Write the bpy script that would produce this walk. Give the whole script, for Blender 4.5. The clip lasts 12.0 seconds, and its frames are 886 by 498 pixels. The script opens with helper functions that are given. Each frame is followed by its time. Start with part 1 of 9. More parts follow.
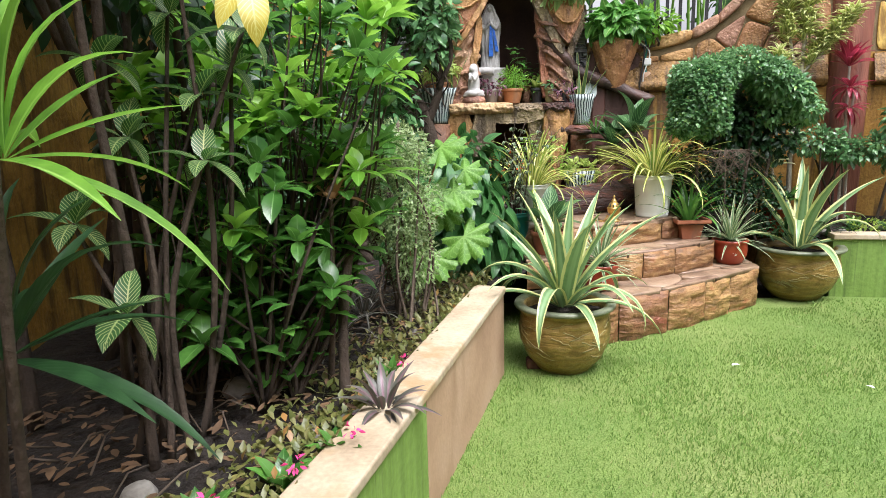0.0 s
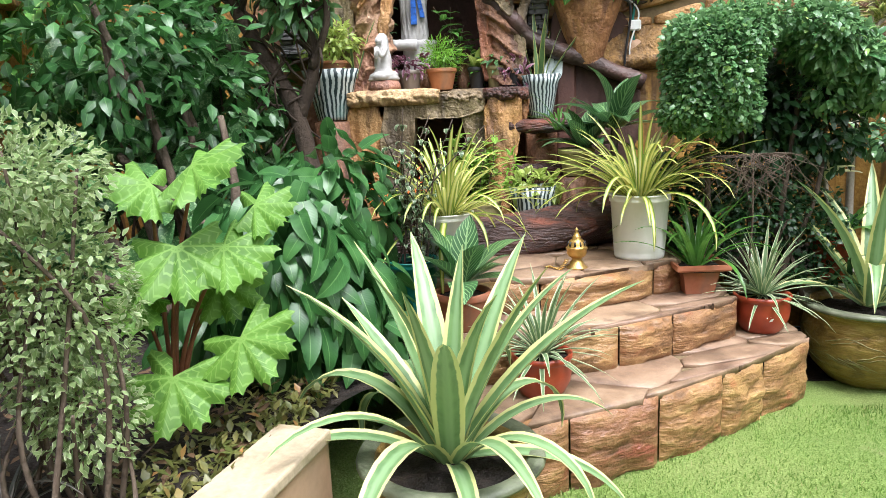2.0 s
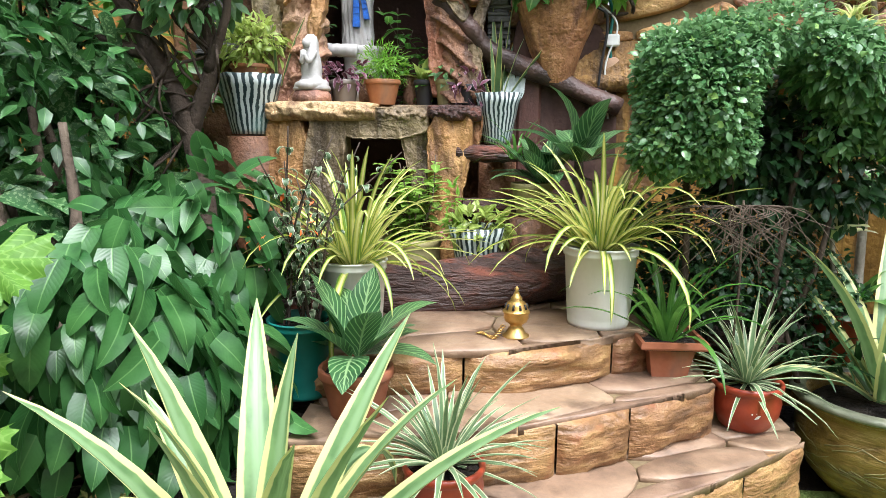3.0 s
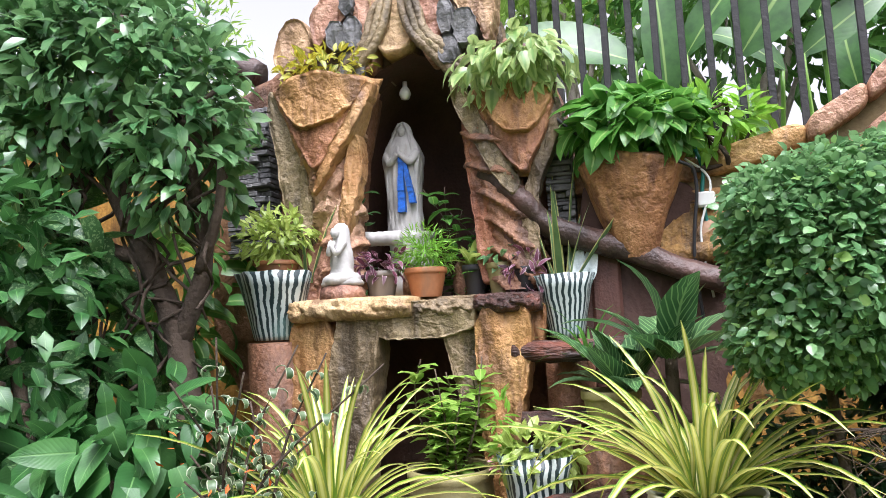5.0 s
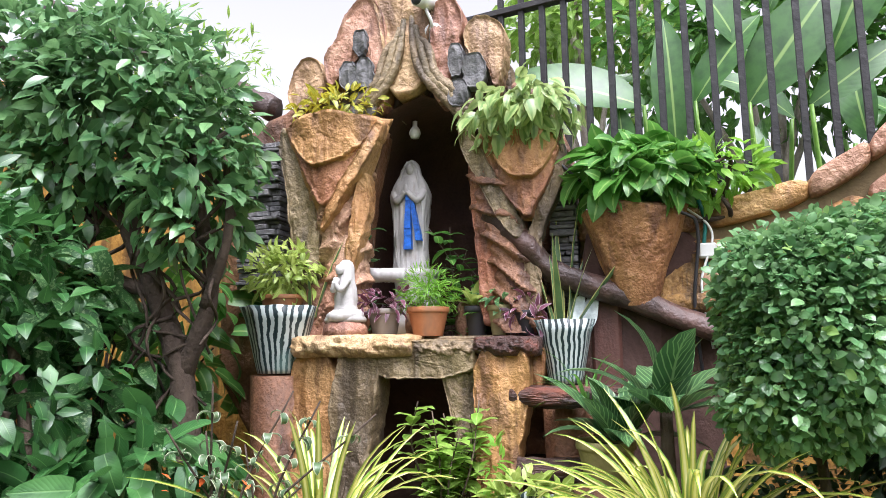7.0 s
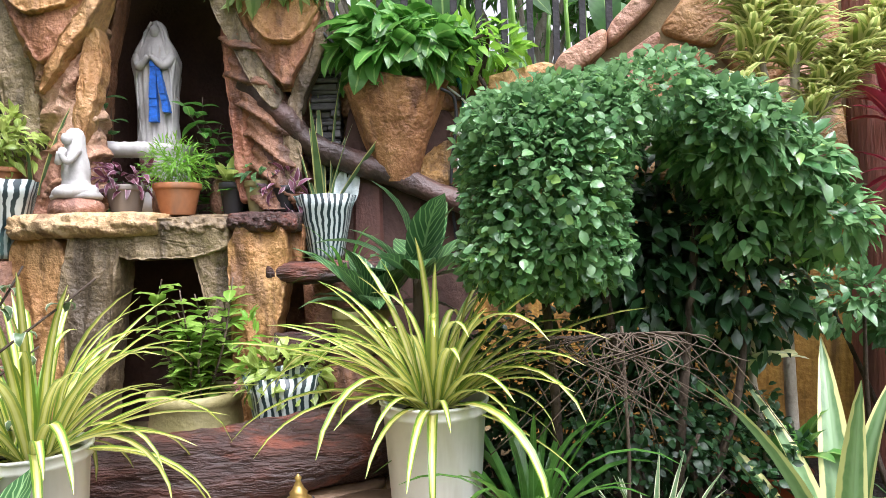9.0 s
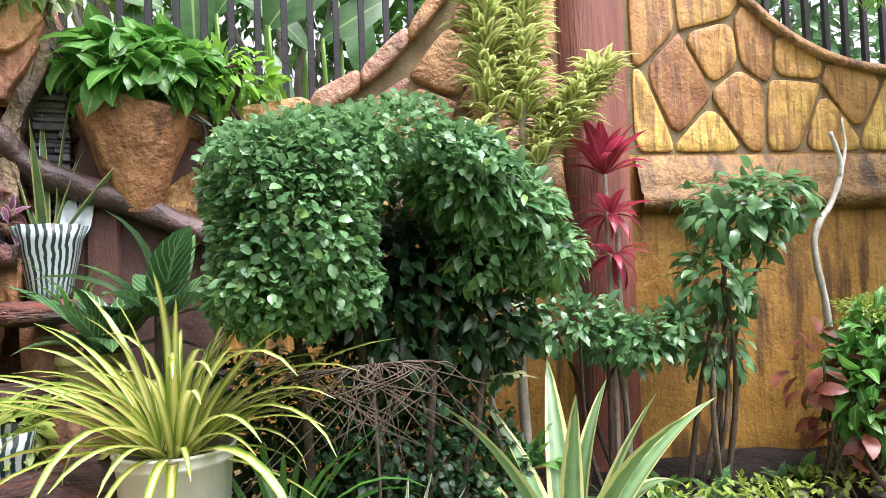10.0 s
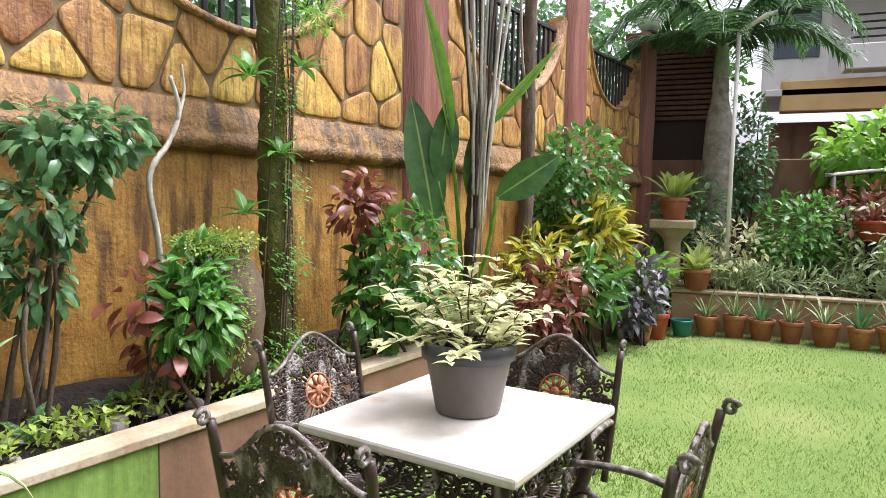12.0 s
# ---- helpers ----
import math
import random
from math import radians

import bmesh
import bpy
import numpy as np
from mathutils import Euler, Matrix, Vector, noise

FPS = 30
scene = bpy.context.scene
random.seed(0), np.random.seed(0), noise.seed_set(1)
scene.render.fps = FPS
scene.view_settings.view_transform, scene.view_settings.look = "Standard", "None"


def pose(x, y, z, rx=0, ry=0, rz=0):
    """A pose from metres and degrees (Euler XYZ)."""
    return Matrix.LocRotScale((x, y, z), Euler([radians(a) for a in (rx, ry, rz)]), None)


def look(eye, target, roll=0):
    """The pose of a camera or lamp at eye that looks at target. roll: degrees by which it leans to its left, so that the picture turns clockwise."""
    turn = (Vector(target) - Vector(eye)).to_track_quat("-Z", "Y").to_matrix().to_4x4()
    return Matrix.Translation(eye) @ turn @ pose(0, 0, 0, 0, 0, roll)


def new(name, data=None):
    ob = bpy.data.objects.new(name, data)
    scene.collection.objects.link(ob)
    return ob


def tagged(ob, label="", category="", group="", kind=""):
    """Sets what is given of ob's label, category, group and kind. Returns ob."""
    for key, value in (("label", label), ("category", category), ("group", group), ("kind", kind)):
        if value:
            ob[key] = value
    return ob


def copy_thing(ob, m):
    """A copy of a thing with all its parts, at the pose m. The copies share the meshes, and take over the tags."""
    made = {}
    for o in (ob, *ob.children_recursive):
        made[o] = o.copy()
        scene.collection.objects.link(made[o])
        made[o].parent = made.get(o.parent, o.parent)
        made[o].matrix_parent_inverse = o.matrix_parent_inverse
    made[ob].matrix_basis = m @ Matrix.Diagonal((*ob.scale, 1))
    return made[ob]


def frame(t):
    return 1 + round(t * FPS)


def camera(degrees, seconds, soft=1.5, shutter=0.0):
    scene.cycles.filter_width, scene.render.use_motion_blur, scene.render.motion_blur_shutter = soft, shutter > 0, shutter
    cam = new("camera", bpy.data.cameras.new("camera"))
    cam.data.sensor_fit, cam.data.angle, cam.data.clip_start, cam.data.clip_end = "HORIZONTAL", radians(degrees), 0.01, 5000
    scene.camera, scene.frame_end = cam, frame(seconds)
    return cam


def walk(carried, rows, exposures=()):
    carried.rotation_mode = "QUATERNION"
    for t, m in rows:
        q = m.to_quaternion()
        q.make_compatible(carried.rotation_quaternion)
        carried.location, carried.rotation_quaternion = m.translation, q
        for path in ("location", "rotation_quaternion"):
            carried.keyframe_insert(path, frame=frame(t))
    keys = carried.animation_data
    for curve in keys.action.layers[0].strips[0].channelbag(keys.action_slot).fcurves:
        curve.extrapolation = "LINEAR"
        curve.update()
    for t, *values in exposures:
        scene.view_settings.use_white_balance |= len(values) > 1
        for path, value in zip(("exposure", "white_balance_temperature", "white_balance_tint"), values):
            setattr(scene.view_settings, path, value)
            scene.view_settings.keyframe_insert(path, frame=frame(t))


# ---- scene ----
cam = camera(66.8, 12.0, 0.7)
PATH = [
    (0, (0.066, -0.009, 1.413), (0.016, 1.953, 1.027), -1.5),
    (0.5, (0.174, 0.474, 1.417), (0.054, 2.433, 1.033), -1.9),
    (1, (0.377, 0.896, 1.415), (0.244, 2.853, 1.026), -2.6),
    (1.5, (0.546, 1.359, 1.376), (0.412, 3.317, 0.994), -2.7),
    (2, (0.757, 1.792, 1.357), (0.642, 3.75, 0.969), -2.6),
    (2.5, (0.934, 2.122, 1.366), (0.818, 4.082, 0.989), -1.6),
    (3, (1.062, 2.475, 1.382), (0.952, 4.442, 1.036), 0.4),
    (3.5, (1.218, 2.755, 1.379), (1.026, 4.734, 1.163), 2.7),
    (3.7, (1.267, 2.857, 1.4), (1.005, 4.834, 1.252), 2.7),
    (5.3, (1.407, 3.226, 1.411), (0.856, 5.131, 1.667), -3.6),
    (5.5, (1.429, 3.208, 1.46), (0.866, 5.107, 1.737), -4.0),
    (6, (1.434, 3.189, 1.475), (0.88, 5.077, 1.83), -2.0),
    (6.5, (1.429, 3.164, 1.495), (0.872, 5.045, 1.886), -0.9),
    (6.7, (1.429, 3.168, 1.496), (0.866, 5.054, 1.849), -0.6),
    (8.3, (1.502, 3.27, 1.374), (1.205, 5.247, 1.449), -1.8),
    (8.5, (1.509, 3.273, 1.373), (1.303, 5.261, 1.441), -2.3),
    (9, (1.514, 3.274, 1.358), (1.577, 5.273, 1.35), -1.7),
    (9.5, (1.536, 3.271, 1.35), (1.904, 5.237, 1.305), -2.2),
    (10, (1.547, 3.255, 1.356), (2.287, 5.112, 1.425), -2.3),
    (10.5, (1.559, 3.239, 1.355), (2.688, 4.886, 1.468), -2.6),
    (11, (1.595, 3.212, 1.356), (3.017, 4.617, 1.422), -3.1),
    (11.3, (1.68, 3.179, 1.343), (3.264, 4.401, 1.328), -2.6),
    (11.5, (1.704, 3.115, 1.34), (3.384, 4.199, 1.298), -1.1),
    (12, (1.803, 2.967, 1.349), (3.641, 3.744, 1.206), 1.0),
]
walk(cam, [(t, look(eye, target, roll)) for t, eye, target, roll in PATH],
     [(0.0, 0.85, 6150, 16.0), (0.5, 1.0, 6150, 16.0), (3.5, 0.95, 6000, 13.0), (5.5, 1.1, 6000, 20.0), (9.2, 1.1, 6000, 20.0), (10.0, 1.2, 6100, 21.0), (11.0, 1.0, 6100, 21.0), (12.0, 0.98, 6100, 21.0)])

# ---- world and light: bright overcast sky ----
world = bpy.data.worlds.new("world")
scene.world = world
world.use_nodes = True
wn, wl = world.node_tree.nodes, world.node_tree.links
sky = wn.new("ShaderNodeTexSky")
sky.sky_type = 'NISHITA'
sky.sun_disc = False
sky.sun_elevation, sky.sun_rotation = radians(58), radians(150)
sky.air_density, sky.dust_density, sky.ozone_density = 1.0, 6.0, 1.0
haze = wn.new("ShaderNodeHueSaturation")
haze.inputs["Saturation"].default_value = 0.04
wl.new(sky.outputs[0], haze.inputs["Color"])
wl.new(haze.outputs[0], wn["Background"].inputs["Color"])
wn["Background"].inputs["Strength"].default_value = 0.17
sun = new("sun", bpy.data.lights.new("sun", 'SUN'))
sun.data.energy, sun.data.angle, sun.data.color = 2.2, radians(22), (1.0, 0.97, 0.92)
sun.matrix_world = look((0, 0, 0), (-0.16, 0.3, -0.94))

# ---- material builders ----
class Nodes:
    def __init__(self, name):
        self.m = bpy.data.materials.new(name)
        self.m.use_nodes = True
        self.t = self.m.node_tree
        self.b = self.t.nodes["Principled BSDF"]
        self.out = self.t.nodes["Material Output"]

    def n(self, kind, **kw):
        nd = self.t.nodes.new("ShaderNode" + kind)
        for k, v in kw.items():
            nd.inputs[k].default_value = v
        return nd

    def l(self, a, b):
        self.t.links.new(a, b)

    def noise(self, scale, detail=4, coord="Object", stretch=(1, 1, 1), rough=0.55):
        tc = self.t.nodes.get("tc") or self.n("TexCoord")
        tc.name = "tc"
        mp = self.n("Mapping")
        mp.inputs["Scale"].default_value = stretch
        self.l(tc.outputs[coord], mp.inputs["Vector"])
        nz = self.n("TexNoise", Scale=scale, Detail=detail, Roughness=rough)
        self.l(mp.outputs[0], nz.inputs["Vector"])
        return nz.outputs["Fac"]

    def ramp(self, fac, stops):
        r = self.n("ValToRGB")
        e = r.color_ramp.elements
        while len(e) < len(stops):
            e.new(0.5)
        for el, (p, c) in zip(e, stops):
            el.position, el.color = p, (*c, 1)
        self.l(fac, r.inputs[0])
        return r.outputs[0]

    def mix(self, fac, a, b, blend='MIX'):
        x = self.t.nodes.new("ShaderNodeMix")
        x.data_type, x.blend_type = 'RGBA', blend
        for v, sock in ((fac, x.inputs[0]), (a, x.inputs[6]), (b, x.inputs[7])):
            if hasattr(v, "default_value"):
                self.l(v, sock)
            elif isinstance(v, (int, float)):
                sock.default_value = v
            else:
                sock.default_value = (*v, 1)
        return x.outputs[2]

    def math(self, op, a, b=0.0, c=0.0):
        x = self.t.nodes.new("ShaderNodeMath")
        x.operation = op
        for v, sock in zip((a, b, c), x.inputs):
            if hasattr(v, "default_value"):
                self.l(v, sock)
            else:
                sock.default_value = v
        return x.outputs[0]

    def step(self, v, lo, hi):
        x = self.n("MapRange")
        x.interpolation_type = 'SMOOTHSTEP'
        x.inputs["From Min"].default_value, x.inputs["From Max"].default_value = lo, hi
        self.l(v, x.inputs["Value"])
        return x.outputs[0]

    def bump(self, h, strength, dist=0.01):
        bp = self.n("Bump", Strength=strength, Distance=dist)
        self.l(h, bp.inputs["Height"])
        self.l(bp.outputs[0], self.b.inputs["Normal"])

    def colour(self, c):
        self.l(c, self.b.inputs["Base Color"])

    def set(self, rough, metal=0.0, spec=0.5):
        self.b.inputs["Roughness"].default_value = rough
        self.b.inputs["Metallic"].default_value = metal
        self.b.inputs["Specular IOR Level"].default_value = spec
        return self


def surface(name, dark, mid, light, scale=6, stretch=(1, 1, 1), rough=0.8, bump=0.4, fine=60, dist=0.01, metal=0.0, stain=None, piece=0.0, fmix=0.35, grain=False):
    """A mottled solid surface: broad patches, fine grain, relief, stains."""
    k = Nodes(name)
    k.set(rough, metal)
    big = k.noise(scale, 6, stretch=stretch)
    small = k.noise(fine, 5, stretch=stretch if grain else (1, 1, 1))
    c = k.ramp(big, [(0.3, dark), (0.5, mid), (0.72, light)])
    g = k.ramp(small, [(0.3, tuple(v * 0.55 for v in mid)), (0.7, tuple(min(1, v * 1.3) for v in mid))])
    c = k.mix(fmix, c, g, 'MIX')
    if stain:
        sn = k.step(k.noise(scale * 0.45 + 1.3, 7, stretch=(stretch[0] * 1.6, stretch[1] * 1.6, stretch[2] * 0.5)), 0.55, 0.7)
        c = k.mix(k.math('MULTIPLY', sn, 0.75), c, stain)
    if piece:
        oi = k.n("ObjectInfo")
        hs = k.n("HueSaturation")
        k.l(c, hs.inputs["Color"])
        k.l(k.math('MULTIPLY_ADD', oi.outputs["Random"], piece, 1 - piece / 2), hs.inputs["Value"])
        k.l(k.math('MULTIPLY_ADD', oi.outputs["Random"], piece * 0.06, 0.5 - piece * 0.03), hs.inputs["Hue"])
        c = hs.outputs[0]
    k.colour(c)
    k.bump(k.math('ADD', small, k.math('MULTIPLY', big, 2.0)), bump, dist)
    return k.m


def leafy(name, a, b, edge=None, edge_at=0.75, mid=None, mid_at=0.12, veins=None, rough=0.38, glow=0.3, old=None, vein_count=14, spots=None):
    """A leaf: two greens between leaves, margin, midrib or side veins by the leaf's own length and breadth."""
    k = Nodes(name)
    k.set(rough, 0, 0.5)
    geo = k.n("NewGeometry")
    rnd = geo.outputs["Random Per Island"]
    uv = k.n("UVMap")
    sep = k.n("SeparateXYZ")
    k.l(uv.outputs[0], sep.inputs[0])
    u, v = sep.outputs[0], sep.outputs[1]
    d = k.math('MULTIPLY', k.math('ABSOLUTE', k.math('SUBTRACT', u, 0.5)), 2.0)
    c = k.mix(rnd, a, b)
    mot = k.noise(14, 4)
    c = k.mix(k.step(mot, 0.35, 0.75), c, tuple(x * 0.72 for x in a))
    if old:
        c = k.mix(k.step(rnd, 0.93, 0.97), c, old)
    if spots:
        c = k.mix(k.step(k.noise(90, 3), 0.52, 0.6), c, spots)
    if mid:
        c = k.mix(k.math('SUBTRACT', 1.0, k.step(d, mid_at * 0.5, mid_at * 1.4)), c, mid)
    if veins:
        w = k.math('FRACT', k.math('SUBTRACT', k.math('MULTIPLY', v, vein_count), k.math('MULTIPLY', d, 3.0)))
        w = k.math('ABSOLUTE', k.math('SUBTRACT', w, 0.5))
        line = k.math('SUBTRACT', 1.0, k.step(w, 0.05, 0.16))
        line = k.math('MAXIMUM', line, k.math('SUBTRACT', 1.0, k.step(d, 0.03, 0.1)))
        c = k.mix(k.math('MULTIPLY', line, 0.9), c, veins)
    if edge:
        wob = k.math('MULTIPLY_ADD', k.noise(25, 2), 0.16, -0.08)
        c = k.mix(k.step(k.math('ADD', d, wob), edge_at - 0.04, edge_at + 0.06), c, edge)
    k.colour(c)
    rib = k.math('MULTIPLY', k.math('ABSOLUTE', k.math('SINE', k.math('SUBTRACT', k.math('MULTIPLY', v, 40.0), k.math('MULTIPLY', d, 9.0)))), 0.5)
    k.bump(k.math('ADD', rib, k.math('MULTIPLY', k.step(d, 0.0, 0.12), 1.0)), 0.13, 0.004)
    tr = k.n("BsdfTranslucent")
    k.l(k.mix(0.5, c, tuple(min(1, x * 1.9) for x in b)), tr.inputs["Color"])
    ms = k.n("MixShader", Fac=glow)
    k.l(k.b.outputs[0], ms.inputs[1])
    k.l(tr.outputs[0], ms.inputs[2])
    k.l(ms.outputs[0], k.out.inputs["Surface"])
    return k.m


def plain(name, c, rough=0.5, metal=0.0, var=0.12, scale=20, bump=0.1):
    k = Nodes(name)
    k.set(rough, metal)
    nz = k.noise(scale, 4)
    k.colour(k.ramp(nz, [(0.3, tuple(v * (1 - var) for v in c)), (0.7, tuple(min(1, v * (1 + var)) for v in c))]))
    k.bump(nz, bump, 0.004)
    return k.m


# walls and carved cement
def weathered(name, dark, mid, light, wet, bump=0.5, piece=0.0, tall=0.35, streak=0.0):
    """Painted masonry in blotches, with ragged run-down streaks of damp over it."""
    k = Nodes(name)
    k.set(0.55)
    blot = k.noise(4.5, 8)
    fine = k.noise(55, 5)
    c = k.ramp(blot, [(0.3, dark), (0.48, mid), (0.68, light)])
    c = k.mix(0.3, c, k.ramp(fine, [(0.3, tuple(v * 0.45 for v in mid)), (0.7, tuple(min(1, v * 1.4) for v in light))]))
    run = k.math('MULTIPLY', k.noise(7, 6, stretch=(1.5, 1.5, tall * 0.5)), k.math('ADD', k.noise(2.2, 4), 0.5))
    c = k.mix(k.math('MULTIPLY', k.step(run, 0.5, 0.66), 0.8), c, wet)
    if streak:
        brush = k.noise(26, 5, stretch=(1.6, 1.6, 0.13))
        c = k.mix(k.math('MULTIPLY', k.step(brush, 0.52, 0.62), streak), c, tuple(v * 0.42 for v in mid))
        c = k.mix(k.math('MULTIPLY', k.step(k.noise(17, 5, stretch=(1.8, 1.8, 0.16)), 0.55, 0.68), streak * 0.7), c, tuple(min(1, v * 1.25) for v in light))
    spot = k.step(k.noise(19, 6), 0.6, 0.68)
    c = k.mix(k.math('MULTIPLY', spot, 0.45), c, tuple(v * 0.5 for v in mid))
    if piece:
        oi = k.n("ObjectInfo")
        hs = k.n("HueSaturation")
        k.l(c, hs.inputs["Color"])
        k.l(k.math('MULTIPLY_ADD', oi.outputs["Random"], piece, 1 - piece / 2), hs.inputs["Value"])
        k.l(k.math('MULTIPLY_ADD', oi.outputs["Random"], piece * 0.06, 0.5 - piece * 0.03), hs.inputs["Hue"])
        c = hs.outputs[0]
    k.colour(c)
    k.bump(k.math('ADD', k.math('MULTIPLY', blot, 2.5), k.math('ADD', fine, k.math('MULTIPLY', k.noise(17, 6), 1.5))), bump, 0.012)
    return k.m


M_OCHRE = weathered("ochre_plaster", (0.17, 0.075, 0.018), (0.37, 0.185, 0.036), (0.53, 0.31, 0.065), (0.06, 0.028, 0.014), streak=0.35)
M_BROWN = weathered("brown_plaster", (0.08, 0.035, 0.018), (0.18, 0.08, 0.04), (0.29, 0.145, 0.075), (0.05, 0.025, 0.016), 0.8)
M_PILLAR = surface("pillar_plaster", (0.14, 0.05, 0.035), (0.24, 0.085, 0.055), (0.33, 0.15, 0.10), 5, (3, 3, 0.25), 0.6, 0.7, 30, 0.012, stain=(0.10, 0.05, 0.045), grain=True)
M_STONE = weathered("painted_stone", (0.24, 0.1, 0.03), (0.42, 0.21, 0.05), (0.55, 0.34, 0.09), (0.2, 0.08, 0.03), 0.4, 0.7, 0.8, 0.75)
M_JOINT = surface("stone_joint", (0.09, 0.065, 0.032), (0.19, 0.14, 0.07), (0.28, 0.21, 0.11), 8, (1, 1, 1), 0.9, 0.4)
M_LEDGE = weathered("ledge_plaster", (0.07, 0.034, 0.012), (0.2, 0.1, 0.025), (0.35, 0.2, 0.05), (0.03, 0.018, 0.01), 1.0, streak=0.6)
M_CARVE = weathered("carved_cement", (0.19, 0.075, 0.025), (0.36, 0.17, 0.055), (0.52, 0.31, 0.13), (0.1, 0.045, 0.024), 0.9, 0.25, 0.6)
M_PINK = weathered("carved_cement_pink", (0.18, 0.075, 0.045), (0.34, 0.16, 0.095), (0.48, 0.3, 0.2), (0.11, 0.05, 0.032), 0.9, 0.25, 0.6)
M_RED = weathered("carved_cement_red", (0.13, 0.045, 0.024), (0.27, 0.1, 0.047), (0.4, 0.2, 0.1), (0.08, 0.035, 0.022), 0.9, 0.25, 0.6)
M_TAN = weathered("carved_cement_tan", (0.2, 0.11, 0.05), (0.4, 0.25, 0.115), (0.55, 0.4, 0.22), (0.14, 0.075, 0.04), 0.9, 0.25, 0.6)
M_OLIVE = weathered("carved_cement_olive", (0.07, 0.055, 0.03), (0.17, 0.125, 0.065), (0.28, 0.21, 0.115), (0.06, 0.045, 0.028), 0.9, 0.25, 0.6)
M_GREY = surface("slate", (0.06, 0.062, 0.065), (0.12, 0.12, 0.12), (0.2, 0.195, 0.185), 9, (1, 1, 1.5), 0.7, 0.8, 40, 0.012, piece=0.6)
# dark browns hold the shade of recesses: niche, altar hollow, below planter
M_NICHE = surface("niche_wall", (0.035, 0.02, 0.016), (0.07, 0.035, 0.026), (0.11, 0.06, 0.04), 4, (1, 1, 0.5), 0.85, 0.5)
M_LOG = surface("cement_log", (0.018, 0.011, 0.01), (0.055, 0.026, 0.02), (0.15, 0.05, 0.032), 7, (0.6, 3, 3), 0.4, 1.0, 26, 0.02, stain=(0.2, 0.055, 0.028), grain=True)
M_BRANCH = surface("cement_branch", (0.016, 0.011, 0.01), (0.05, 0.03, 0.024), (0.12, 0.06, 0.045), 5, (1, 1, 1), 0.5, 0.6, 40, 0.012)
M_STEP = surface("step_stone", (0.06, 0.034, 0.022), (0.27, 0.14, 0.06), (0.48, 0.31, 0.13), 6, (1.0, 1.0, 4), 0.42, 0.9, 24, 0.014, stain=(0.26, 0.07, 0.035), piece=0.4, fmix=0.4)
M_STEPTOP = surface("step_top", (0.1, 0.066, 0.045), (0.28, 0.185, 0.12), (0.42, 0.31, 0.21), 6, (1, 1, 1), 0.42, 0.6, 30, 0.008, stain=(0.11, 0.065, 0.04), piece=0.2)
M_COPING = surface("coping_cement", (0.26, 0.19, 0.115), (0.43, 0.345, 0.235), (0.55, 0.47, 0.35), 3.5, (1, 1, 1), 0.8, 0.4, 50, 0.006, stain=(0.34, 0.22, 0.10))
M_FACE = surface("planter_face", (0.30, 0.18, 0.11), (0.42, 0.27, 0.17), (0.47, 0.32, 0.22), 2.5, (1, 1, 1), 0.8, 0.3, 50, 0.006, stain=(0.3, 0.18, 0.1), fmix=0.15)
M_GREENFACE = surface("planter_face_green", (0.10, 0.17, 0.035), (0.18, 0.29, 0.06), (0.25, 0.38, 0.10), 5, (4, 4, 0.2), 0.6, 0.5, 40, 0.006, stain=(0.07, 0.1, 0.03))
M_FACEBROWN = surface("kerb_face", (0.13, 0.07, 0.04), (0.23, 0.125, 0.075), (0.3, 0.18, 0.12), 3, (1, 1, 0.6), 0.8, 0.3, 50, 0.006, stain=(0.1, 0.06, 0.035), fmix=0.2)
M_SOIL = surface("soil", (0.007, 0.005, 0.004), (0.019, 0.013, 0.009), (0.05, 0.034, 0.022), 9, (1, 1, 1), 0.95, 1.0, 40, 0.03)
M_ROCK = surface("rubble", (0.12, 0.11, 0.095), (0.25, 0.23, 0.2), (0.4, 0.38, 0.34), 9, (1, 1, 1), 0.9, 0.6, piece=0.5)
# pots and goods
M_TERRA = surface("terracotta", (0.26, 0.085, 0.035), (0.36, 0.13, 0.055), (0.45, 0.2, 0.10), 7, (1, 1, 1), 0.65, 0.2, 60, 0.004, stain=(0.24, 0.13, 0.08), fmix=0.15, piece=0.3)
M_REDPOT = surface("red_glazed_pot", (0.22, 0.03, 0.012), (0.33, 0.05, 0.022), (0.4, 0.09, 0.04), 7, (1, 1, 1), 0.35, 0.1, 60, 0.003, fmix=0.1)
M_OCHREPOT = surface("ochre_glazed_pot", (0.12, 0.075, 0.018), (0.27, 0.17, 0.045), (0.42, 0.31, 0.12), 8, (1, 1, 4), 0.35, 0.7, 22, 0.012, stain=(0.10, 0.055, 0.015))
M_POTRIM = surface("pot_rim_glaze", (0.07, 0.085, 0.05), (0.15, 0.17, 0.11), (0.28, 0.28, 0.2), 9, (1, 1, 1), 0.4, 0.3)
M_WHITEPOT = surface("white_plastic", (0.62, 0.63, 0.58), (0.7, 0.71, 0.67), (0.74, 0.75, 0.72), 5, (1, 1, 0.4), 0.4, 0.05, 50, 0.002, stain=(0.5, 0.49, 0.4), fmix=0.06)
M_TEAL = plain("teal_plastic", (0.01, 0.16, 0.13), 0.4)
M_GREYPOT = surface("grey_plastic", (0.10, 0.09, 0.075), (0.14, 0.125, 0.105), (0.19, 0.17, 0.15), 6, (1, 1, 0.5), 0.55, 0.1, 50, 0.002, stain=(0.22, 0.19, 0.16), fmix=0.1)
M_BLACKPOT = plain("black_plastic", (0.02, 0.02, 0.022), 0.5)
M_OLIVEPOT = surface("olive_pot", (0.16, 0.14, 0.05), (0.27, 0.24, 0.10), (0.35, 0.32, 0.17), 9, (1, 1, 0.5), 0.6, 0.3)
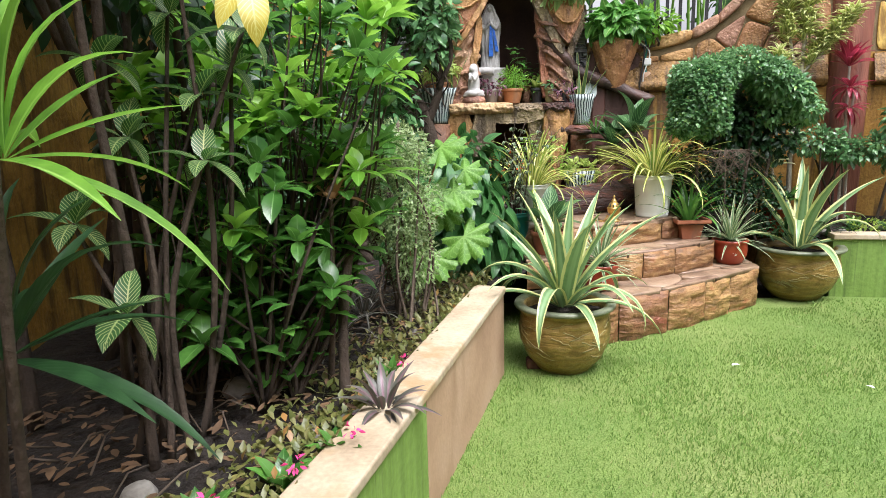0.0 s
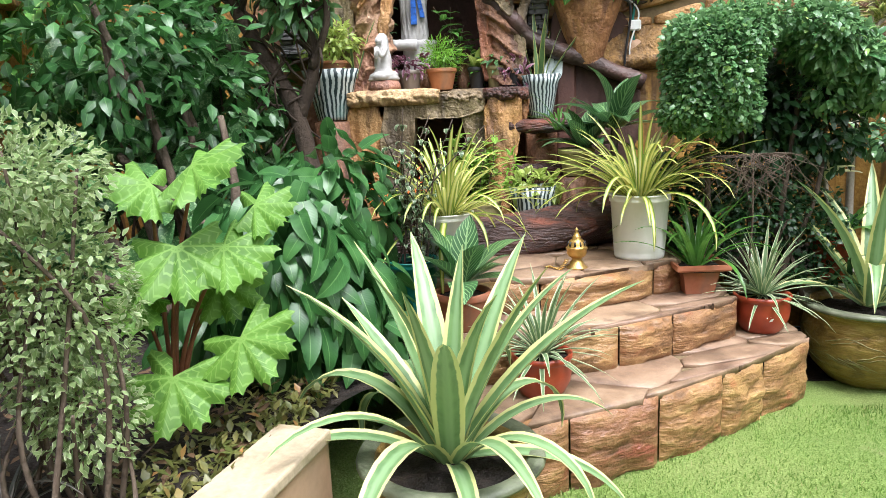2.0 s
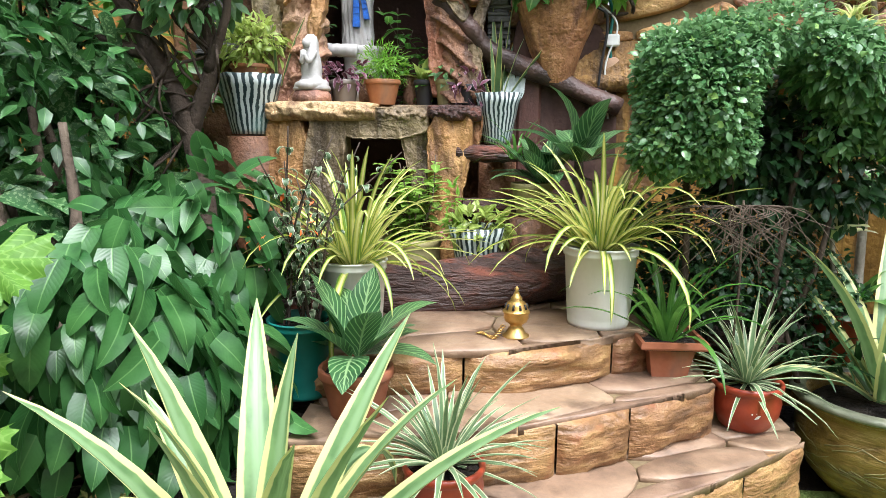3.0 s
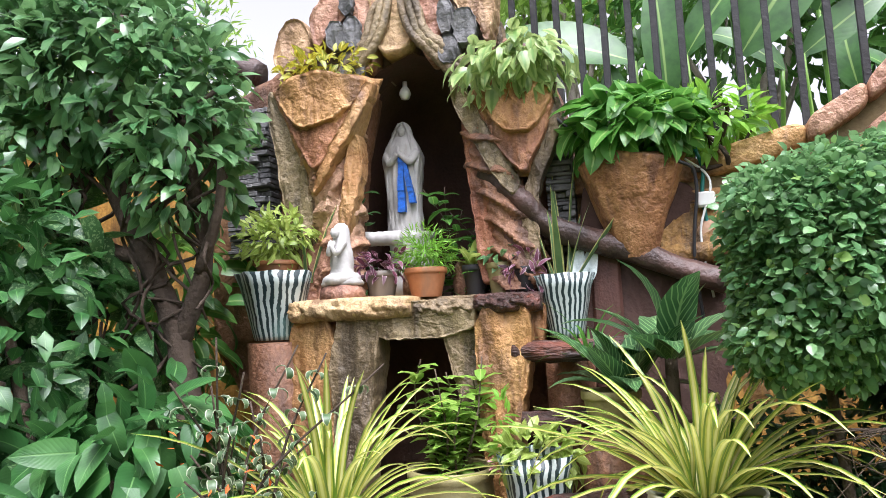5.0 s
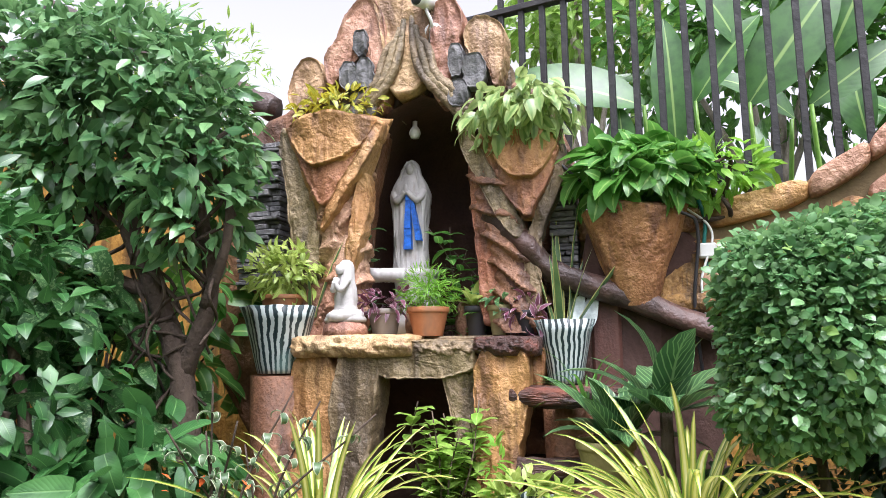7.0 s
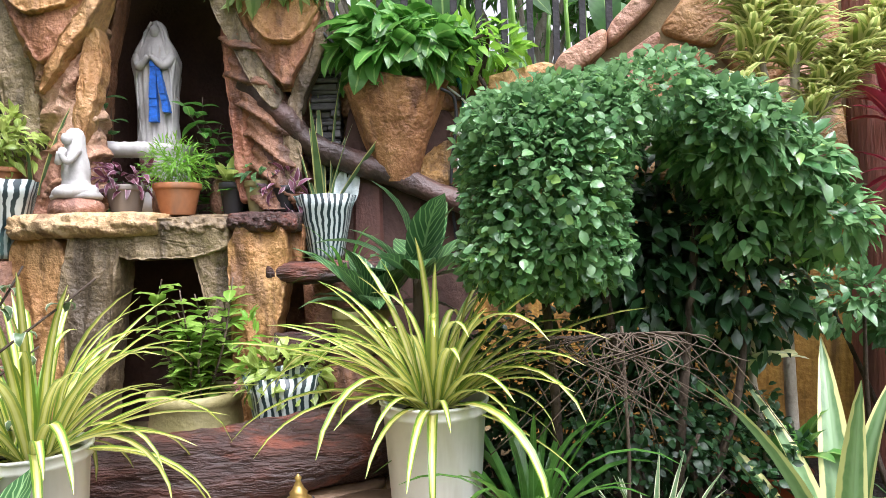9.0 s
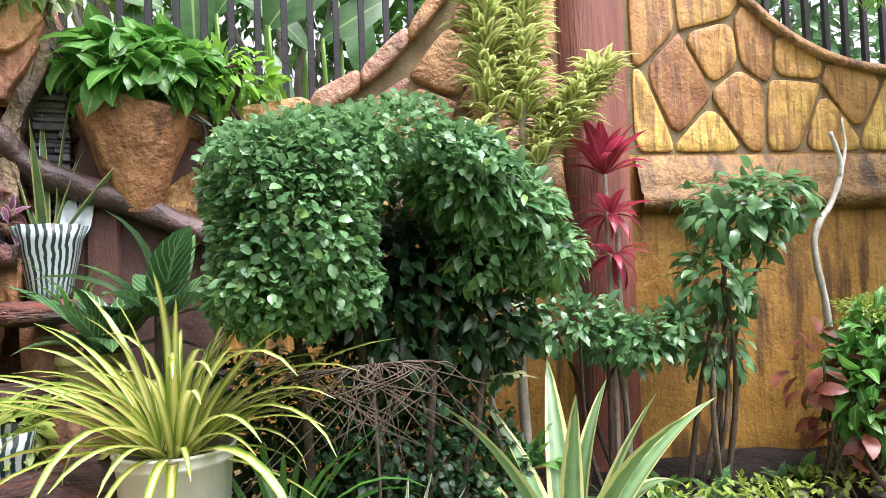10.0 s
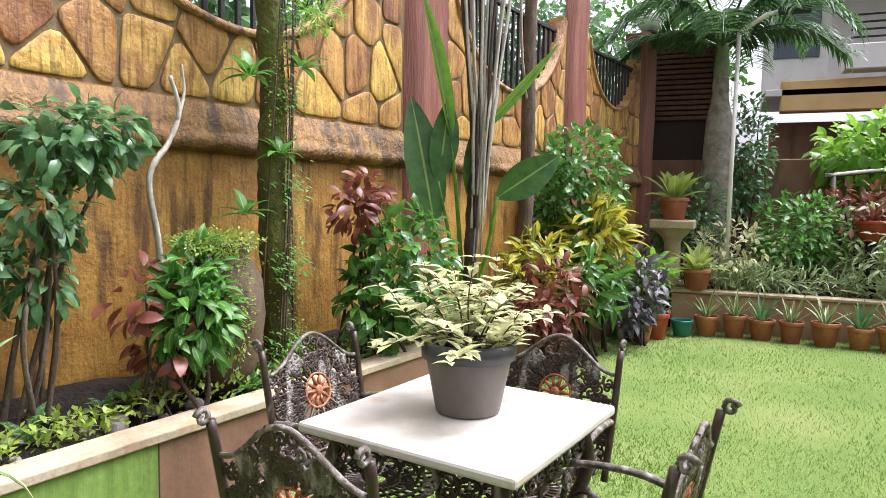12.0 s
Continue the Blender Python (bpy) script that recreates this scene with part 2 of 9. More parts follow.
M_BRASS = surface("brass", (0.4, 0.22, 0.06), (0.62, 0.40, 0.13), (0.75, 0.52, 0.22), 12, (1, 1, 1), 0.35, 0.2, metal=0.85, fmix=0.1)
M_BLACKIRON = surface("black_iron", (0.006, 0.006, 0.007), (0.012, 0.012, 0.013), (0.03, 0.028, 0.026), 14, (1, 1, 1), 0.6, 0.3)
M_IRONWORN = surface("worn_iron", (0.018, 0.011, 0.009), (0.04, 0.024, 0.018), (0.09, 0.06, 0.045), 20, (1, 1, 1), 0.4, 0.4, 90, 0.003, stain=(0.45, 0.42, 0.38))
M_IRONTOP = surface("iron_white_wear", (0.03, 0.02, 0.015), (0.14, 0.12, 0.10), (0.6, 0.57, 0.53), 30, (1, 1, 1), 0.5, 0.4)
M_COPPER = surface("copper_medallion", (0.2, 0.06, 0.03), (0.42, 0.15, 0.07), (0.6, 0.33, 0.2), 24, (1, 1, 1), 0.5, 0.3, metal=0.2)
M_TABLE = surface("white_table_top", (0.5, 0.46, 0.38), (0.64, 0.61, 0.55), (0.7, 0.68, 0.63), 5, (1, 1, 1), 0.4, 0.06, 60, 0.002, stain=(0.45, 0.37, 0.26), fmix=0.1)
M_STATUE = surface("statue_white", (0.24, 0.23, 0.21), (0.46, 0.45, 0.43), (0.58, 0.57, 0.55), 9, (1, 1, 0.6), 0.6, 0.3, 60, 0.004, stain=(0.3, 0.25, 0.17), fmix=0.15)
M_BLUE = plain("sash_blue", (0.015, 0.12, 0.5), 0.5, 0, 0.4, 60)
M_BARK = surface("bark", (0.045, 0.032, 0.022), (0.10, 0.072, 0.05), (0.19, 0.15, 0.11), 14, (1, 1, 0.35), 0.9, 0.9, 50, 0.01)
M_BARKDARK = surface("dark_bark", (0.018, 0.012, 0.008), (0.05, 0.034, 0.022), (0.1, 0.07, 0.05), 14, (1, 1, 0.35), 0.9, 0.9, 50, 0.01)
M_BARKPALE = surface("pale_bark", (0.2, 0.17, 0.13), (0.36, 0.32, 0.26), (0.5, 0.46, 0.4), 14, (1, 1, 0.5), 0.85, 0.6, 50, 0.008, stain=(0.13, 0.12, 0.07))
M_STALK = surface("red_stalk", (0.14, 0.05, 0.03), (0.24, 0.09, 0.05), (0.3, 0.16, 0.08), 20, (1, 1, 0.4), 0.5, 0.2)
M_MOSSBARK = surface("mossy_bark", (0.025, 0.022, 0.012), (0.095, 0.1, 0.022), (0.18, 0.2, 0.038), 7, (1, 1, 0.4), 0.95, 1.0, 45, 0.015, stain=(0.05, 0.032, 0.02))
M_JAR = surface("old_jar", (0.045, 0.03, 0.02), (0.1, 0.065, 0.042), (0.18, 0.125, 0.085), 7, (1, 1, 0.6), 0.7, 0.5, stain=(0.10, 0.10, 0.03))
M_DRYFIBRE = surface("dry_fibre", (0.2, 0.18, 0.14), (0.42, 0.4, 0.34), (0.58, 0.56, 0.5), 9, (3, 3, 0.2), 0.8, 0.6, 40, 0.006)
M_PALMBARK = surface("palm_bark", (0.1, 0.09, 0.075), (0.26, 0.24, 0.21), (0.4, 0.38, 0.35), 7, (1, 1, 1.6), 0.9, 0.8, 40, 0.01, stain=(0.08, 0.07, 0.045))
M_WOODPOST = surface("brown_post", (0.05, 0.02, 0.015), (0.10, 0.04, 0.028), (0.15, 0.07, 0.05), 6, (3, 3, 0.4), 0.6, 0.4)


def striped(name):
    """Vertical dark stripes on white, by the angle round the vase."""
    k = Nodes(name)
    k.set(0.45)
    uv = k.n("UVMap")
    sep = k.n("SeparateXYZ")
    k.l(uv.outputs[0], sep.inputs[0])
    w = k.math('ADD', k.math('MULTIPLY', sep.outputs[0], 27.0), k.math('MULTIPLY', k.noise(12, 4), 1.3))
    s = k.step(k.math('ABSOLUTE', k.math('SUBTRACT', k.math('FRACT', w), 0.5)), 0.22, 0.3)
    c = k.mix(s, (0.44, 0.5, 0.47), (0.012, 0.028, 0.03))
    k.colour(k.mix(k.math('MULTIPLY', k.step(k.noise(6, 5), 0.5, 0.7), 0.5), c, (0.16, 0.3, 0.27)))
    return k.m


M_STRIPE = striped("striped_vase")
M_STRIPECLOTH = surface("vase_frill", (0.3, 0.4, 0.38), (0.55, 0.62, 0.6), (0.66, 0.7, 0.68), 14, (1, 1, 0.3), 0.5, 0.4)

# leaves
L_AGAVE = leafy("agave_leaf", (0.11, 0.23, 0.085), (0.2, 0.33, 0.13), edge=(0.66, 0.65, 0.28), edge_at=0.66, rough=0.42, glow=0.14, mid=(0.22, 0.35, 0.17), mid_at=0.3)
L_SPIDER = leafy("spider_leaf", (0.5, 0.52, 0.07), (0.66, 0.66, 0.16), edge=(0.1, 0.22, 0.02), edge_at=0.62, mid=(0.76, 0.74, 0.36), mid_at=0.3, glow=0.25)
L_YUCCA = leafy("yucca_leaf", (0.12, 0.22, 0.10), (0.2, 0.3, 0.15), edge=(0.6, 0.62, 0.4), edge_at=0.66, glow=0.15)
L_GLOSS = leafy("glossy_leaf", (0.04, 0.13, 0.024), (0.115, 0.28, 0.048), rough=0.25, glow=0.28, mid=(0.12, 0.25, 0.07), mid_at=0.07)
L_BRIGHT = leafy("bright_leaf", (0.12, 0.31, 0.028), (0.25, 0.47, 0.055), rough=0.35, glow=0.38, mid=(0.22, 0.42, 0.09), mid_at=0.07)
L_STRAP = leafy("strap_leaf", (0.10, 0.26, 0.03), (0.2, 0.4, 0.05), rough=0.35, glow=0.35, mid=(0.3, 0.5, 0.12), mid_at=0.14)
L_SANCH = leafy("veined_leaf", (0.02, 0.085, 0.02), (0.045, 0.15, 0.03), veins=(0.5, 0.58, 0.24), glow=0.3, vein_count=11, old=(0.6, 0.52, 0.05))
L_ARALIA = leafy("aralia_leaf", (0.15, 0.25, 0.08), (0.32, 0.42, 0.18), edge=(0.52, 0.56, 0.36), edge_at=0.82, glow=0.3)
L_TETRA = leafy("lobed_leaf", (0.075, 0.21, 0.022), (0.15, 0.31, 0.04), veins=(0.19, 0.35, 0.07), glow=0.25, vein_count=7, rough=0.55)
L_PHILO = leafy("heart_leaf", (0.026, 0.105, 0.026), (0.075, 0.21, 0.055), mid=(0.12, 0.26, 0.08), mid_at=0.05, rough=0.36, glow=0.2)
L_FICUS = leafy("ficus_leaf", (0.05, 0.15, 0.055), (0.19, 0.35, 0.14), rough=0.22, glow=0.22, mid=(0.1, 0.2, 0.08), mid_at=0.06)
L_TOPI = leafy("topiary_leaf", (0.06, 0.17, 0.06), (0.24, 0.42, 0.18), rough=0.22, glow=0.25, old=(0.28, 0.46, 0.13))
# near-black green; on inner and low leaves it stands in for shade
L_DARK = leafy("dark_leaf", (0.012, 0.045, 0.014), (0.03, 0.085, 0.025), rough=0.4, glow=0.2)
L_REFLEXA = leafy("reflexa_leaf", (0.24, 0.33, 0.08), (0.34, 0.42, 0.12), edge=(0.74, 0.71, 0.38), edge_at=0.42, glow=0.3)
L_CORDY = leafy("cordyline_leaf", (0.2, 0.018, 0.035), (0.45, 0.05, 0.095), glow=0.3, mid=(0.55, 0.12, 0.15), mid_at=0.12, old=(0.1, 0.04, 0.03))
L_RUST = leafy("rust_leaf", (0.14, 0.045, 0.03), (0.25, 0.08, 0.045), glow=0.2)
L_PURPLE = leafy("purple_leaf", (0.09, 0.03, 0.05), (0.2, 0.06, 0.1), edge=(0.4, 0.3, 0.34), edge_at=0.8, glow=0.15)
L_LIME = leafy("lime_leaf", (0.24, 0.36, 0.06), (0.42, 0.5, 0.13), glow=0.32, mid=(0.45, 0.55, 0.2), mid_at=0.1)
L_FRESH = leafy("fresh_leaf", (0.17, 0.33, 0.045), (0.3, 0.46, 0.09), glow=0.32, mid=(0.35, 0.5, 0.14), mid_at=0.09)
L_DROOP = leafy("drooping_leaf", (0.2, 0.32, 0.09), (0.42, 0.5, 0.2), mid=(0.12, 0.24, 0.06), mid_at=0.3, glow=0.28, old=(0.6, 0.5, 0.16))
L_POTHOS = leafy("pothos_leaf", (0.05, 0.19, 0.03), (0.12, 0.3, 0.05), mid=(0.26, 0.42, 0.12), mid_at=0.12, glow=0.28)
L_SPOTTED = leafy("spotted_leaf", (0.04, 0.13, 0.04), (0.08, 0.2, 0.06), spots=(0.2, 0.33, 0.14), glow=0.22)
L_VARIEG = leafy("variegated_leaf", (0.56, 0.58, 0.26), (0.74, 0.72, 0.42), mid=(0.22, 0.34, 0.1), mid_at=0.16, glow=0.3)
L_CALATHEA = leafy("calathea_leaf", (0.025, 0.09, 0.03), (0.05, 0.14, 0.045), veins=(0.25, 0.4, 0.17), glow=0.15, vein_count=9, rough=0.28)
L_BANANA = leafy("banana_leaf", (0.028, 0.1, 0.022), (0.065, 0.18, 0.035), mid=(0.22, 0.36, 0.1), mid_at=0.06, glow=0.2, rough=0.42)
L_CROTON = leafy("croton_leaf", (0.14, 0.25, 0.03), (0.5, 0.42, 0.04), mid=(0.6, 0.5, 0.08), mid_at=0.14, glow=0.3)
L_DRY = leafy("dry_leaf", (0.09, 0.05, 0.025), (0.2, 0.12, 0.06), glow=0.1, rough=0.7)
L_SANSE = leafy("sansevieria_leaf", (0.10, 0.2, 0.08), (0.16, 0.27, 0.11), edge=(0.6, 0.58, 0.22), edge_at=0.75, glow=0.1)
L_GRASS = leafy("grass_blade", (0.12, 0.24, 0.04), (0.22, 0.35, 0.08), glow=0.35, rough=0.6, old=(0.4, 0.39, 0.17))
L_PALM = leafy("palm_leaflet", (0.04, 0.11, 0.035), (0.1, 0.2, 0.07), glow=0.25)
L_SHAFT = leafy("palm_shaft", (0.14, 0.22, 0.1), (0.2, 0.28, 0.13), glow=0.1)
L_MOSSY = leafy("creeper_leaf", (0.2, 0.3, 0.04), (0.32, 0.42, 0.08), glow=0.3)
L_PINK = plain("pink_petal", (0.75, 0.06, 0.25), 0.6)
L_PALEPINK = plain("pale_pink_petal", (0.75, 0.32, 0.42), 0.6)
L_ORANGE = plain("orange_petal", (0.7, 0.12, 0.02), 0.6)


def lawn_material():
    k = Nodes("lawn")
    k.set(0.9, 0, 0.2)
    big = k.noise(1.3, 5)
    fine = k.noise(130, 3)
    c = k.ramp(big, [(0.3, (0.15, 0.25, 0.055)), (0.5, (0.22, 0.31, 0.075)), (0.7, (0.33, 0.37, 0.13))])
    c = k.mix(0.45, c, k.ramp(fine, [(0.35, (0.08, 0.15, 0.03)), (0.65, (0.3, 0.42, 0.13))]))
    c = k.mix(k.math('MULTIPLY', k.step(k.noise(4.5, 4), 0.62, 0.75), 0.6), c, (0.33, 0.36, 0.15))
    k.colour(c)
    k.bump(fine, 1.0, 0.02)
    return k.m


M_LAWN = lawn_material()

# ---- mesh helpers ----
rng = np.random.default_rng(7)


class Acc:
    """Collects vertices, faces and leaf coordinates for one mesh."""

    def __init__(self):
        self.v, self.f, self.uv, self.n = [], [], [], 0

    def add(self, verts, faces, uvs=None):
        verts = np.asarray(verts, float)
        self.v.append(verts)
        self.uv.append(np.zeros((len(verts), 2)) if uvs is None else np.asarray(uvs, float))
        self.f.extend([tuple(i + self.n for i in q) for q in faces])
        self.n += len(verts)
        return self

    def mesh(self, name, mat, smooth=True):
        me = bpy.data.meshes.new(name)
        v = np.concatenate(self.v) if self.v else np.zeros((0, 3))
        me.from_pydata(v.tolist(), [], self.f)
        uv = np.concatenate(self.uv) if self.uv else np.zeros((0, 2))
        lay = me.uv_layers.new(name="UVMap")
        idx = np.empty(len(me.loops), dtype=np.int32)
        me.loops.foreach_get("vertex_index", idx)
        lay.data.foreach_set("uv", uv[idx].ravel())
        me.materials.append(mat)
        if smooth:
            me.polygons.foreach_set("use_smooth", np.ones(len(me.polygons), dtype=bool))
        me.update()
        return me


def thing(name, label, category, group="", at=(0, 0, 0), rz=0, kind=""):
    ob = new(name)
    ob.matrix_world = pose(*at, 0, 0, rz)
    return tagged(ob, label, category, group, kind)


def solid(name, acc, mat, label, category, group="", kind="", smooth=True):
    return tagged(new(name, acc.mesh(name, mat, smooth)), label, category, group, kind)


def part(name, acc, mat, parent, label="", smooth=True):
    ob = new(name, acc.mesh(name, mat, smooth) if isinstance(acc, Acc) else acc)
    ob.parent = parent
    if label:
        tagged(ob, label)
    return ob


def mat4(loc, fwd, up, s=1.0):
    """Axes for a leaf: y along fwd, z near up."""
    y = np.asarray(fwd, float)
    y = y / (np.linalg.norm(y) + 1e-9)
    x = np.cross(y, up)
    if np.linalg.norm(x) < 1e-4:
        x = np.cross(y, (1, 0.1, 0))
    x = x / np.linalg.norm(x)
    z = np.cross(x, y)
    return np.stack([x, y, z], 1) * s, np.asarray(loc, float)


def profile(shape, s):
    if shape == "strap":
        return np.minimum(1, 0.45 + s * 3) * np.clip(1 - s, 0, 1) ** 0.45
    if shape == "lance":
        return np.sin(np.pi * np.clip(s, 0, 1) ** 0.75) ** 0.9
    if shape == "sword":
        return (0.62 + 0.38 * np.sin(np.pi * np.clip(s * 0.95, 0, 1))) * np.clip(1 - s, 0, 1) ** 0.55
    if shape == "heart":
        return np.clip(np.sin(np.pi * np.clip(0.14 + 0.86 * s, 0, 1) ** 0.7), 0, 1) ** 0.75
    return np.sin(np.pi * np.clip(s, 0.02, 1) ** 0.85) ** 0.75


def blade(L, W, shape="oval", droop=40, segs=5, fold=0.2, lift=0, twist=0, wave=0.0):
    """One leaf along +y, bending down by droop degrees in all; three points across."""
    s = np.linspace(0, 1, segs + 1)
    ang = np.radians(lift - droop * s ** 1.4)
    step = L / segs
    y = np.concatenate([[0], np.cumsum(np.cos(ang[:-1]) * step)])
    z = np.concatenate([[0], np.cumsum(np.sin(ang[:-1]) * step)])
    w = np.maximum(profile(shape, s) * W / 2, 0.0008)
    v, uv = [], []
    for i in range(segs + 1):
        tw = radians(twist) * s[i]
        up = fold * w[i] + wave * W * math.sin(9 * s[i])
        nx, nz = -math.sin(ang[i]), math.cos(ang[i])
        for k, a in ((-1, 0.0), (0, 0.5), (1, 1.0)):
            off = up if k else 0.0
            v.append((k * w[i] * math.cos(tw), y[i] + nx * off, z[i] + nz * off + k * w[i] * math.sin(tw)))
            uv.append((a, s[i]))
    f = []
    for i in range(segs):
        a, b = 3 * i, 3 * i + 3
        f += [(a, a + 1, b + 1, b), (a + 1, a + 2, b + 2, b + 1)]
    return np.array(v), f, np.array(uv)


def put(acc, tpl, loc, fwd, up=(0, 0, 1), s=1.0):
    r, o = mat4(loc, fwd, up, s)
    acc.add(tpl[0] @ r.T + o, tpl[1], tpl[2])


def tube(acc, pts, r0, r1=None, n=7, wob=0.0, cap=True):
    """A tapering, slightly uneven round bar along points."""
    pts = np.asarray(pts, float)
    r1 = r0 if r1 is None else r1
    m = len(pts)
    d = np.gradient(pts, axis=0)
    v, uv, f = [], [], []
    ref = np.array((0.31, 0.2, 0.93))
    for i in range(m):
        t = d[i] / (np.linalg.norm(d[i]) + 1e-9)
        a = np.cross(t, ref)
        if np.linalg.norm(a) < 0.1:
            a = np.cross(t, (1, 0, 0))
        a /= np.linalg.norm(a)
        b = np.cross(t, a)
        r = r0 + (r1 - r0) * i / max(1, m - 1)
        for k in range(n):
            g = 2 * math.pi * k / n
            rr = r * (1 + wob * (rng.random() - 0.5))
            v.append(pts[i] + rr * (math.cos(g) * a + math.sin(g) * b))
            uv.append((k / n, i / max(1, m - 1)))
    for i in range(m - 1):
        for k in range(n):
            k2 = (k + 1) % n
            f.append((i * n + k, i * n + k2, (i + 1) * n + k2, (i + 1) * n + k))
    if cap:
        f.append(tuple(range(n))[::-1])
        f.append(tuple((m - 1) * n + k for k in range(n)))
    return acc.add(v, f, uv)


def curve_pts(ctrl, n=12):
    """Smooth points through a few control points (Catmull-Rom)."""
    c = [np.asarray(p, float) for p in ctrl]
    c = [2 * c[0] - c[1]] + c + [2 * c[-1] - c[-2]]
    out = []
    for i in range(1, len(c) - 2):
        for t in np.linspace(0, 1, n, endpoint=False):
            p0, p1, p2, p3 = c[i - 1], c[i], c[i + 1], c[i + 2]
            out.append(0.5 * (2 * p1 + (p2 - p0) * t + (2 * p0 - 5 * p1 + 4 * p2 - p3) * t ** 2 + (3 * p1 - p0 - 3 * p2 + p3) * t ** 3))
    out.append(c[-2])
    return np.array(out)


def lathe(acc, prof, n=32, at=(0, 0, 0), ruffle=0.0, squash=1.0, ruf_n=9):
    """A turned shape from (radius, height) pairs."""
    m = len(prof)
    v, uv, f = [], [], []
    for i, (r, z) in enumerate(prof):
        for k in range(n):
            a = 2 * math.pi * k / n
            rr = r * (1 + ruffle * (i / m) ** 2 * math.sin(ruf_n * a))
            v.append((at[0] + rr * math.cos(a), at[1] + rr * math.sin(a) * squash, at[2] + z + (0.25 * ruffle * (i / m) ** 3 * math.sin(ruf_n * a + 1) * r)))
            uv.append((k / n, i / m))
    for i in range(m - 1):
        for k in range(n):
            k2 = (k + 1) % n
            f.append((i * n + k, i * n + k2, (i + 1) * n + k2, (i + 1) * n + k))
    return acc.add(v, f, uv)


def box(acc, lo, hi, bev=0.006):
    """A box with chamfered edges."""
    (x0, y0, z0), (x1, y1, z1) = lo, hi
    bm = bmesh.new()
    bmesh.ops.create_cube(bm, size=1)
    for w in bm.verts:
        w.co = Vector((x0 + (w.co.x + 0.5) * (x1 - x0), y0 + (w.co.y + 0.5) * (y1 - y0), z0 + (w.co.z + 0.5) * (z1 - z0)))
    if bev:
        bmesh.ops.bevel(bm, geom=list(bm.edges), offset=bev, segments=1, affect='EDGES', profile=0.5)
    bm.verts.index_update()
    acc.add([tuple(w.co) for w in bm.verts], [tuple(w.index for w in fc.verts) for fc in bm.faces])
    bm.free()
    return acc


def plate(acc, outline, thick, rings=((1, 0), (1, 0.55), (0.94, 0.85), (0.6, 1.0), (0.25, 1.04)), rough=0.0, origin=(0, 0, 0), ax=(1, 0, 0), az=(0, 0, 1), out=(0, -1, 0), grain=9.0, ridge=0.0, back=True):
    """A carved stone: an outline in a plane, domed outwards in rings, uneven by noise."""
    o = np.asarray(outline, float)
    c = o.mean(0)
    origin, ax, az, out = (np.asarray(q, float) for q in (origin, ax, az, out))
    v, uv, f = [], [], []
    n = len(o)

    def pt(p, h):
        if rough or ridge:
            h = h + rough * noise.noise(Vector((p[0] * grain, p[1] * grain * 0.5, 3.1))) * (1 if h > 0 else 0)
            h = h + (ridge * math.sin(p[0] * 70 + 4 * noise.noise(Vector((p[0] * 5, p[1] * 5, 0)))) if h > 0 else 0)
        return origin + ax * p[0] + az * p[1] + out * h

    for s, h in rings:
        for p in o:
            q = c + (p - c) * s
            v.append(pt(q, h * thick))
            uv.append((0.5, 0.5))
    v.append(pt(c, rings[-1][1] * thick))
    uv.append((0.5, 0.5))
    for i in range(len(rings) - 1):
        for k in range(n):
            k2 = (k + 1) % n
            f.append((i * n + k, i * n + k2, (i + 1) * n + k2, (i + 1) * n + k))
    last = (len(rings) - 1) * n
    for k in range(n):
        f.append((last + k, last + (k + 1) % n, len(v) - 1))
    if back:
        f.append(tuple(range(n))[::-1])
    return acc.add(v, f, uv)


def rounded(outline, times=2, k=0.25):
    """Corner cutting."""
    p = np.asarray(outline, float)
    for _ in range(times):
        q = np.roll(p, -1, 0)
        p = np.stack([p * (1 - k) + q * k, p * k + q * (1 - k)], 1).reshape(-1, 2)
    return p


def clip_poly(p, nx, ny, d):
    """Keeps the side nx*x + ny*y <= d."""
    out = []
    for i in range(len(p)):
        a, b = p[i], p[(i + 1) % len(p)]
        da, db = nx * a[0] + ny * a[1] - d, nx * b[0] + ny * b[1] - d
        if da <= 0:
            out.append(a)
        if da * db < 0:
            t = da / (da - db)
            out.append((a[0] + (b[0] - a[0]) * t, a[1] + (b[1] - a[1]) * t))
    return out


def cells(x0, x1, z0, z1, step, seed, gap=0.012, notch=None, stretch=1.5):
    """Irregular fitted stones over a rectangle, cut back from a round notch (x, z, radius)."""
    r = np.random.default_rng(seed)
    seeds = []
    for i in range(2000):
        p = np.array((r.uniform(x0, x1), r.uniform(z0, z1)))
        if notch and (p[0] - notch[0]) ** 2 + (p[1] - notch[1]) ** 2 < (notch[2] + 0.03) ** 2:
            continue
        dmin = step * r.uniform(0.55, 1.25)
        if all(math.hypot(p[0] - q[0], (p[1] - q[1]) / stretch) > dmin for q in seeds):
            seeds.append(p)
    res = []
    for i, p in enumerate(seeds):
        poly = [(x0, z0), (x1, z0), (x1, z1), (x0, z1)]
        for j, q in enumerate(seeds):
            if i == j or abs(q[0] - p[0]) > 4 * step or abs(q[1] - p[1]) > 6 * step:
                continue
            w = (q - p) / np.array((1, stretch ** 2))
            ln = math.hypot(*w)
            w = w / ln
            m = (p + q) / 2
            poly = clip_poly(poly, w[0], w[1], float(w @ m) - gap / 2)
        if notch:
            w = np.array((notch[0] - p[0], notch[1] - p[1]))
            w /= np.linalg.norm(w)
            poly = clip_poly(poly, w[0], w[1], float(w @ np.array(notch[:2])) - notch[2] - 0.03)
        if len(poly) >= 3:
            a = np.array(poly)
            area = 0.5 * abs(np.sum(a[:, 0] * np.roll(a[:, 1], -1) - a[:, 1] * np.roll(a[:, 0], -1)))
            if area > 0.002:
                res.append(a)
    return res


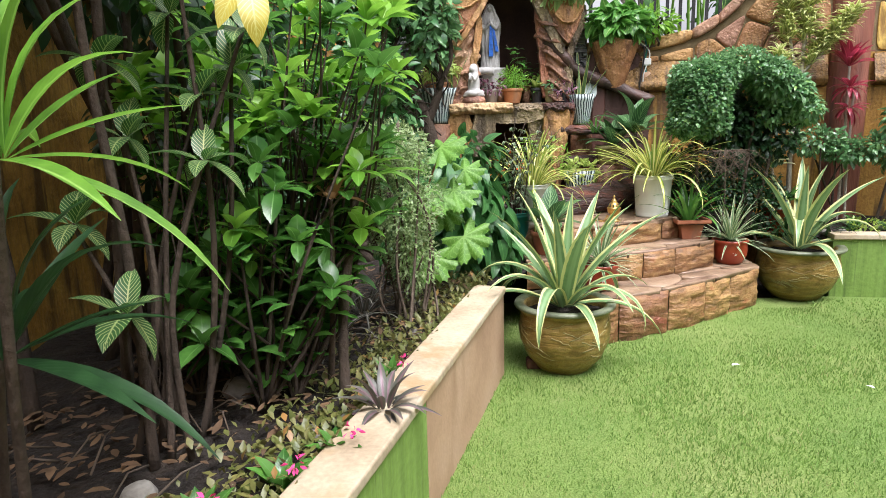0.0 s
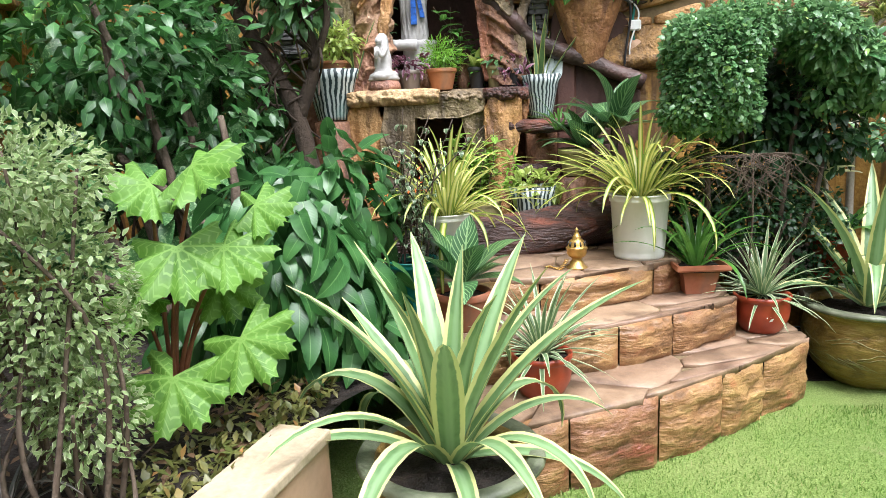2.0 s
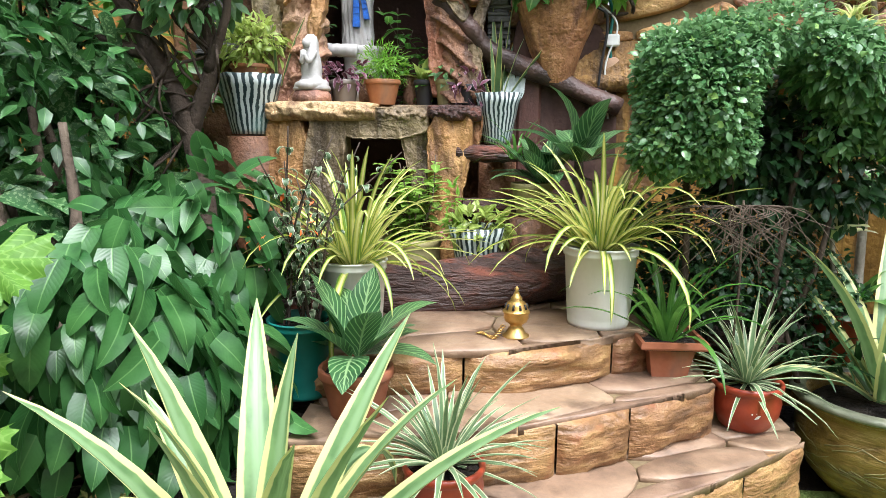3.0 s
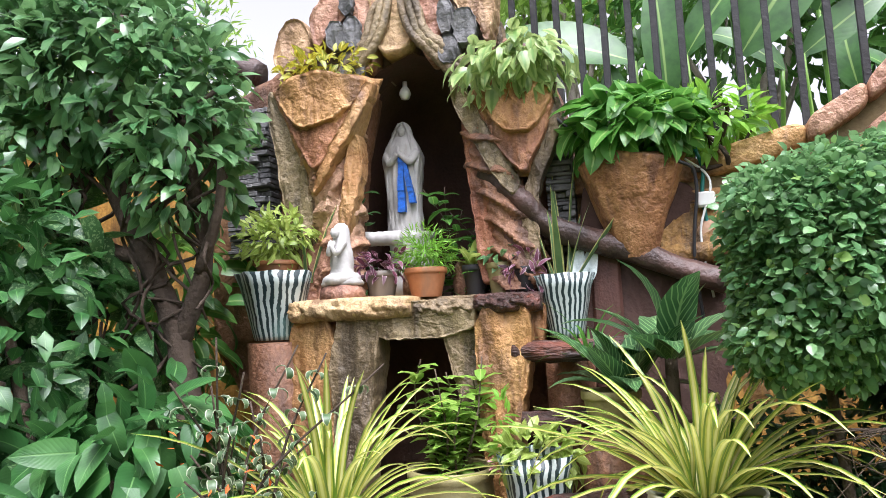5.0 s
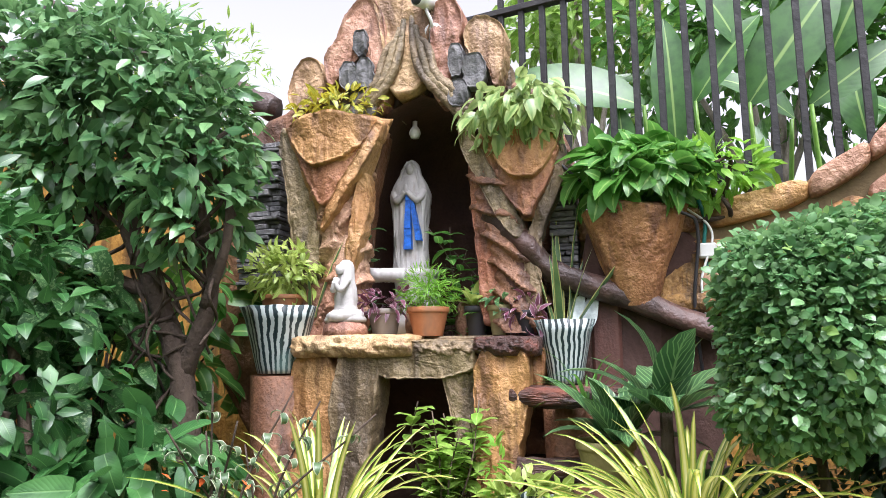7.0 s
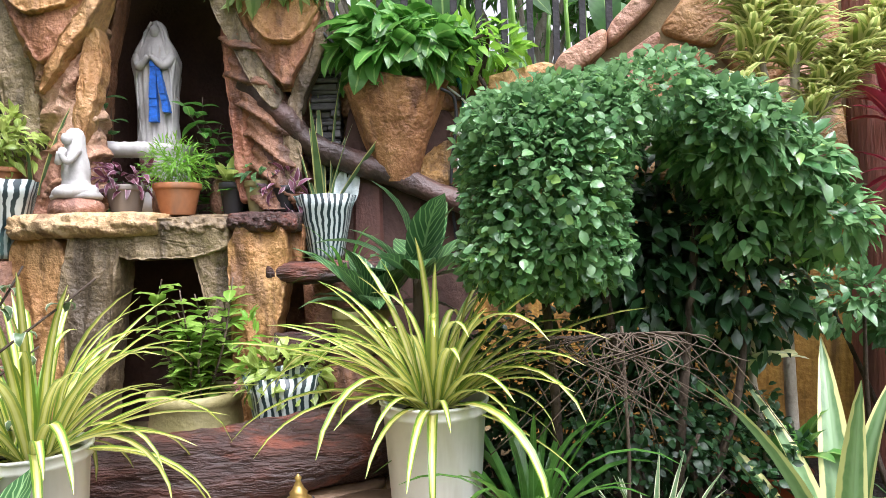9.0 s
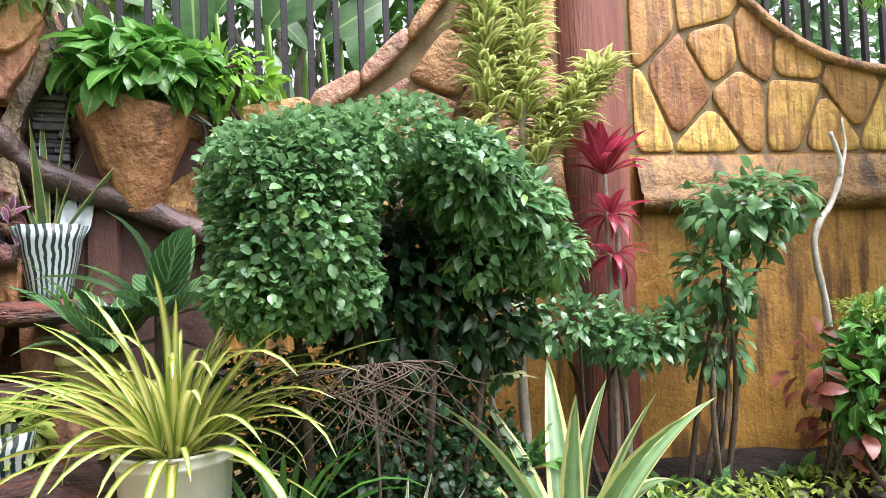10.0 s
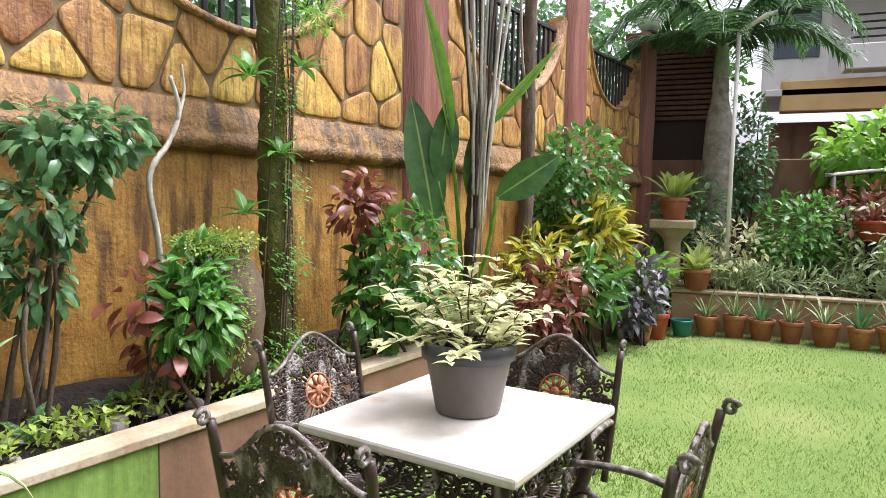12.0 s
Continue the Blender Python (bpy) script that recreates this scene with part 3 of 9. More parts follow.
def cloud(n, ells, shell=0.45):
    """Points and outward directions over a few egg shapes (cx, cy, cz, rx, ry, rz), uneven."""
    ells = np.asarray(ells, float)
    vol = ells[:, 3] * ells[:, 4] * ells[:, 5]
    pick = rng.choice(len(ells), n, p=vol / vol.sum())
    d = rng.normal(size=(n, 3))
    d /= np.linalg.norm(d, axis=1)[:, None]
    rad = (1 - shell * rng.random(n) ** 1.6)
    rad *= 1 + 0.10 * np.sin(d[:, 0] * 7 + pick) * np.cos(d[:, 2] * 6 + d[:, 1] * 5)
    p = ells[pick, :3] + d * rad[:, None] * ells[pick, 3:]
    return p, d


def foliage(acc, n, ells, tpls, size=(0.8, 1.2), shell=0.45, down=0.2, rnd=0.6, flat=0.6):
    p, d = cloud(n, ells, shell)
    for i in range(n):
        fwd = d[i] + rng.normal(size=3) * rnd + np.array((0, 0, -down))
        up = d[i] * (1 - flat) + np.array((0, 0, flat)) + rng.normal(size=3) * 0.35
        put(acc, tpls[i % len(tpls)], p[i], fwd, up, rng.uniform(*size))
    return acc


def rosette(n, tpls, acc=None, el=(15, 80), size=(0.7, 1.0), at=(0, 0, 0), r0=0.02, jit=10):
    """Leaves round a heart: outer ones lie low, inner ones stand up. Returns one list of placed leaves."""
    out = []
    for i in range(n):
        a = i * 2.399963 + rng.normal() * 0.1
        e = radians(el[0] + (el[1] - el[0]) * (i / max(1, n - 1)) + rng.normal() * jit * 0.5)
        fwd = np.array((math.cos(a) * math.cos(e), math.sin(a) * math.cos(e), math.sin(e)))
        s = rng.uniform(*size)
        loc = np.array(at) + np.array((math.cos(a) * r0, math.sin(a) * r0, 0))
        up = np.array((-math.cos(a) * math.sin(e), -math.sin(a) * math.sin(e), math.cos(e)))
        if acc is not None:
            put(acc, tpls[i % len(tpls)], loc, fwd, up, s)
        else:
            out.append((tpls[i % len(tpls)], loc, fwd, up, s))
    return acc if acc is not None else out


def leaf_parts(parent, leaves, mat, name="leaf"):
    for tpl, loc, fwd, up, s in leaves:
        a = Acc()
        put(a, tpl, loc, fwd, up, s)
        part(name, a, mat, parent)


def sprout(acc_stem, acc_leaf, base, tip, tpls, n, r=0.006, lsize=(0.8, 1.1), start=0.2, bow=0.05, rnd=0.5, el=0.3):
    """A stem with leaves in a spiral along it."""
    base, tip = np.asarray(base, float), np.asarray(tip, float)
    mid = (base + tip) / 2 + rng.normal(size=3) * bow
    pts = curve_pts([base, mid, tip], 5)
    tube(acc_stem, pts, r, r * 0.5, 5)
    for i in range(n):
        t = start + (1 - start) * (i + 0.5) / n
        p = pts[int(t * (len(pts) - 1))]
        a = i * 2.4 + rng.normal() * rnd
        fwd = np.array((math.cos(a), math.sin(a), el + rng.normal() * 0.25))
        put(acc_leaf, tpls[i % len(tpls)], p, fwd, (0, 0, 1), rng.uniform(*lsize))
    return acc_stem


def branchy(acc, base, ctrl_sets, r):
    for c, ra, rb in ctrl_sets:
        tube(acc, curve_pts(c, 6), ra, rb, 7, 0.25)

# ---- ground and lawn ----
g = Acc()
box(g, (-60, -60, -0.5), (80, 80, -0.03), 0)
solid("ground", g, M_SOIL, "bare brown earth reaching to the horizon", "ground", kind="structure")
xs, ys = np.linspace(-0.6, 9.9, 70), np.linspace(-1.1, 5.0, 50)
v = [(x, y, 0.012 * noise.noise(Vector((x * 1.3, y * 1.3, 0))) + 0.004 * noise.noise(Vector((x * 7, y * 7, 2)))) for y in ys for x in xs]
f = [(j * 70 + i, j * 70 + i + 1, (j + 1) * 70 + i + 1, (j + 1) * 70 + i) for j in range(49) for i in range(69)]
lawn = solid("lawn", Acc().add(v, f), M_LAWN, "short bright green lawn with pale worn patches", "lawn", kind="structure")

# grass blades, denser where it is walked past closely
gb = Acc()
tri_f = [(0, 1, 2)]
for (x0, x1, y0, y1, n, hgt) in ((-0.25, 2.6, 1.2, 4.7, 70000, 0.016), (2.6, 6, 1.5, 4.9, 32000, 0.018), (6, 9.6, -1, 4.4, 22000, 0.02)):
    X, Y = rng.uniform(x0, x1, n), rng.uniform(y0, y1, n)
    A, H, T = rng.uniform(0, 6.28, n), hgt * rng.uniform(0.5, 1.4, n), rng.normal(0, 0.5, (n, 2))
    w = 0.003 if x0 < 2 else 0.0042
    P = np.zeros((n, 3, 3))
    P[:, 0] = np.stack([X - w * np.cos(A), Y - w * np.sin(A), np.full(n, -0.004)], 1)
    P[:, 1] = np.stack([X + w * np.cos(A), Y + w * np.sin(A), np.full(n, -0.004)], 1)
    P[:, 2] = np.stack([X + H * T[:, 0], Y + H * T[:, 1], H], 1)
    base = gb.n
    gb.v.append(P.reshape(-1, 3))
    gb.uv.append(np.tile(np.array([(0, 0), (1, 0), (0.5, 1)]), (n, 1)))
    gb.f.extend([(base + 3 * i, base + 3 * i + 1, base + 3 * i + 2) for i in range(n)])
    gb.n += 3 * n
solid("grass", gb, L_GRASS, "fine short green grass blades of the lawn", "grass", kind="stuff")


def strip_wall(name, path, z0, z1, thick, mat, label):
    """An upright wall of some thickness along a line of points; its outer face follows the points."""
    a = Acc()
    for (x0, y0), (x1, y1) in zip(path, path[1:]):
        d = Vector((x1 - x0, y1 - y0)).normalized()
        nx, ny = -d.y * thick, d.x * thick
        vv = [(x0, y0, z0), (x1, y1, z0), (x1 + nx, y1 + ny, z0), (x0 + nx, y0 + ny, z0)]
        vv += [(p[0], p[1], z1) for p in vv]
        a.add(vv, [(0, 1, 5, 4), (1, 2, 6, 5), (2, 3, 7, 6), (3, 0, 4, 7), (4, 5, 6, 7), (3, 2, 1, 0)])
    return solid(name, a, mat, label, "wall", kind="structure", smooth=False)


# ---- low planter wall beside the lawn ----
pw = thing("planter_wall", "low cream and green cement planter wall with flat coping", "planter wall", kind="structure")
A0, A1 = np.array((0.305, 3.55)), np.array((-0.62, 0.0))
dr = (A1 - A0) / np.linalg.norm(A1 - A0)
nr = np.array((dr[1], -dr[0]))


def along(s, off, z):
    q = A0 + dr * s + nr * off
    return (q[0], q[1], z)


def run_box(s0, s1, o0, o1, z0, z1, at=along):
    vv = [at(s0, o0, z0), at(s1, o0, z0), at(s1, o1, z0), at(s0, o1, z0), at(s0, o0, z1), at(s1, o0, z1), at(s1, o1, z1), at(s0, o1, z1)]
    return Acc().add(vv, [(0, 1, 5, 4), (1, 2, 6, 5), (2, 3, 7, 6), (3, 0, 4, 7), (4, 5, 6, 7), (3, 2, 1, 0)])


def soften(acc, bev):
    bm = bmesh.new()
    vs = [bm.verts.new(q) for q in np.concatenate(acc.v)]
    for q in acc.f:
        bm.faces.new([vs[i] for i in q])
    bmesh.ops.recalc_face_normals(bm, faces=bm.faces)
    bmesh.ops.bevel(bm, geom=list(bm.edges), offset=bev, segments=2, affect='EDGES', profile=0.5)
    bm.verts.index_update()
    r = Acc().add([tuple(w.co) for w in bm.verts], [tuple(w.index for w in fc.verts) for fc in bm.faces])
    bm.free()
    return r


part("coping", soften(run_box(-0.0, 4.0, -0.008, 0.165, 0.462, 0.5), 0.008), M_COPING, pw, "weathered cream cement coping", smooth=False)
part("face_panel", soften(run_box(0.0, 1.43, 0.004, 0.15, -0.02, 0.46), 0.004), M_FACE, pw, "smooth pinkish cream panel", smooth=False)
part("face_panel", soften(run_box(1.434, 4.0, 0.004, 0.15, -0.02, 0.46), 0.004), M_GREENFACE, pw, "streaky moss green painted panel", smooth=False)

# left bed soil and its far walls
xs, ys = np.linspace(0, 1, 40), np.linspace(-0.6, 6.2, 70)
v = []
for y in ys:
    edge = 0.305 - 0.2605 * (3.55 - y) - 0.12 if y < 3.6 else 0.17 + min(0.35, (y - 3.6) * 0.5)
    for s in xs:
        x = -1.95 + (edge + 1.95) * s
        v.append((x, y, 0.42 + 0.05 * noise.noise(Vector((x * 2.2, y * 2.2, 5))) + 0.02 * noise.noise(Vector((x * 11, y * 11, 1)))))
f = [(j * 40 + i, j * 40 + i + 1, (j + 1) * 40 + i + 1, (j + 1) * 40 + i) for j in range(69) for i in range(39)]
solid("planting_bed", Acc().add(v, f), M_SOIL, "dark damp earth of the raised planting bed", "soil", kind="structure")
strip_wall("wall_west", [(-1.9, -2.6), (-1.9, 7.2)], 0, 2.95, 0.18, M_OCHRE, "stained ochre plaster boundary wall")
# south wall is never in view; added to cut sky light on the bed
strip_wall("wall_south", [(10.5, -1.15), (-2.1, -1.15)], 0, 3.3, 0.18, M_OCHRE, "unseen ochre plaster wall added to block southern sky light")
strip_wall("wall_northwest", [(-1.88, 6.55), (-0.5, 6.55)], 0, 2.72, 0.1, M_OCHRE, "orange painted plaster wall beside the grotto")
strip_wall("wall_back", [(-1.9, 6.75), (1.75, 6.75)], 0, 1.9, 0.18, M_BROWN, "dark brown plaster wall behind the grotto")
lw = Acc()
box(lw, (-1.9, -2.4, 2.05), (-1.8, 6.7, 2.2), 0.02)
solid("ledge_west", lw, M_LEDGE, "stained plaster ledge along the boundary wall", "ledge", kind="structure", smooth=False)

# ---- boundary wall with scallops, in its own frame: x along, y into the wall ----
WALL = pose(3.395, 5.69, 0, 0, 0, -11.585)


def in_wall(ob):
    ob.matrix_world = WALL
    return ob


def arc_top(s):
    for c, r, z in ((-1.75, 1.05, 3.05), (1.38, 1.05, 3.3), (4.4, 1.05, 3.4), (6.93, 0.82, 3.33)):
        if abs(s - c) < r and not (c < 0 and s < c):
            return min(z - math.sqrt(r * r - (s - c) ** 2), 3.25)
        if c < 0 and s < c:
            return 2.0
    return 3.25


ss = np.unique(np.concatenate([np.linspace(-2.35, 8.4, 230), [-1.75]]))
a = Acc()
v = []
for s in ss:
    t = arc_top(s)
    v += [(s, 0, 0), (s, 0, 1.84), (s, 0, t), (s, 0.16, t), (s, 0.16, 0)]
f = []
for i in range(len(ss) - 1):
    for k in range(4):
        f.append((5 * i + k, 5 * i + 5 + k, 5 * i + 6 + k, 5 * i + 1 + k))
wall_north = in_wall(solid("wall_north", a.add(v, f), M_OCHRE, "scalloped ochre plaster boundary wall faced with painted stones", "wall", kind="structure", smooth=False))
wall_north.data.materials.append(M_JOINT)
for i, q in enumerate(wall_north.data.polygons):
    q.material_index = 1 if i % 4 == 1 else 0
# rounded orange reveal of each notch
for c, r, z in ((1.38, 1.05, 3.3), (4.4, 1.05, 3.4), (6.93, 0.82, 3.33)):
    th = np.linspace(math.pi * 1.06, math.pi * 1.94, 40)
    tr = Acc()
    vv, ff = [], []
    for t in th:
        for rr, yy in ((r + 0.035, -0.035), (r - 0.004, -0.03), (r - 0.012, 0.2), (r + 0.035, 0.2)):
            vv.append((c + rr * math.cos(t), yy, z + rr * math.sin(t)))
    for i in range(39):
        for k in range(4):
            k2 = (k + 1) % 4
            ff.append((4 * i + k, 4 * i + k2, 4 * i + 4 + k2, 4 * i + 4 + k))
    in_wall(solid("notch_trim", tr.add(vv, ff), M_CARVE, "orange plaster lip round the scalloped opening", "trim", kind="structure"))
for s0, s1 in ((-0.29, 0.03), (2.79, 3.31), (5.5, 6.0), (7.87, 8.38)):
    p = Acc()
    vv, ff = [], []
    zs = np.linspace(0, 3.62, 40)
    xs = np.linspace(0, 1, 9)
    for z in zs:
        for q in xs:
            s = s0 + (s1 - s0) * q
            d = -0.075 * (1 - (2 * q - 1) ** 6) - 0.018 * noise.noise(Vector((s * 9, z * 1.2, 1))) - 0.01 * noise.noise(Vector((s * 30, z * 2.5, 4)))
            vv.append((s + 0.012 * noise.noise(Vector((s0, z * 2, q * 3))), min(d, -0.004) if 0 < q < 1 else 0.012, z))
    for j in range(39):
        for i in range(8):
            ff.append((j * 9 + i, j * 9 + i + 1, (j + 1) * 9 + i + 1, (j + 1) * 9 + i))
    in_wall(solid("pillar", p.add(vv, ff), M_PILLAR, "reddish brown plaster pillar carved like a tree trunk", "pillar", kind="structure"))
# ledge moulding
for s0, s1 in ((-1.9, -0.3), (0.04, 2.78), (3.32, 5.49), (6.01, 7.86)):
    lg = Acc()
    n = 60
    vv, ff = [], []
    prof = ((0.0, 1.83), (-0.022, 1.828), (-0.026, 1.795), (-0.034, 1.79), (-0.06, 1.7), (-0.066, 1.665), (-0.082, 1.66), (-0.086, 1.61), (-0.05, 1.585), (0.0, 1.575))
    for i in range(n + 1):
        s = s0 + (s1 - s0) * i / n
        for k, (y, z) in enumerate(prof):
            w = noise.noise(Vector((s * 7, k * 0.7, 2)))
            vv.append((s, y + (0.012 * w if y < 0 else 0), z + 0.01 * w))
    for i in range(n):
        for k in range(len(prof) - 1):
            b = len(prof)
            ff.append((i * b + k, i * b + k + 1, (i + 1) * b + k + 1, (i + 1) * b + k))
    in_wall(solid("ledge", lg.add(vv, ff), M_LEDGE, "stained rough plaster ledge along the wall", "ledge", kind="structure"))

# ---- iron fence behind the wall ----
fence = in_wall(thing("fence", "black painted iron fence of upright square bars", "fence"))
fence.matrix_world = WALL
bar = Acc()
box(bar, (-0.0135, -0.0135, 0), (0.0135, 0.0135, 1.62), 0.002)
bar_mesh = bar.mesh("bar", M_BLACKIRON, False)
for i in range(105):
    s = -2.62 + 0.1065 * i
    o = part("bar", bar_mesh, None, fence)
    o.matrix_local = pose(s, 0.075, 1.5 if s > -2.2 else 1.55)
for z in (3.1,):
    r = Acc()
    box(r, (-2.9, 0.05, z - 0.016), (8.4, 0.1, z + 0.016), 0.003)
    part("rail", r, M_BLACKIRON, fence, smooth=False)

# ---- kerb of the right-hand bed ----
K0, K1 = np.array((2.86, 4.99)), np.array((9.3, 3.93))
kd = (K1 - K0) / np.linalg.norm(K1 - K0)
kn = np.array((-kd[1], kd[0]))


def kalong(s, off, z):
    q = K0 + kd * s + kn * off
    return (q[0], q[1], z)


kb = thing("kerb_wall", "low brown rendered bed wall with pale cement coping", "kerb", kind="structure")
part("coping", soften(run_box(0, 6.6, -0.012, 0.14, 0.44, 0.478, kalong), 0.006), M_COPING, kb, "weathered pale cement coping", smooth=False)
part("face_panel", soften(run_box(0, 0.78, 0.004, 0.13, -0.02, 0.438, kalong), 0.003), M_GREENFACE, kb, "dull green painted panel", smooth=False)
part("face_panel", soften(run_box(0.784, 6.6, 0.004, 0.13, -0.02, 0.438, kalong), 0.003), M_FACEBROWN, kb, smooth=False)
xs, ys = np.linspace(0, 1, 26), np.linspace(0, 1, 80)
v = []
for t in ys:
    s = -1.6 + 8.6 * t
    for q in xs:
        b = np.array(kalong(s, 0.1, 0))[:2]
        if s < 0:
            b = b + np.array((0, 0.35))
        wq = np.array((3.395, 5.69)) + ((b[0] - 3.395) / 0.9796) * np.array((0.9796, -0.2008))
        p = b + (wq - b) * q
        v.append((p[0], p[1], 0.41 + 0.1 * q + 0.05 * noise.noise(Vector((p[0] * 2.5, p[1] * 2.5, 8))) + 0.02 * noise.noise(Vector((p[0] * 12, p[1] * 12, 1)))))
f = [(j * 26 + i, (j + 1) * 26 + i, (j + 1) * 26 + i + 1, j * 26 + i + 1) for j in range(79) for i in range(25)]
solid("planting_bed_north", Acc().add(v, f), M_SOIL, "dark earth of the bed along the boundary wall", "soil", kind="structure")

# ---- steps to the grotto ----


def step_thing(name, front, top, base, back, label, cuts, seed):
    """A broad stone step: front edge along points, each facing block and paving slab its own piece."""
    st = thing(name, label, "steps", kind="structure")
    pts = curve_pts([(x, y, 0) for x, y in front], 8)[:, :2]
    d = np.concatenate([[0], np.cumsum(np.linalg.norm(np.diff(pts, axis=0), axis=1))])
    bounds = [0, *cuts, d[-1]]
    for s0, s1 in zip(bounds, bounds[1:]):
        nq, nh = 21, 12
        q = np.linspace(s0 + 0.004, s1 - 0.004, nq)
        px, py = np.interp(q, d, pts[:, 0]), np.interp(q, d, pts[:, 1])
        tx, ty = np.gradient(px), np.gradient(py)
        ln = np.hypot(tx, ty)
        nx, ny = ty / ln, -tx / ln
        vv = []
        for h in np.linspace(0, 1, nh):
            bulge = 0.022 * (1 - abs(2 * h - 1) ** 3)
            for i in range(nq):
                e = 1 - abs(2 * i / (nq - 1) - 1) ** 8
                z = base + (top - 0.012 - base) * h
                strata = 0.016 * (1 - 2 * abs(noise.noise(Vector((q[i] * 5, z * 26 + 2 * noise.noise(Vector((q[i] * 4, 0, seed))), seed)))))
                b = (bulge + strata + 0.02 * noise.noise(Vector((q[i] * 8, z * 18, seed + 3.0))) + 0.008 * noise.noise(Vector((q[i] * 30, z * 60, seed)))) * e * (1 if h < 1 else 0.4)
                vv.append((px[i] + nx[i] * b, py[i] + ny[i] * b, z))
        for i in range(nq):
            vv.append((px[i] - nx[i] * 0.06, py[i] - ny[i] * 0.06, top - 0.014))
        ff = []
        for j in range(nh):
            for i in range(nq - 1):
                ff.append((j * nq + i, j * nq + i + 1, (j + 1) * nq + i + 1, (j + 1) * nq + i))
        part("stone_block", Acc().add(vv, ff), M_STEP, st)
    # paving slabs on the tread
    xs0, ys0 = pts[:, 0].min(), pts[:, 1].min()
    for c in cells(xs0, pts[:, 0].max() + 0.0, ys0, back, 0.52, seed, 0.006, None, 1.0):
        keep = []
        for x, y in c:
            yf = np.interp(x, pts[:, 0], pts[:, 1])
            keep.append((x, max(y, yf - 0.012)))
        k = np.array(keep)
        if np.ptp(k[:, 1]) < 0.03 or np.ptp(k[:, 0]) < 0.03:
            continue
        part("paving_slab", plate(Acc(), rounded(k, 1) if len(k) > 4 else k, 0.018, ((1, -0.6), (1, 0.75), (0.985, 1.0), (0.5, 1.0)), 0.003, (0, 0, top - 0.016), (1, 0, 0), (0, 1, 0), (0, 0, 1)), M_STEPTOP, st)
    # core under the slabs
    core = Acc()
    vv = [(x, y + 0.05, top - 0.016) for x, y in pts] + [(x, back + 0.05, top - 0.016) for x, y in pts]
    m = len(pts)
    part("core", core.add(vv, [(i, i + 1, m + i + 1, m + i) for i in range(m - 1)]), M_JOINT, st)
    return st


step_thing("step_1", [(0.62, 3.9), (0.92, 3.99), (1.2, 4.11), (1.6, 4.34), (1.87, 4.54), (2.24, 4.82)], 0.29, 0.0, 5.05, "broad lowest garden step of ochre and red stone blocks", (0.45, 0.86, 1.22, 1.52), 3)
step_thing("step_2", [(0.5, 4.3), (0.8, 4.36), (1.08, 4.43), (1.34, 4.51), (1.6, 4.66), (1.93, 4.86)], 0.475, 0.28, 5.2, "middle garden step of ochre stone blocks", (0.55, 0.84, 1.14), 5)
step_thing("step_3", [(0.3, 4.62), (0.6, 4.66), (0.91, 4.72), (1.22, 4.76), (1.5, 4.9), (1.72, 5.04)], 0.63, 0.46, 5.9, "top garden step of dark wet stone", (0.72, 1.32), 8)
fl = Acc()
box(fl, (-0.5, 5.55, 0.35), (1.9, 6.7, 0.615), 0.01)
solid("terrace_floor", fl, M_JOINT, "dark damp cement floor behind the log", "floor", kind="structure", smooth=False)

# ---- grotto ----


def ridged(x, z, sx, sz, seed=0.0):
    return 1 - 2 * abs(noise.noise(Vector((x * sx, z * sz, seed))))


def resample(o, n):
    o = np.array(o)
    q = np.concatenate([o, o[:1]])
    d = np.concatenate([[0], np.cumsum(np.linalg.norm(np.diff(q, axis=0), axis=1))])
    t = np.linspace(0, d[-1], n, endpoint=False)
    return np.stack([np.interp(t, d, q[:, 0]), np.interp(t, d, q[:, 1])], 1)


def carve(name, outline, y, thick, mat, label, group="carved grotto pieces", rough=0.02, ridge=0.0, parent=None, tidy=2, cat="grotto", bend=0.0, lip=0.15, groove=0.014):
    """A hand-modelled cement piece: ragged rim with a raised lip, face with sharp running grooves."""
    o = resample(rounded(outline, tidy), 110)
    c = o.mean(0)
    w = np.ptp(o[:, 0]) / 2
    sd = c[0] * 7 + c[1] * 3
    o = o + np.array([(0.007 * noise.noise(Vector((p[0] * 38, p[1] * 38, sd))), 0.007 * noise.noise(Vector((p[0] * 38, p[1] * 38, sd + 9)))) for p in o])
    vv, ff = [], []
    rings = [(1.0, -0.7), (1.0, 0.35), (0.985, 0.8), (0.955, 1.0), (0.92, 1.0 - lip), (0.87, 0.95 - lip)] + [(k, 1.0 - lip) for k in (0.8, 0.72, 0.64, 0.55, 0.46, 0.36, 0.26, 0.15, 0.05)]
    n = len(o)
    for k, h in rings:
        for p in o:
            x, z = c + (p - c) * k
            d = thick * h
            if h > 0.5:
                d += groove * (ridged(x, z, 13, 3.2, sd) - 0.5) + groove * 0.55 * ridged(x, z, 32, 9, sd + 4) + rough * 0.4 * noise.noise(Vector((x * 9, z * 9, sd)))
            vv.append((x, y - d + bend * ((x - c[0]) / w) ** 2, z))
    for j in range(len(rings) - 1):
        for i in range(n):
            i2 = (i + 1) % n
            ff.append((j * n + i, j * n + i2, (j + 1) * n + i2, (j + 1) * n + i))
    ff.append(tuple((len(rings) - 1) * n + i for i in range(n)))
    a = Acc().add(vv, ff)
    if parent is not None:
        return part(name, a, mat, parent, label)
    return solid(name, a, mat, label, cat, group)


grotto = thing("grotto", "carved cement grotto with petal-like crown and dark niche", "shrine", kind="")
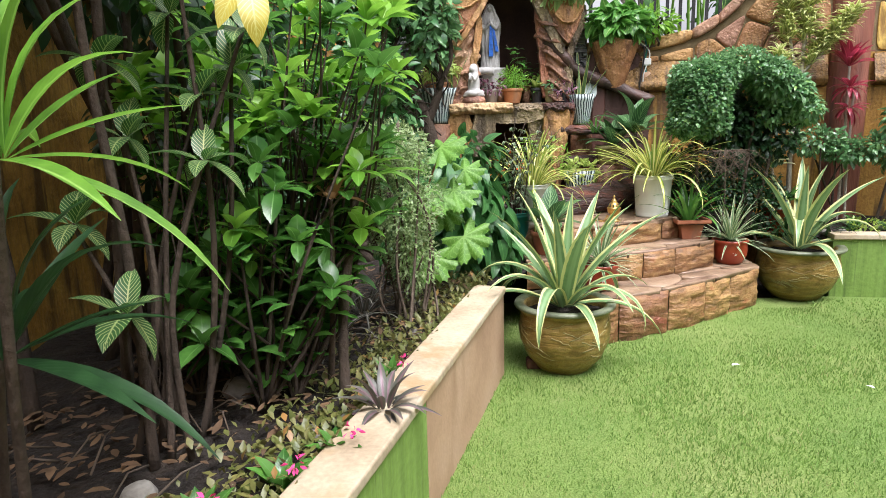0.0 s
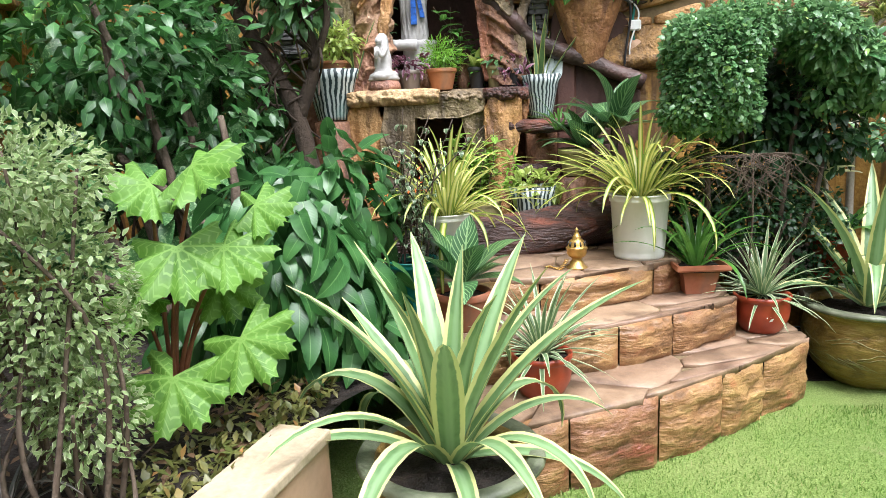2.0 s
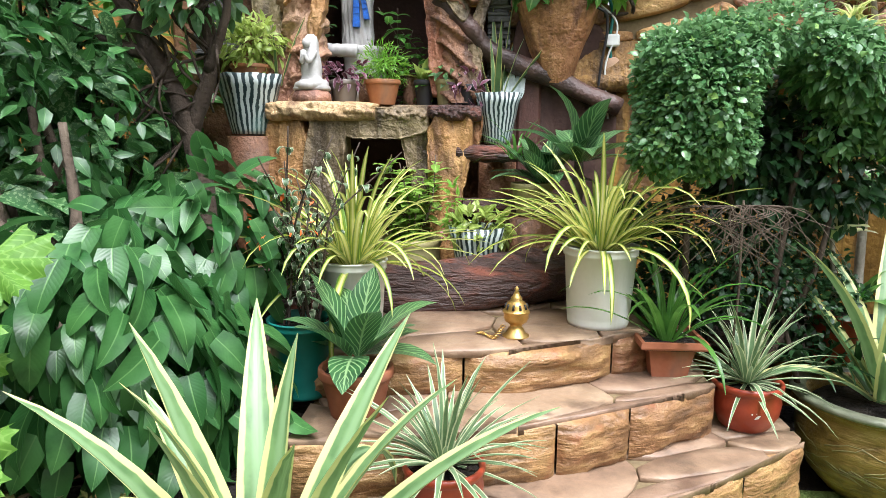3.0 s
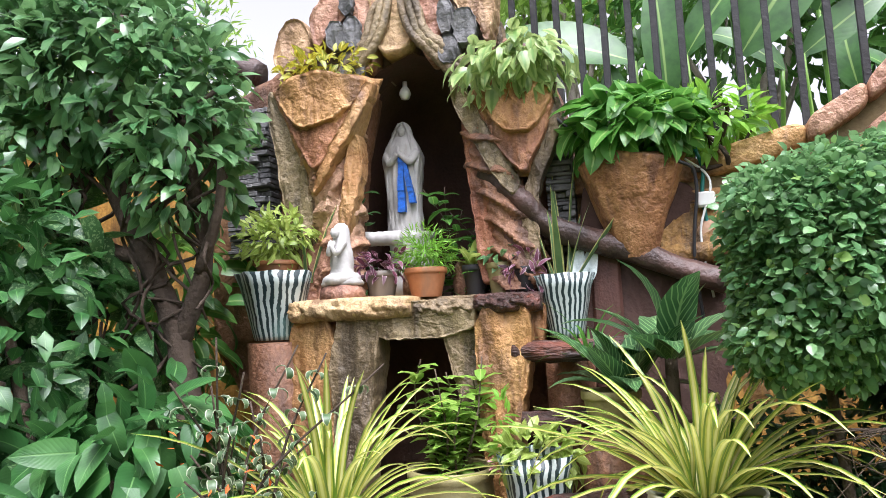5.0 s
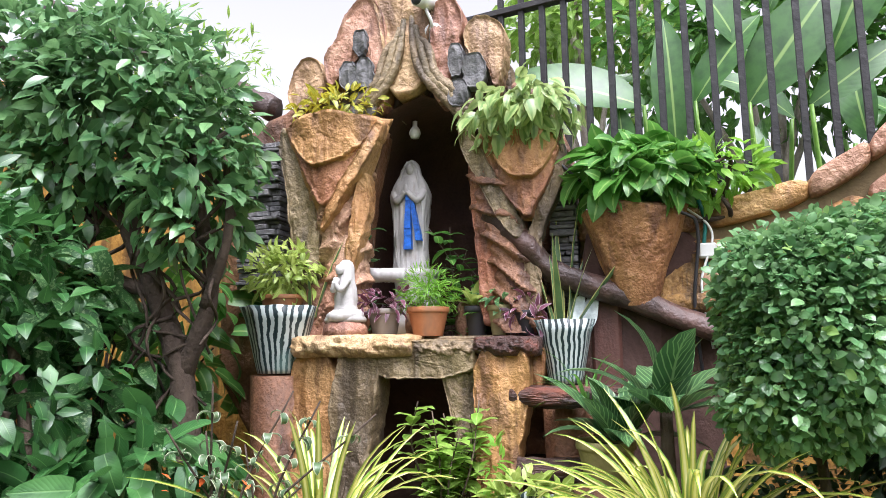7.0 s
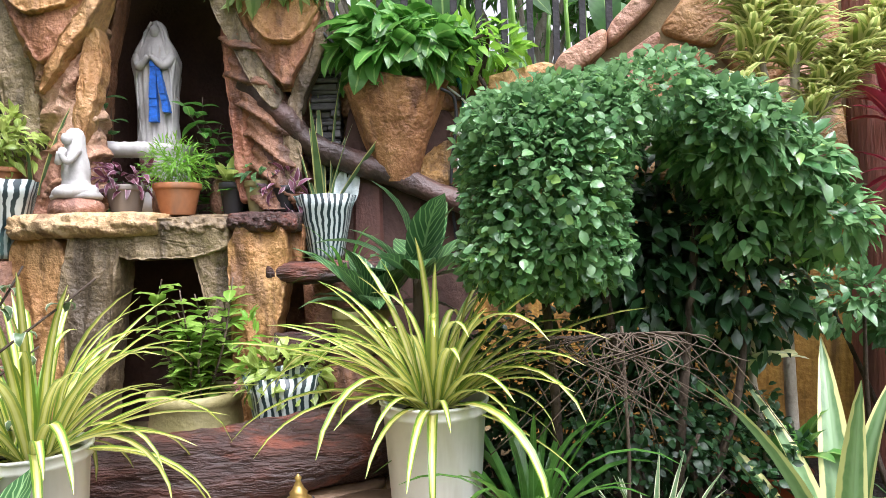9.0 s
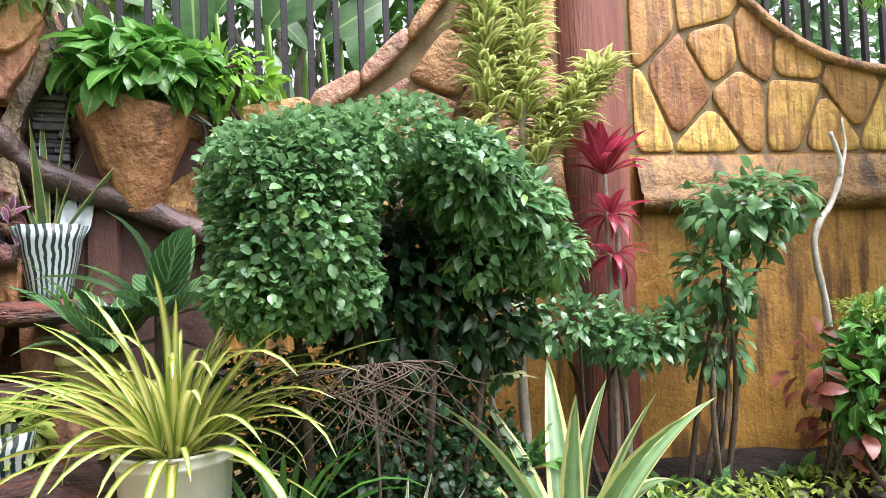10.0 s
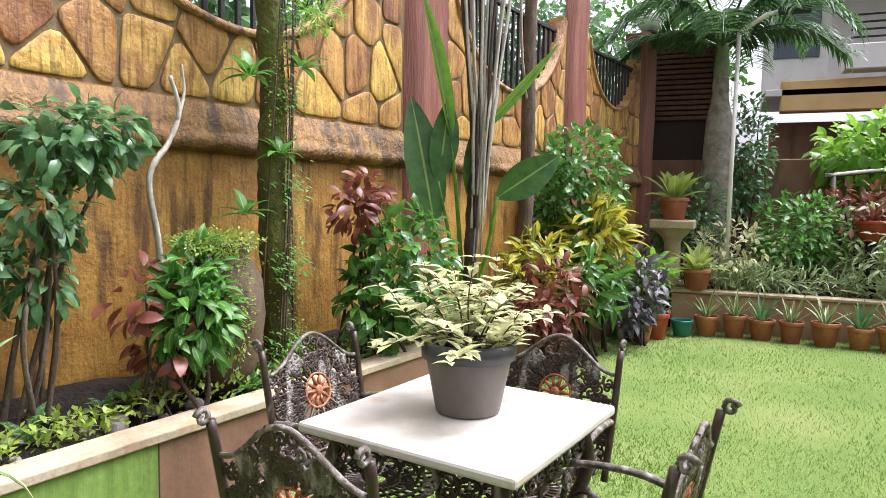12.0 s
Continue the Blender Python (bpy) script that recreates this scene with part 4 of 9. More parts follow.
# niche shell, its cave shade painted in dark browns
ni = Acc()
vv, ff = [], []
arch = [(0.1, 1.45), (0.12, 2.1), (0.22, 2.42), (0.36, 2.56), (0.52, 2.62), (0.68, 2.54), (0.84, 2.36), (0.92, 2.1), (0.94, 1.45)]
for y, sc in ((6.02, 1.0), (6.35, 1.0), (6.6, 0.85), (6.72, 0.5)):
    for x, z in arch:
        vv.append((0.52 + (x - 0.52) * sc, y, 1.45 + (z - 1.45) * (0.5 + 0.5 * sc)))
na = len(arch)
for j in range(3):
    for i in range(na - 1):
        ff.append((j * na + i, j * na + i + 1, (j + 1) * na + i + 1, (j + 1) * na + i))
ff.append(tuple(3 * na + i for i in range(na)))
part("niche", ni.add(vv, ff), M_NICHE, grotto, "inner wall of the niche, cave shade put into its dark brown")
# shoulders of the grotto round the opening
for o, y, t, m, lb in (
    ([(-0.62, 1.0), (0.2, 1.0), (0.18, 1.5), (0.2, 2.1), (0.3, 2.5), (0.3, 2.75), (-0.1, 2.75), (-0.45, 2.6), (-0.62, 2.4)], 6.2, 0.05, M_BROWN, "brown cement body"),
    ([(0.82, 1.0), (1.26, 1.0), (1.24, 1.9), (1.2, 2.25), (1.08, 2.6), (0.95, 2.7), (0.72, 2.7), (0.74, 2.5), (0.84, 2.1)], 6.2, 0.05, M_BROWN, "brown cement body"),
    ([(-0.02, 2.5), (0.3, 2.52), (0.52, 2.66), (0.75, 2.5), (0.95, 2.5), (0.9, 2.85), (0.55, 3.1), (0.2, 3.0), (-0.02, 2.8)], 6.2, 0.06, M_OLIVE, "weathered cement backing of the crown")):
    carve("body", o, y, t, m, lb, parent=grotto, tidy=1)
# dark panel laid over the ochre wall in place of shade
carve("body", [(1.18, 0.62), (1.74, 0.62), (1.76, 1.5), (1.7, 1.94), (1.4, 1.9), (1.18, 1.96)], 6.05, 0.03, M_NICHE, "added dark panel standing in for shade below the planter", parent=grotto, tidy=1)
# crown petals
for o, y, t, m, lb, rg in (
    ([(0.36, 2.62), (0.34, 2.85), (0.3, 3.05), (0.27, 3.14), (0.33, 3.2), (0.37, 3.28), (0.45, 3.34), (0.53, 3.28), (0.57, 3.15), (0.6, 3.0), (0.55, 2.85), (0.55, 2.66), (0.46, 2.6)], 6.06, 0.09, M_TAN, "tall tan centre petal", 0.004),
    ([(0.04, 2.72), (0.03, 2.86), (0.1, 2.95), (0.14, 3.05), (0.22, 3.13), (0.3, 3.12), (0.36, 3.0), (0.355, 2.75), (0.36, 2.58), (0.29, 2.52), (0.3, 2.75), (0.27, 2.93), (0.2, 2.9), (0.17, 2.78), (0.08, 2.68)], 6.04, 0.07, M_PINK, "pink outer petal", 0.004),
    ([(0.58, 2.56), (0.57, 2.8), (0.58, 3.0), (0.63, 3.09), (0.7, 3.05), (0.73, 2.95), (0.7, 2.8), (0.66, 2.65), (0.65, 2.55)], 6.04, 0.07, M_PINK, "pink petal", 0.004),
    ([(0.73, 2.78), (0.72, 2.9), (0.78, 2.96), (0.86, 2.95), (0.93, 2.86), (0.92, 2.78), (0.9, 2.65), (0.86, 2.58), (0.84, 2.72)], 6.05, 0.07, M_TAN, "tan side petal", 0.004),
    ([(-0.18, 2.62), (-0.17, 2.78), (-0.1, 2.88), (-0.03, 2.88), (0.02, 2.8), (0.01, 2.62)], 6.07, 0.06, M_TAN, "small tan petal", 0.004)):
    carve("petal", o, y, t, m, lb, parent=grotto, rough=0.03, ridge=rg)
# grey stone pieces let into the crown
for x0, x1, z0, z1 in ((0.2, 0.27, 2.82, 2.95), (0.13, 0.22, 2.66, 2.8), (0.22, 0.3, 2.66, 2.81), (0.2, 0.31, 2.5, 2.65), (0.66, 0.73, 2.66, 2.82), (0.73, 0.83, 2.6, 2.76), (0.66, 0.75, 2.52, 2.65)):
    carve("stone", [(x0, z0), (x1, z0), (x1, z1), (x0, z1)], 5.99, 0.04, M_GREY, "grey rough stone", parent=grotto, tidy=1, rough=0.02)
# drooping lip over the arch, folds running up the middle
for side in (-1, 1):
    for k in range(3):
        pts = curve_pts([(0.46 + side * 0.03 * (k + 1) * 0.6, 5.99 - 0.01 * k, 3.0 - 0.06 * k), (0.46 + side * 0.035 * (k + 1), 5.965, 2.82), (0.46 + side * (0.08 + 0.03 * k), 5.96, 2.69), (0.46 + side * (0.17 + 0.02 * k), 5.97, 2.585 + 0.015 * k), (0.46 + side * (0.27 + 0.015 * k), 5.99, 2.48 + 0.02 * k)], 8)
        part("fold", tube(Acc(), pts, 0.014, 0.03, 9, 0.3), M_OLIVE, grotto)
# twisted columns: layers of cloth lapping over one another in a spiral
for cx, z0, z1, m, ph, dirn in ((0.15, 1.48, 2.3, M_PINK, 0.0, 1), (0.91, 1.52, 2.2, M_BROWN, 0.4, -1)):
    vv, ff = [], []
    nz, nn = 110, 44
    for j in range(nz):
        t = j / (nz - 1)
        z = z0 + (z1 - z0) * t
        r = 0.095 + 0.05 * t ** 2 + 0.03 * (1 - t) ** 3
        for k in range(nn):
            a0 = 2 * math.pi * k / nn
            s_ = 5.2 * t + ph - dirn * 0.75 * math.cos(a0) + 0.45 * noise.noise(Vector((math.cos(a0) * 1.5, z * 3, ph)))
            f = s_ - math.floor(s_)
            lap = 0.8 + 0.34 * (1 - f) ** 1.4 + 0.05 * math.sin(f * 14)
            lap += 0.09 * noise.noise(Vector((math.cos(a0) * 3, math.sin(a0) * 3, z * 11))) + 0.05 * ridged(math.cos(a0) * r + z * 0.5, z, 40, 14, ph)
            vv.append((cx + 0.025 * math.sin(5 * t + ph) - dirn * 0.03 * (1 - t) + r * lap * math.cos(a0), 6.0 + 0.9 * r * lap * math.sin(a0), z))
    for j in range(nz - 1):
        for k in range(nn):
            k2 = (k + 1) % nn
            ff.append((j * nn + k, j * nn + k2, (j + 1) * nn + k2, (j + 1) * nn + k))
    part("column", Acc().add(vv, ff), m, grotto, "twisted column like folded cloth")
# cloth-like layers that hang below the planters
for o, y, m, bd in (
    ([(-0.17, 2.53), (-0.1, 2.46), (-0.03, 2.3), (0.03, 2.1), (0.06, 1.8), (0.02, 1.55), (-0.06, 1.56), (-0.08, 1.9), (-0.13, 2.2), (-0.18, 2.4)], 5.97, M_OLIVE, 0.02),
    ([(0.39, 2.46), (0.34, 2.34), (0.25, 2.2), (0.16, 2.06), (0.06, 1.96), (0.1, 2.06), (0.2, 2.22), (0.3, 2.36), (0.35, 2.48)], 5.89, M_CARVE, 0.03),
    ([(-0.12, 2.49), (0.38, 2.47), (0.33, 2.36), (0.25, 2.25), (0.16, 2.15), (0.09, 2.07), (0.03, 2.18), (-0.05, 2.33)], 5.9, M_RED, 0.07),
    ([(-0.13, 2.515), (0.385, 2.5), (0.3, 2.38), (0.22, 2.31), (0.13, 2.285), (0.05, 2.27), (-0.02, 2.33), (-0.08, 2.41)], 5.87, M_CARVE, 0.08),
    ([(0.29, 2.28), (0.3, 2.1), (0.26, 1.9), (0.2, 1.72), (0.14, 1.66), (0.17, 1.82), (0.22, 2.0), (0.24, 2.2)], 5.94, M_CARVE, 0.03),
    ([(0.7, 2.44), (0.78, 2.38), (0.86, 2.22), (0.95, 2.06), (1.0, 1.96), (0.98, 1.88), (0.9, 1.96), (0.81, 2.14), (0.73, 2.3)], 5.92, M_OLIVE, 0.02),
    ([(1.16, 2.34), (1.18, 2.2), (1.1, 2.02), (1.04, 1.84), (1.06, 1.6), (0.99, 1.58), (0.98, 1.82), (1.04, 2.04), (1.1, 2.2)], 5.95, M_OLIVE, 0.02),
    ([(0.77, 2.37), (1.16, 2.33), (1.12, 2.18), (1.06, 2.06), (1.02, 1.97), (0.94, 2.05), (0.85, 2.2)], 5.9, M_RED, 0.06),
    ([(0.8, 2.38), (1.16, 2.35), (1.12, 2.24), (1.06, 2.15), (0.98, 2.14), (0.92, 2.18), (0.85, 2.29)], 5.87, M_CARVE, 0.07),
    ([(0.74, 2.36), (0.82, 2.16), (0.88, 1.92), (0.88, 1.55), (0.79, 1.55), (0.78, 1.9), (0.75, 2.1)], 5.98, M_RED, 0.02)):
    carve("drape", o, y, 0.045, m, "", parent=grotto, bend=bd, tidy=1)
# rock at the foot of the column
carve("rock", [(-0.02, 1.5), (0.18, 1.5), (0.2, 1.62), (0.14, 1.76), (0.05, 1.78), (-0.02, 1.66)], 5.98, 0.09, M_PINK, "rough reddish rock", parent=grotto, rough=0.06, tidy=1)


def shell_bowl(name, cx, cy, z0, z1, rx, ry, mat, label, lean=0.0):
    """A wall planter like half a shell: wide fluted rim, narrow foot."""
    vv, ff = [], []
    nz, nn = 30, 64
    for j in range(nz):
        t = j / (nz - 1)
        z = z0 + (z1 - z0) * t
        s = 0.34 + 0.66 * t ** 0.9
        for k in range(nn):
            a0 = 2 * math.pi * k / nn
            rib = 1 + 0.1 * (abs(math.sin(4.5 * a0 + 1.5 * t)) - 0.5) * t + 0.035 * ridged(math.cos(a0) * 0.3, z, 30, 8, cx) + 0.06 * noise.noise(Vector((math.cos(a0) * 2.5, math.sin(a0) * 2.5, z * 7)))
            vv.append((cx + lean * (1 - t) + rx * s * rib * math.cos(a0), cy + ry * s * rib * math.sin(a0), z + 0.02 * t * math.sin(3 * a0 + cx)))
    for sc, dz in ((0.9, 0.004), (0.8, -0.05), (0.05, -0.06)):
        for k in range(nn):
            a0 = 2 * math.pi * k / nn
            vv.append((cx + rx * sc * math.cos(a0), cy + ry * sc * math.sin(a0), z1 + dz))
    for j in range(nz + 2):
        for k in range(nn):
            k2 = (k + 1) % nn
            ff.append((j * nn + k, j * nn + k2, (j + 1) * nn + k2, (j + 1) * nn + k))
    return solid(name, Acc().add(vv, ff), mat, label, "planter", "wall planters of the grotto")


shell_bowl("wall_planter", 0.12, 5.97, 2.06, 2.5, 0.25, 0.16, M_CARVE, "ochre shell-shaped cement planter beside the niche", 0.0)
shell_bowl("wall_planter", 0.96, 5.97, 1.98, 2.36, 0.19, 0.15, M_CARVE, "orange shell-shaped cement planter with drooping leaves", 0.04)
shell_bowl("wall_planter", 1.43, 5.98, 1.62, 2.01, 0.2, 0.16, M_CARVE, "large orange shell-shaped cement planter on the wall", 0.0)

# cables and switch boxes on the wall beside the large planter
for ctrl, r, m, lb in (([(1.1, 5.93, 2.26), (1.3, 5.92, 2.08), (1.6, 5.91, 1.98), (1.665, 5.93, 1.9), (1.64, 5.96, 1.62), (1.66, 6.0, 1.3)], 0.007, M_BLACKPOT, "black electric cable drooping along the wall"), ([(1.68, 6.02, 2.05), (1.7, 5.99, 1.95), (1.69, 5.99, 1.85), (1.7, 5.99, 1.72)], 0.008, M_TEAL, "short blue-green wire beside the planter"), ([(1.62, 6.0, 2.02), (1.72, 5.97, 1.9), (1.67, 5.97, 1.7), (1.7, 6.0, 1.45)], 0.005, M_WHITEPOT, "thin white wire hanging on the wall")):
    solid("cable", tube(Acc(), curve_pts(ctrl, 8), r, r, 7), m, lb, "cable", "wires by the planter")
sb = Acc()
box(sb, (1.665, 5.96, 1.8), (1.735, 6.0, 1.86), 0.008)
solid("switch_box", sb, M_WHITEPOT, "small white plastic switch box on the wall", "switch", smooth=False)
sb = Acc()
lathe(sb, [(0, 0), (0.05, 0.0), (0.052, 0.012), (0.046, 0.02), (0.0, 0.022)], 24)
wp = solid("cover_plate", sb, M_FACE, "round pinkish cover plate on the wall", "cover plate")
wp.matrix_world = pose(1.71, 6.0, 1.7, 90, 0, 0)

# stacked slate beside the columns
for x0, x1, z0, z1, y in ((-0.44, -0.22, 1.75, 2.47, 6.1), (1.08, 1.2, 1.62, 2.12, 6.1)):
    st = thing("slate_stack", "stacked thin grey slate slabs in the grotto", "stone cladding", "slate stacks")
    z = z0
    while z < z1:
        h = rng.uniform(0.012, 0.032)
        x = x0
        while x < x1 - 0.01:
            w = min(rng.uniform(0.05, 0.14), x1 - x)
            s = Acc()
            box(s, (x + 0.002, y - rng.uniform(0.05, 0.09), z), (x + w - 0.002, y + 0.05, z + h - 0.003), 0.003)
            part("slate", s, M_GREY, st, smooth=False)
            x += w
        z += h

# altar table
altar = thing("altar_table", "rustic cement altar table with stone slabs and trunk legs", "altar")
for x0, x1, z0, z1, y0, m, lb in ((0.0, 0.54, 1.415, 1.53, 5.74, M_TAN, "rounded tan slab"), (0.535, 0.8, 1.415, 1.505, 5.78, M_OLIVE, "olive slab"), (0.795, 1.06, 1.42, 1.515, 5.75, M_LOG, "dark log-like slab")):
    vv, ff = [], []
    nx_, nn = 60, 32
    for i in range(nx_):
        t = i / (nx_ - 1)
        e = 1 - abs(2 * t - 1) ** 10 * 0.15
        for k in range(nn):
            a0 = 2 * math.pi * k / nn
            c_, s_ = math.cos(a0), math.sin(a0)
            sq = 1 / max(abs(c_), abs(s_)) ** 0.6
            w = 1 + 0.1 * noise.noise(Vector((t * 5 + x0, c_ * 2, s_ * 2))) + 0.07 * ridged(t * (x1 - x0), s_ + c_, 30, 3, x0)
            vv.append((x0 + (x1 - x0) * t, y0 + 0.25 + 0.25 * c_ * sq * w * e, (z0 + z1) / 2 + (z1 - z0) / 2 * s_ * sq * 0.86 * w * e))
    for i in range(nx_ - 1):
        for k in range(nn):
            k2 = (k + 1) % nn
            ff.append((i * nn + k, i * nn + k2, (i + 1) * nn + k2, (i + 1) * nn + k))
    ff += [tuple(range(nn))[::-1], tuple((nx_ - 1) * nn + k for k in range(nn))]
    part("slab", Acc().add(vv, ff), m, altar, lb)
tt = Acc()
box(tt, (0.02, 5.95, 1.44), (1.05, 6.4, 1.512), 0.01)
part("top", tt, M_OLIVE, altar, smooth=False)
for o, m, y in (([(-0.05, 0.6), (0.2, 0.6), (0.22, 1.0), (0.2, 1.42), (0.0, 1.44), (-0.03, 1.2)], M_CARVE, 5.9), ([(0.2, 0.62), (0.31, 0.62), (0.36, 1.1), (0.4, 1.34), (0.39, 1.42), (0.17, 1.42)], M_OLIVE, 5.87),
                ([(0.82, 0.62), (0.93, 0.62), (0.96, 1.0), (1.02, 1.3), (1.02, 1.44), (0.79, 1.44), (0.8, 1.1)], M_CARVE, 5.86), ([(0.78, 0.62), (0.86, 0.62), (0.84, 1.1), (0.8, 1.42), (0.64, 1.42), (0.68, 1.25), (0.75, 1.0)], M_OLIVE, 5.9),
                ([(0.3, 1.34), (0.8, 1.34), (0.82, 1.44), (0.25, 1.45)], M_OLIVE, 5.88), ([(1.0, 1.3), (1.06, 1.3), (1.07, 1.44), (1.0, 1.44)], M_CARVE, 5.95)):
    carve("leg", [(x, z + (0.05 if z > 1.4 else -0.02 if z < 0.7 else 0)) for x, z in o], y, 0.09, m, "", parent=altar, rough=0.03, tidy=1, lip=0.02, groove=0.02)
# back of the altar hollow, coloured as dark as its shade
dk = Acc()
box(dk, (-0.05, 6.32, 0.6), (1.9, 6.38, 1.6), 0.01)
solid("grotto_back", dk, M_NICHE, "wall under the altar, shade of the hollow put into its colour", "wall", kind="structure", smooth=False)


def log_thing(ctrl, r, mat, label, cat="log", ends=1.0, rough=0.25, n=12, group=""):
    a = Acc()
    pts = curve_pts(ctrl, 10)
    tube(a, pts, r, r * ends, n, rough * 0.5)
    v = np.concatenate(a.v)
    for p in v:
        p += 0.25 * r * np.array(noise.noise_vector(Vector(p * 11)))
    a.v = [v]
    return solid("log", a, mat, label, cat, group)


log_thing([(0.94, 5.8, 1.28), (1.1, 5.8, 1.275), (1.35, 5.82, 1.28)], 0.042, M_LOG, "short brown cement log shelf", group="cement logs")
log_thing([(0.98, 5.72, 1.02), (1.1, 5.72, 1.02), (1.3, 5.74, 1.02)], 0.045, M_LOG, "short wet brown cement log", group="cement logs")
log_thing([(0.83, 5.95, 2.03), (0.98, 5.93, 1.9), (1.1, 5.95, 1.77), (1.35, 5.97, 1.67), (1.75, 5.95, 1.5)], 0.05, M_BRANCH, "long dark cement branch crossing the grotto", rough=0.05, group="cement logs")
log_thing([(-1.9, 6.2, 3.5), (-1.0, 6.2, 3.02), (-0.6, 6.2, 2.83), (-0.36, 6.2, 2.7)], 0.065, M_BRANCH, "reddish brown cement trunk beside the grotto", rough=0.05, group="cement logs")
pp = Acc()
box(pp, (0.9, 5.92, 1.5), (1.0, 6.02, 1.88), 0.012)
solid("wood_post", pp, M_WOODPOST, "square reddish brown post on the altar", "post", smooth=False)
pb = Acc()
box(pb, (1.24, 6.0, 1.0), (1.36, 6.15, 1.72), 0.012)
solid("wood_post", pb, M_WOODPOST, "dark reddish post under the branch", "post", smooth=False)
# big fallen log that dams the terrace
lg = Acc()
vv, ff = [], []
pts = curve_pts([(0.1, 5.2, 0.7), (0.5, 5.27, 0.69), (0.9, 5.3, 0.71), (1.2, 5.34, 0.74), (1.5, 5.42, 0.78)], 14)
for i, p in enumerate(pts):
    for k in range(18):
        a0 = 2 * math.pi * k / 18
        rr = 0.115 * (1 + 0.1 * math.sin(3 * a0 + i * 0.1) + 0.1 * ridged(i * 0.02, a0, 12, 3, 2) + 0.22 * noise.noise(Vector((i * 0.12, math.cos(a0) * 3, math.sin(a0) * 3))))
        vv.append((p[0], p[1] + rr * 0.8 * math.cos(a0), p[2] + rr * math.sin(a0)))
for i in range(len(pts) - 1):
    for k in range(18):
        ff.append((i * 18 + k, i * 18 + (k + 1) % 18, (i + 1) * 18 + (k + 1) % 18, (i + 1) * 18 + k))
ff += [tuple(range(18)), tuple((len(pts) - 1) * 18 + k for k in range(18))]
solid("fallen_log", lg.add(vv, ff), M_LOG, "thick dark red-brown cement log lying across the terrace", "log")

# boulders along the top of the low wall
bt = thing("wall_coping", "rounded painted boulders along the wall top", "coping", kind="structure")
bt.matrix_world = WALL
s = -2.3
while s < -0.72:
    w = rng.uniform(0.2, 0.42)
    t0, t1 = arc_top(s), arc_top(min(s + w, -0.74))
    n0 = np.array((-(t1 - t0), w))
    n0 /= np.linalg.norm(n0)
    o = [(s, t0 - 0.09), (s + w, t1 - 0.09), (s + w, t1 + 0.012), (s + w * 0.5, (t0 + t1) / 2 + 0.02 - 0.01 * w), (s, t0 + 0.012)]
    part("boulder", plate(Acc(), rounded(o, 2, 0.2), 0.05, ((1, -3.6), (1, 0.2), (0.95, 0.8), (0.85, 1.0), (0.4, 1.0)), 0.03, (0, 0, 0)), M_CARVE if rng.random() < 0.6 else M_PINK, bt)
    s += w - 0.005
# low stones under the coping
for c in cells(-2.3, -0.3, 1.83, 3.2, 0.26, 21, 0.014, (-1.75, 3.05, 1.14), 1.3):
    if c[:, 0].mean() < -1.75 and c[:, 1].max() > 1.9:
        continue
    part("boulder", plate(Acc(), rounded(c, 2, 0.14), 0.025, ((1, -0.4), (1, 0.3), (0.95, 0.85), (0.85, 1.0), (0.5, 1.0)), 0.01), M_CARVE if rng.random() < 0.75 else M_PINK, bt)

# facing stones of the scalloped wall
for s0, s1, nt, sd in ((0.05, 2.77, (1.38, 3.3, 1.05), 12), (3.33, 5.48, (4.4, 3.4, 1.05), 14), (6.02, 7.85, (6.93, 3.33, 0.82), 16)):
    for c in cells(s0, s1, 1.85, 3.22, 0.31, sd, 0.017, nt, 1.35):
        o = rounded(c, 2, 0.16)
        st = part("stone", plate(Acc(), o, 0.012, ((1, -0.3), (1, 0.35), (0.98, 0.85), (0.95, 1.0), (0.7, 1.0), (0.4, 1.0)), 0.01, ridge=0.002), M_STONE, wall_north)

# ---- statues and altar goods ----
SX, SY, SZ = 0.375, 6.28, 1.835
st = Acc()
vv, ff = [], []
nn, rows = 64, 60
zk = [0, 0.03, 0.1, 0.2, 0.3, 0.37, 0.42, 0.45, 0.475, 0.5, 0.525, 0.545, 0.556]
wk = [0.08, 0.082, 0.076, 0.08, 0.09, 0.093, 0.082, 0.066, 0.052, 0.047, 0.04, 0.024, 0.002]
for i in range(rows):
    z = 0.556 * i / (rows - 1)
    w = float(np.interp(z, zk, wk))
    for k in range(nn):
        a0 = 2 * math.pi * k / nn
        front = max(0.0, -math.sin(a0))
        pleat = 0.006 * math.sin(19 * a0 + 3 * math.sin(z * 9)) + 0.005 * math.sin(31 * a0 + z * 14)
        pleat *= min(1.0, max(0.0, (0.47 - z) / 0.1))
        veil = 0.012 * math.exp(-((front - 0.55) / 0.16) ** 2) if z < 0.5 else 0.0
        face = -0.014 * front ** 4 if 0.465 < z < 0.53 else 0.0
        r = w + pleat + veil + face
        vv.append((SX + r * math.cos(a0), SY + 0.8 * r * math.sin(a0), SZ + z))
for i in range(rows - 1):
    for k in range(nn):
        ff.append((i * nn + k, i * nn + (k + 1) % nn, (i + 1) * nn + (k + 1) % nn, (i + 1) * nn + k))
st.add(vv, ff)
lathe(st, [(0.0, -0.027), (0.014, -0.02), (0.02, 0.0), (0.018, 0.018), (0.0, 0.028)], 14, (SX, SY - 0.028, SZ + 0.498))
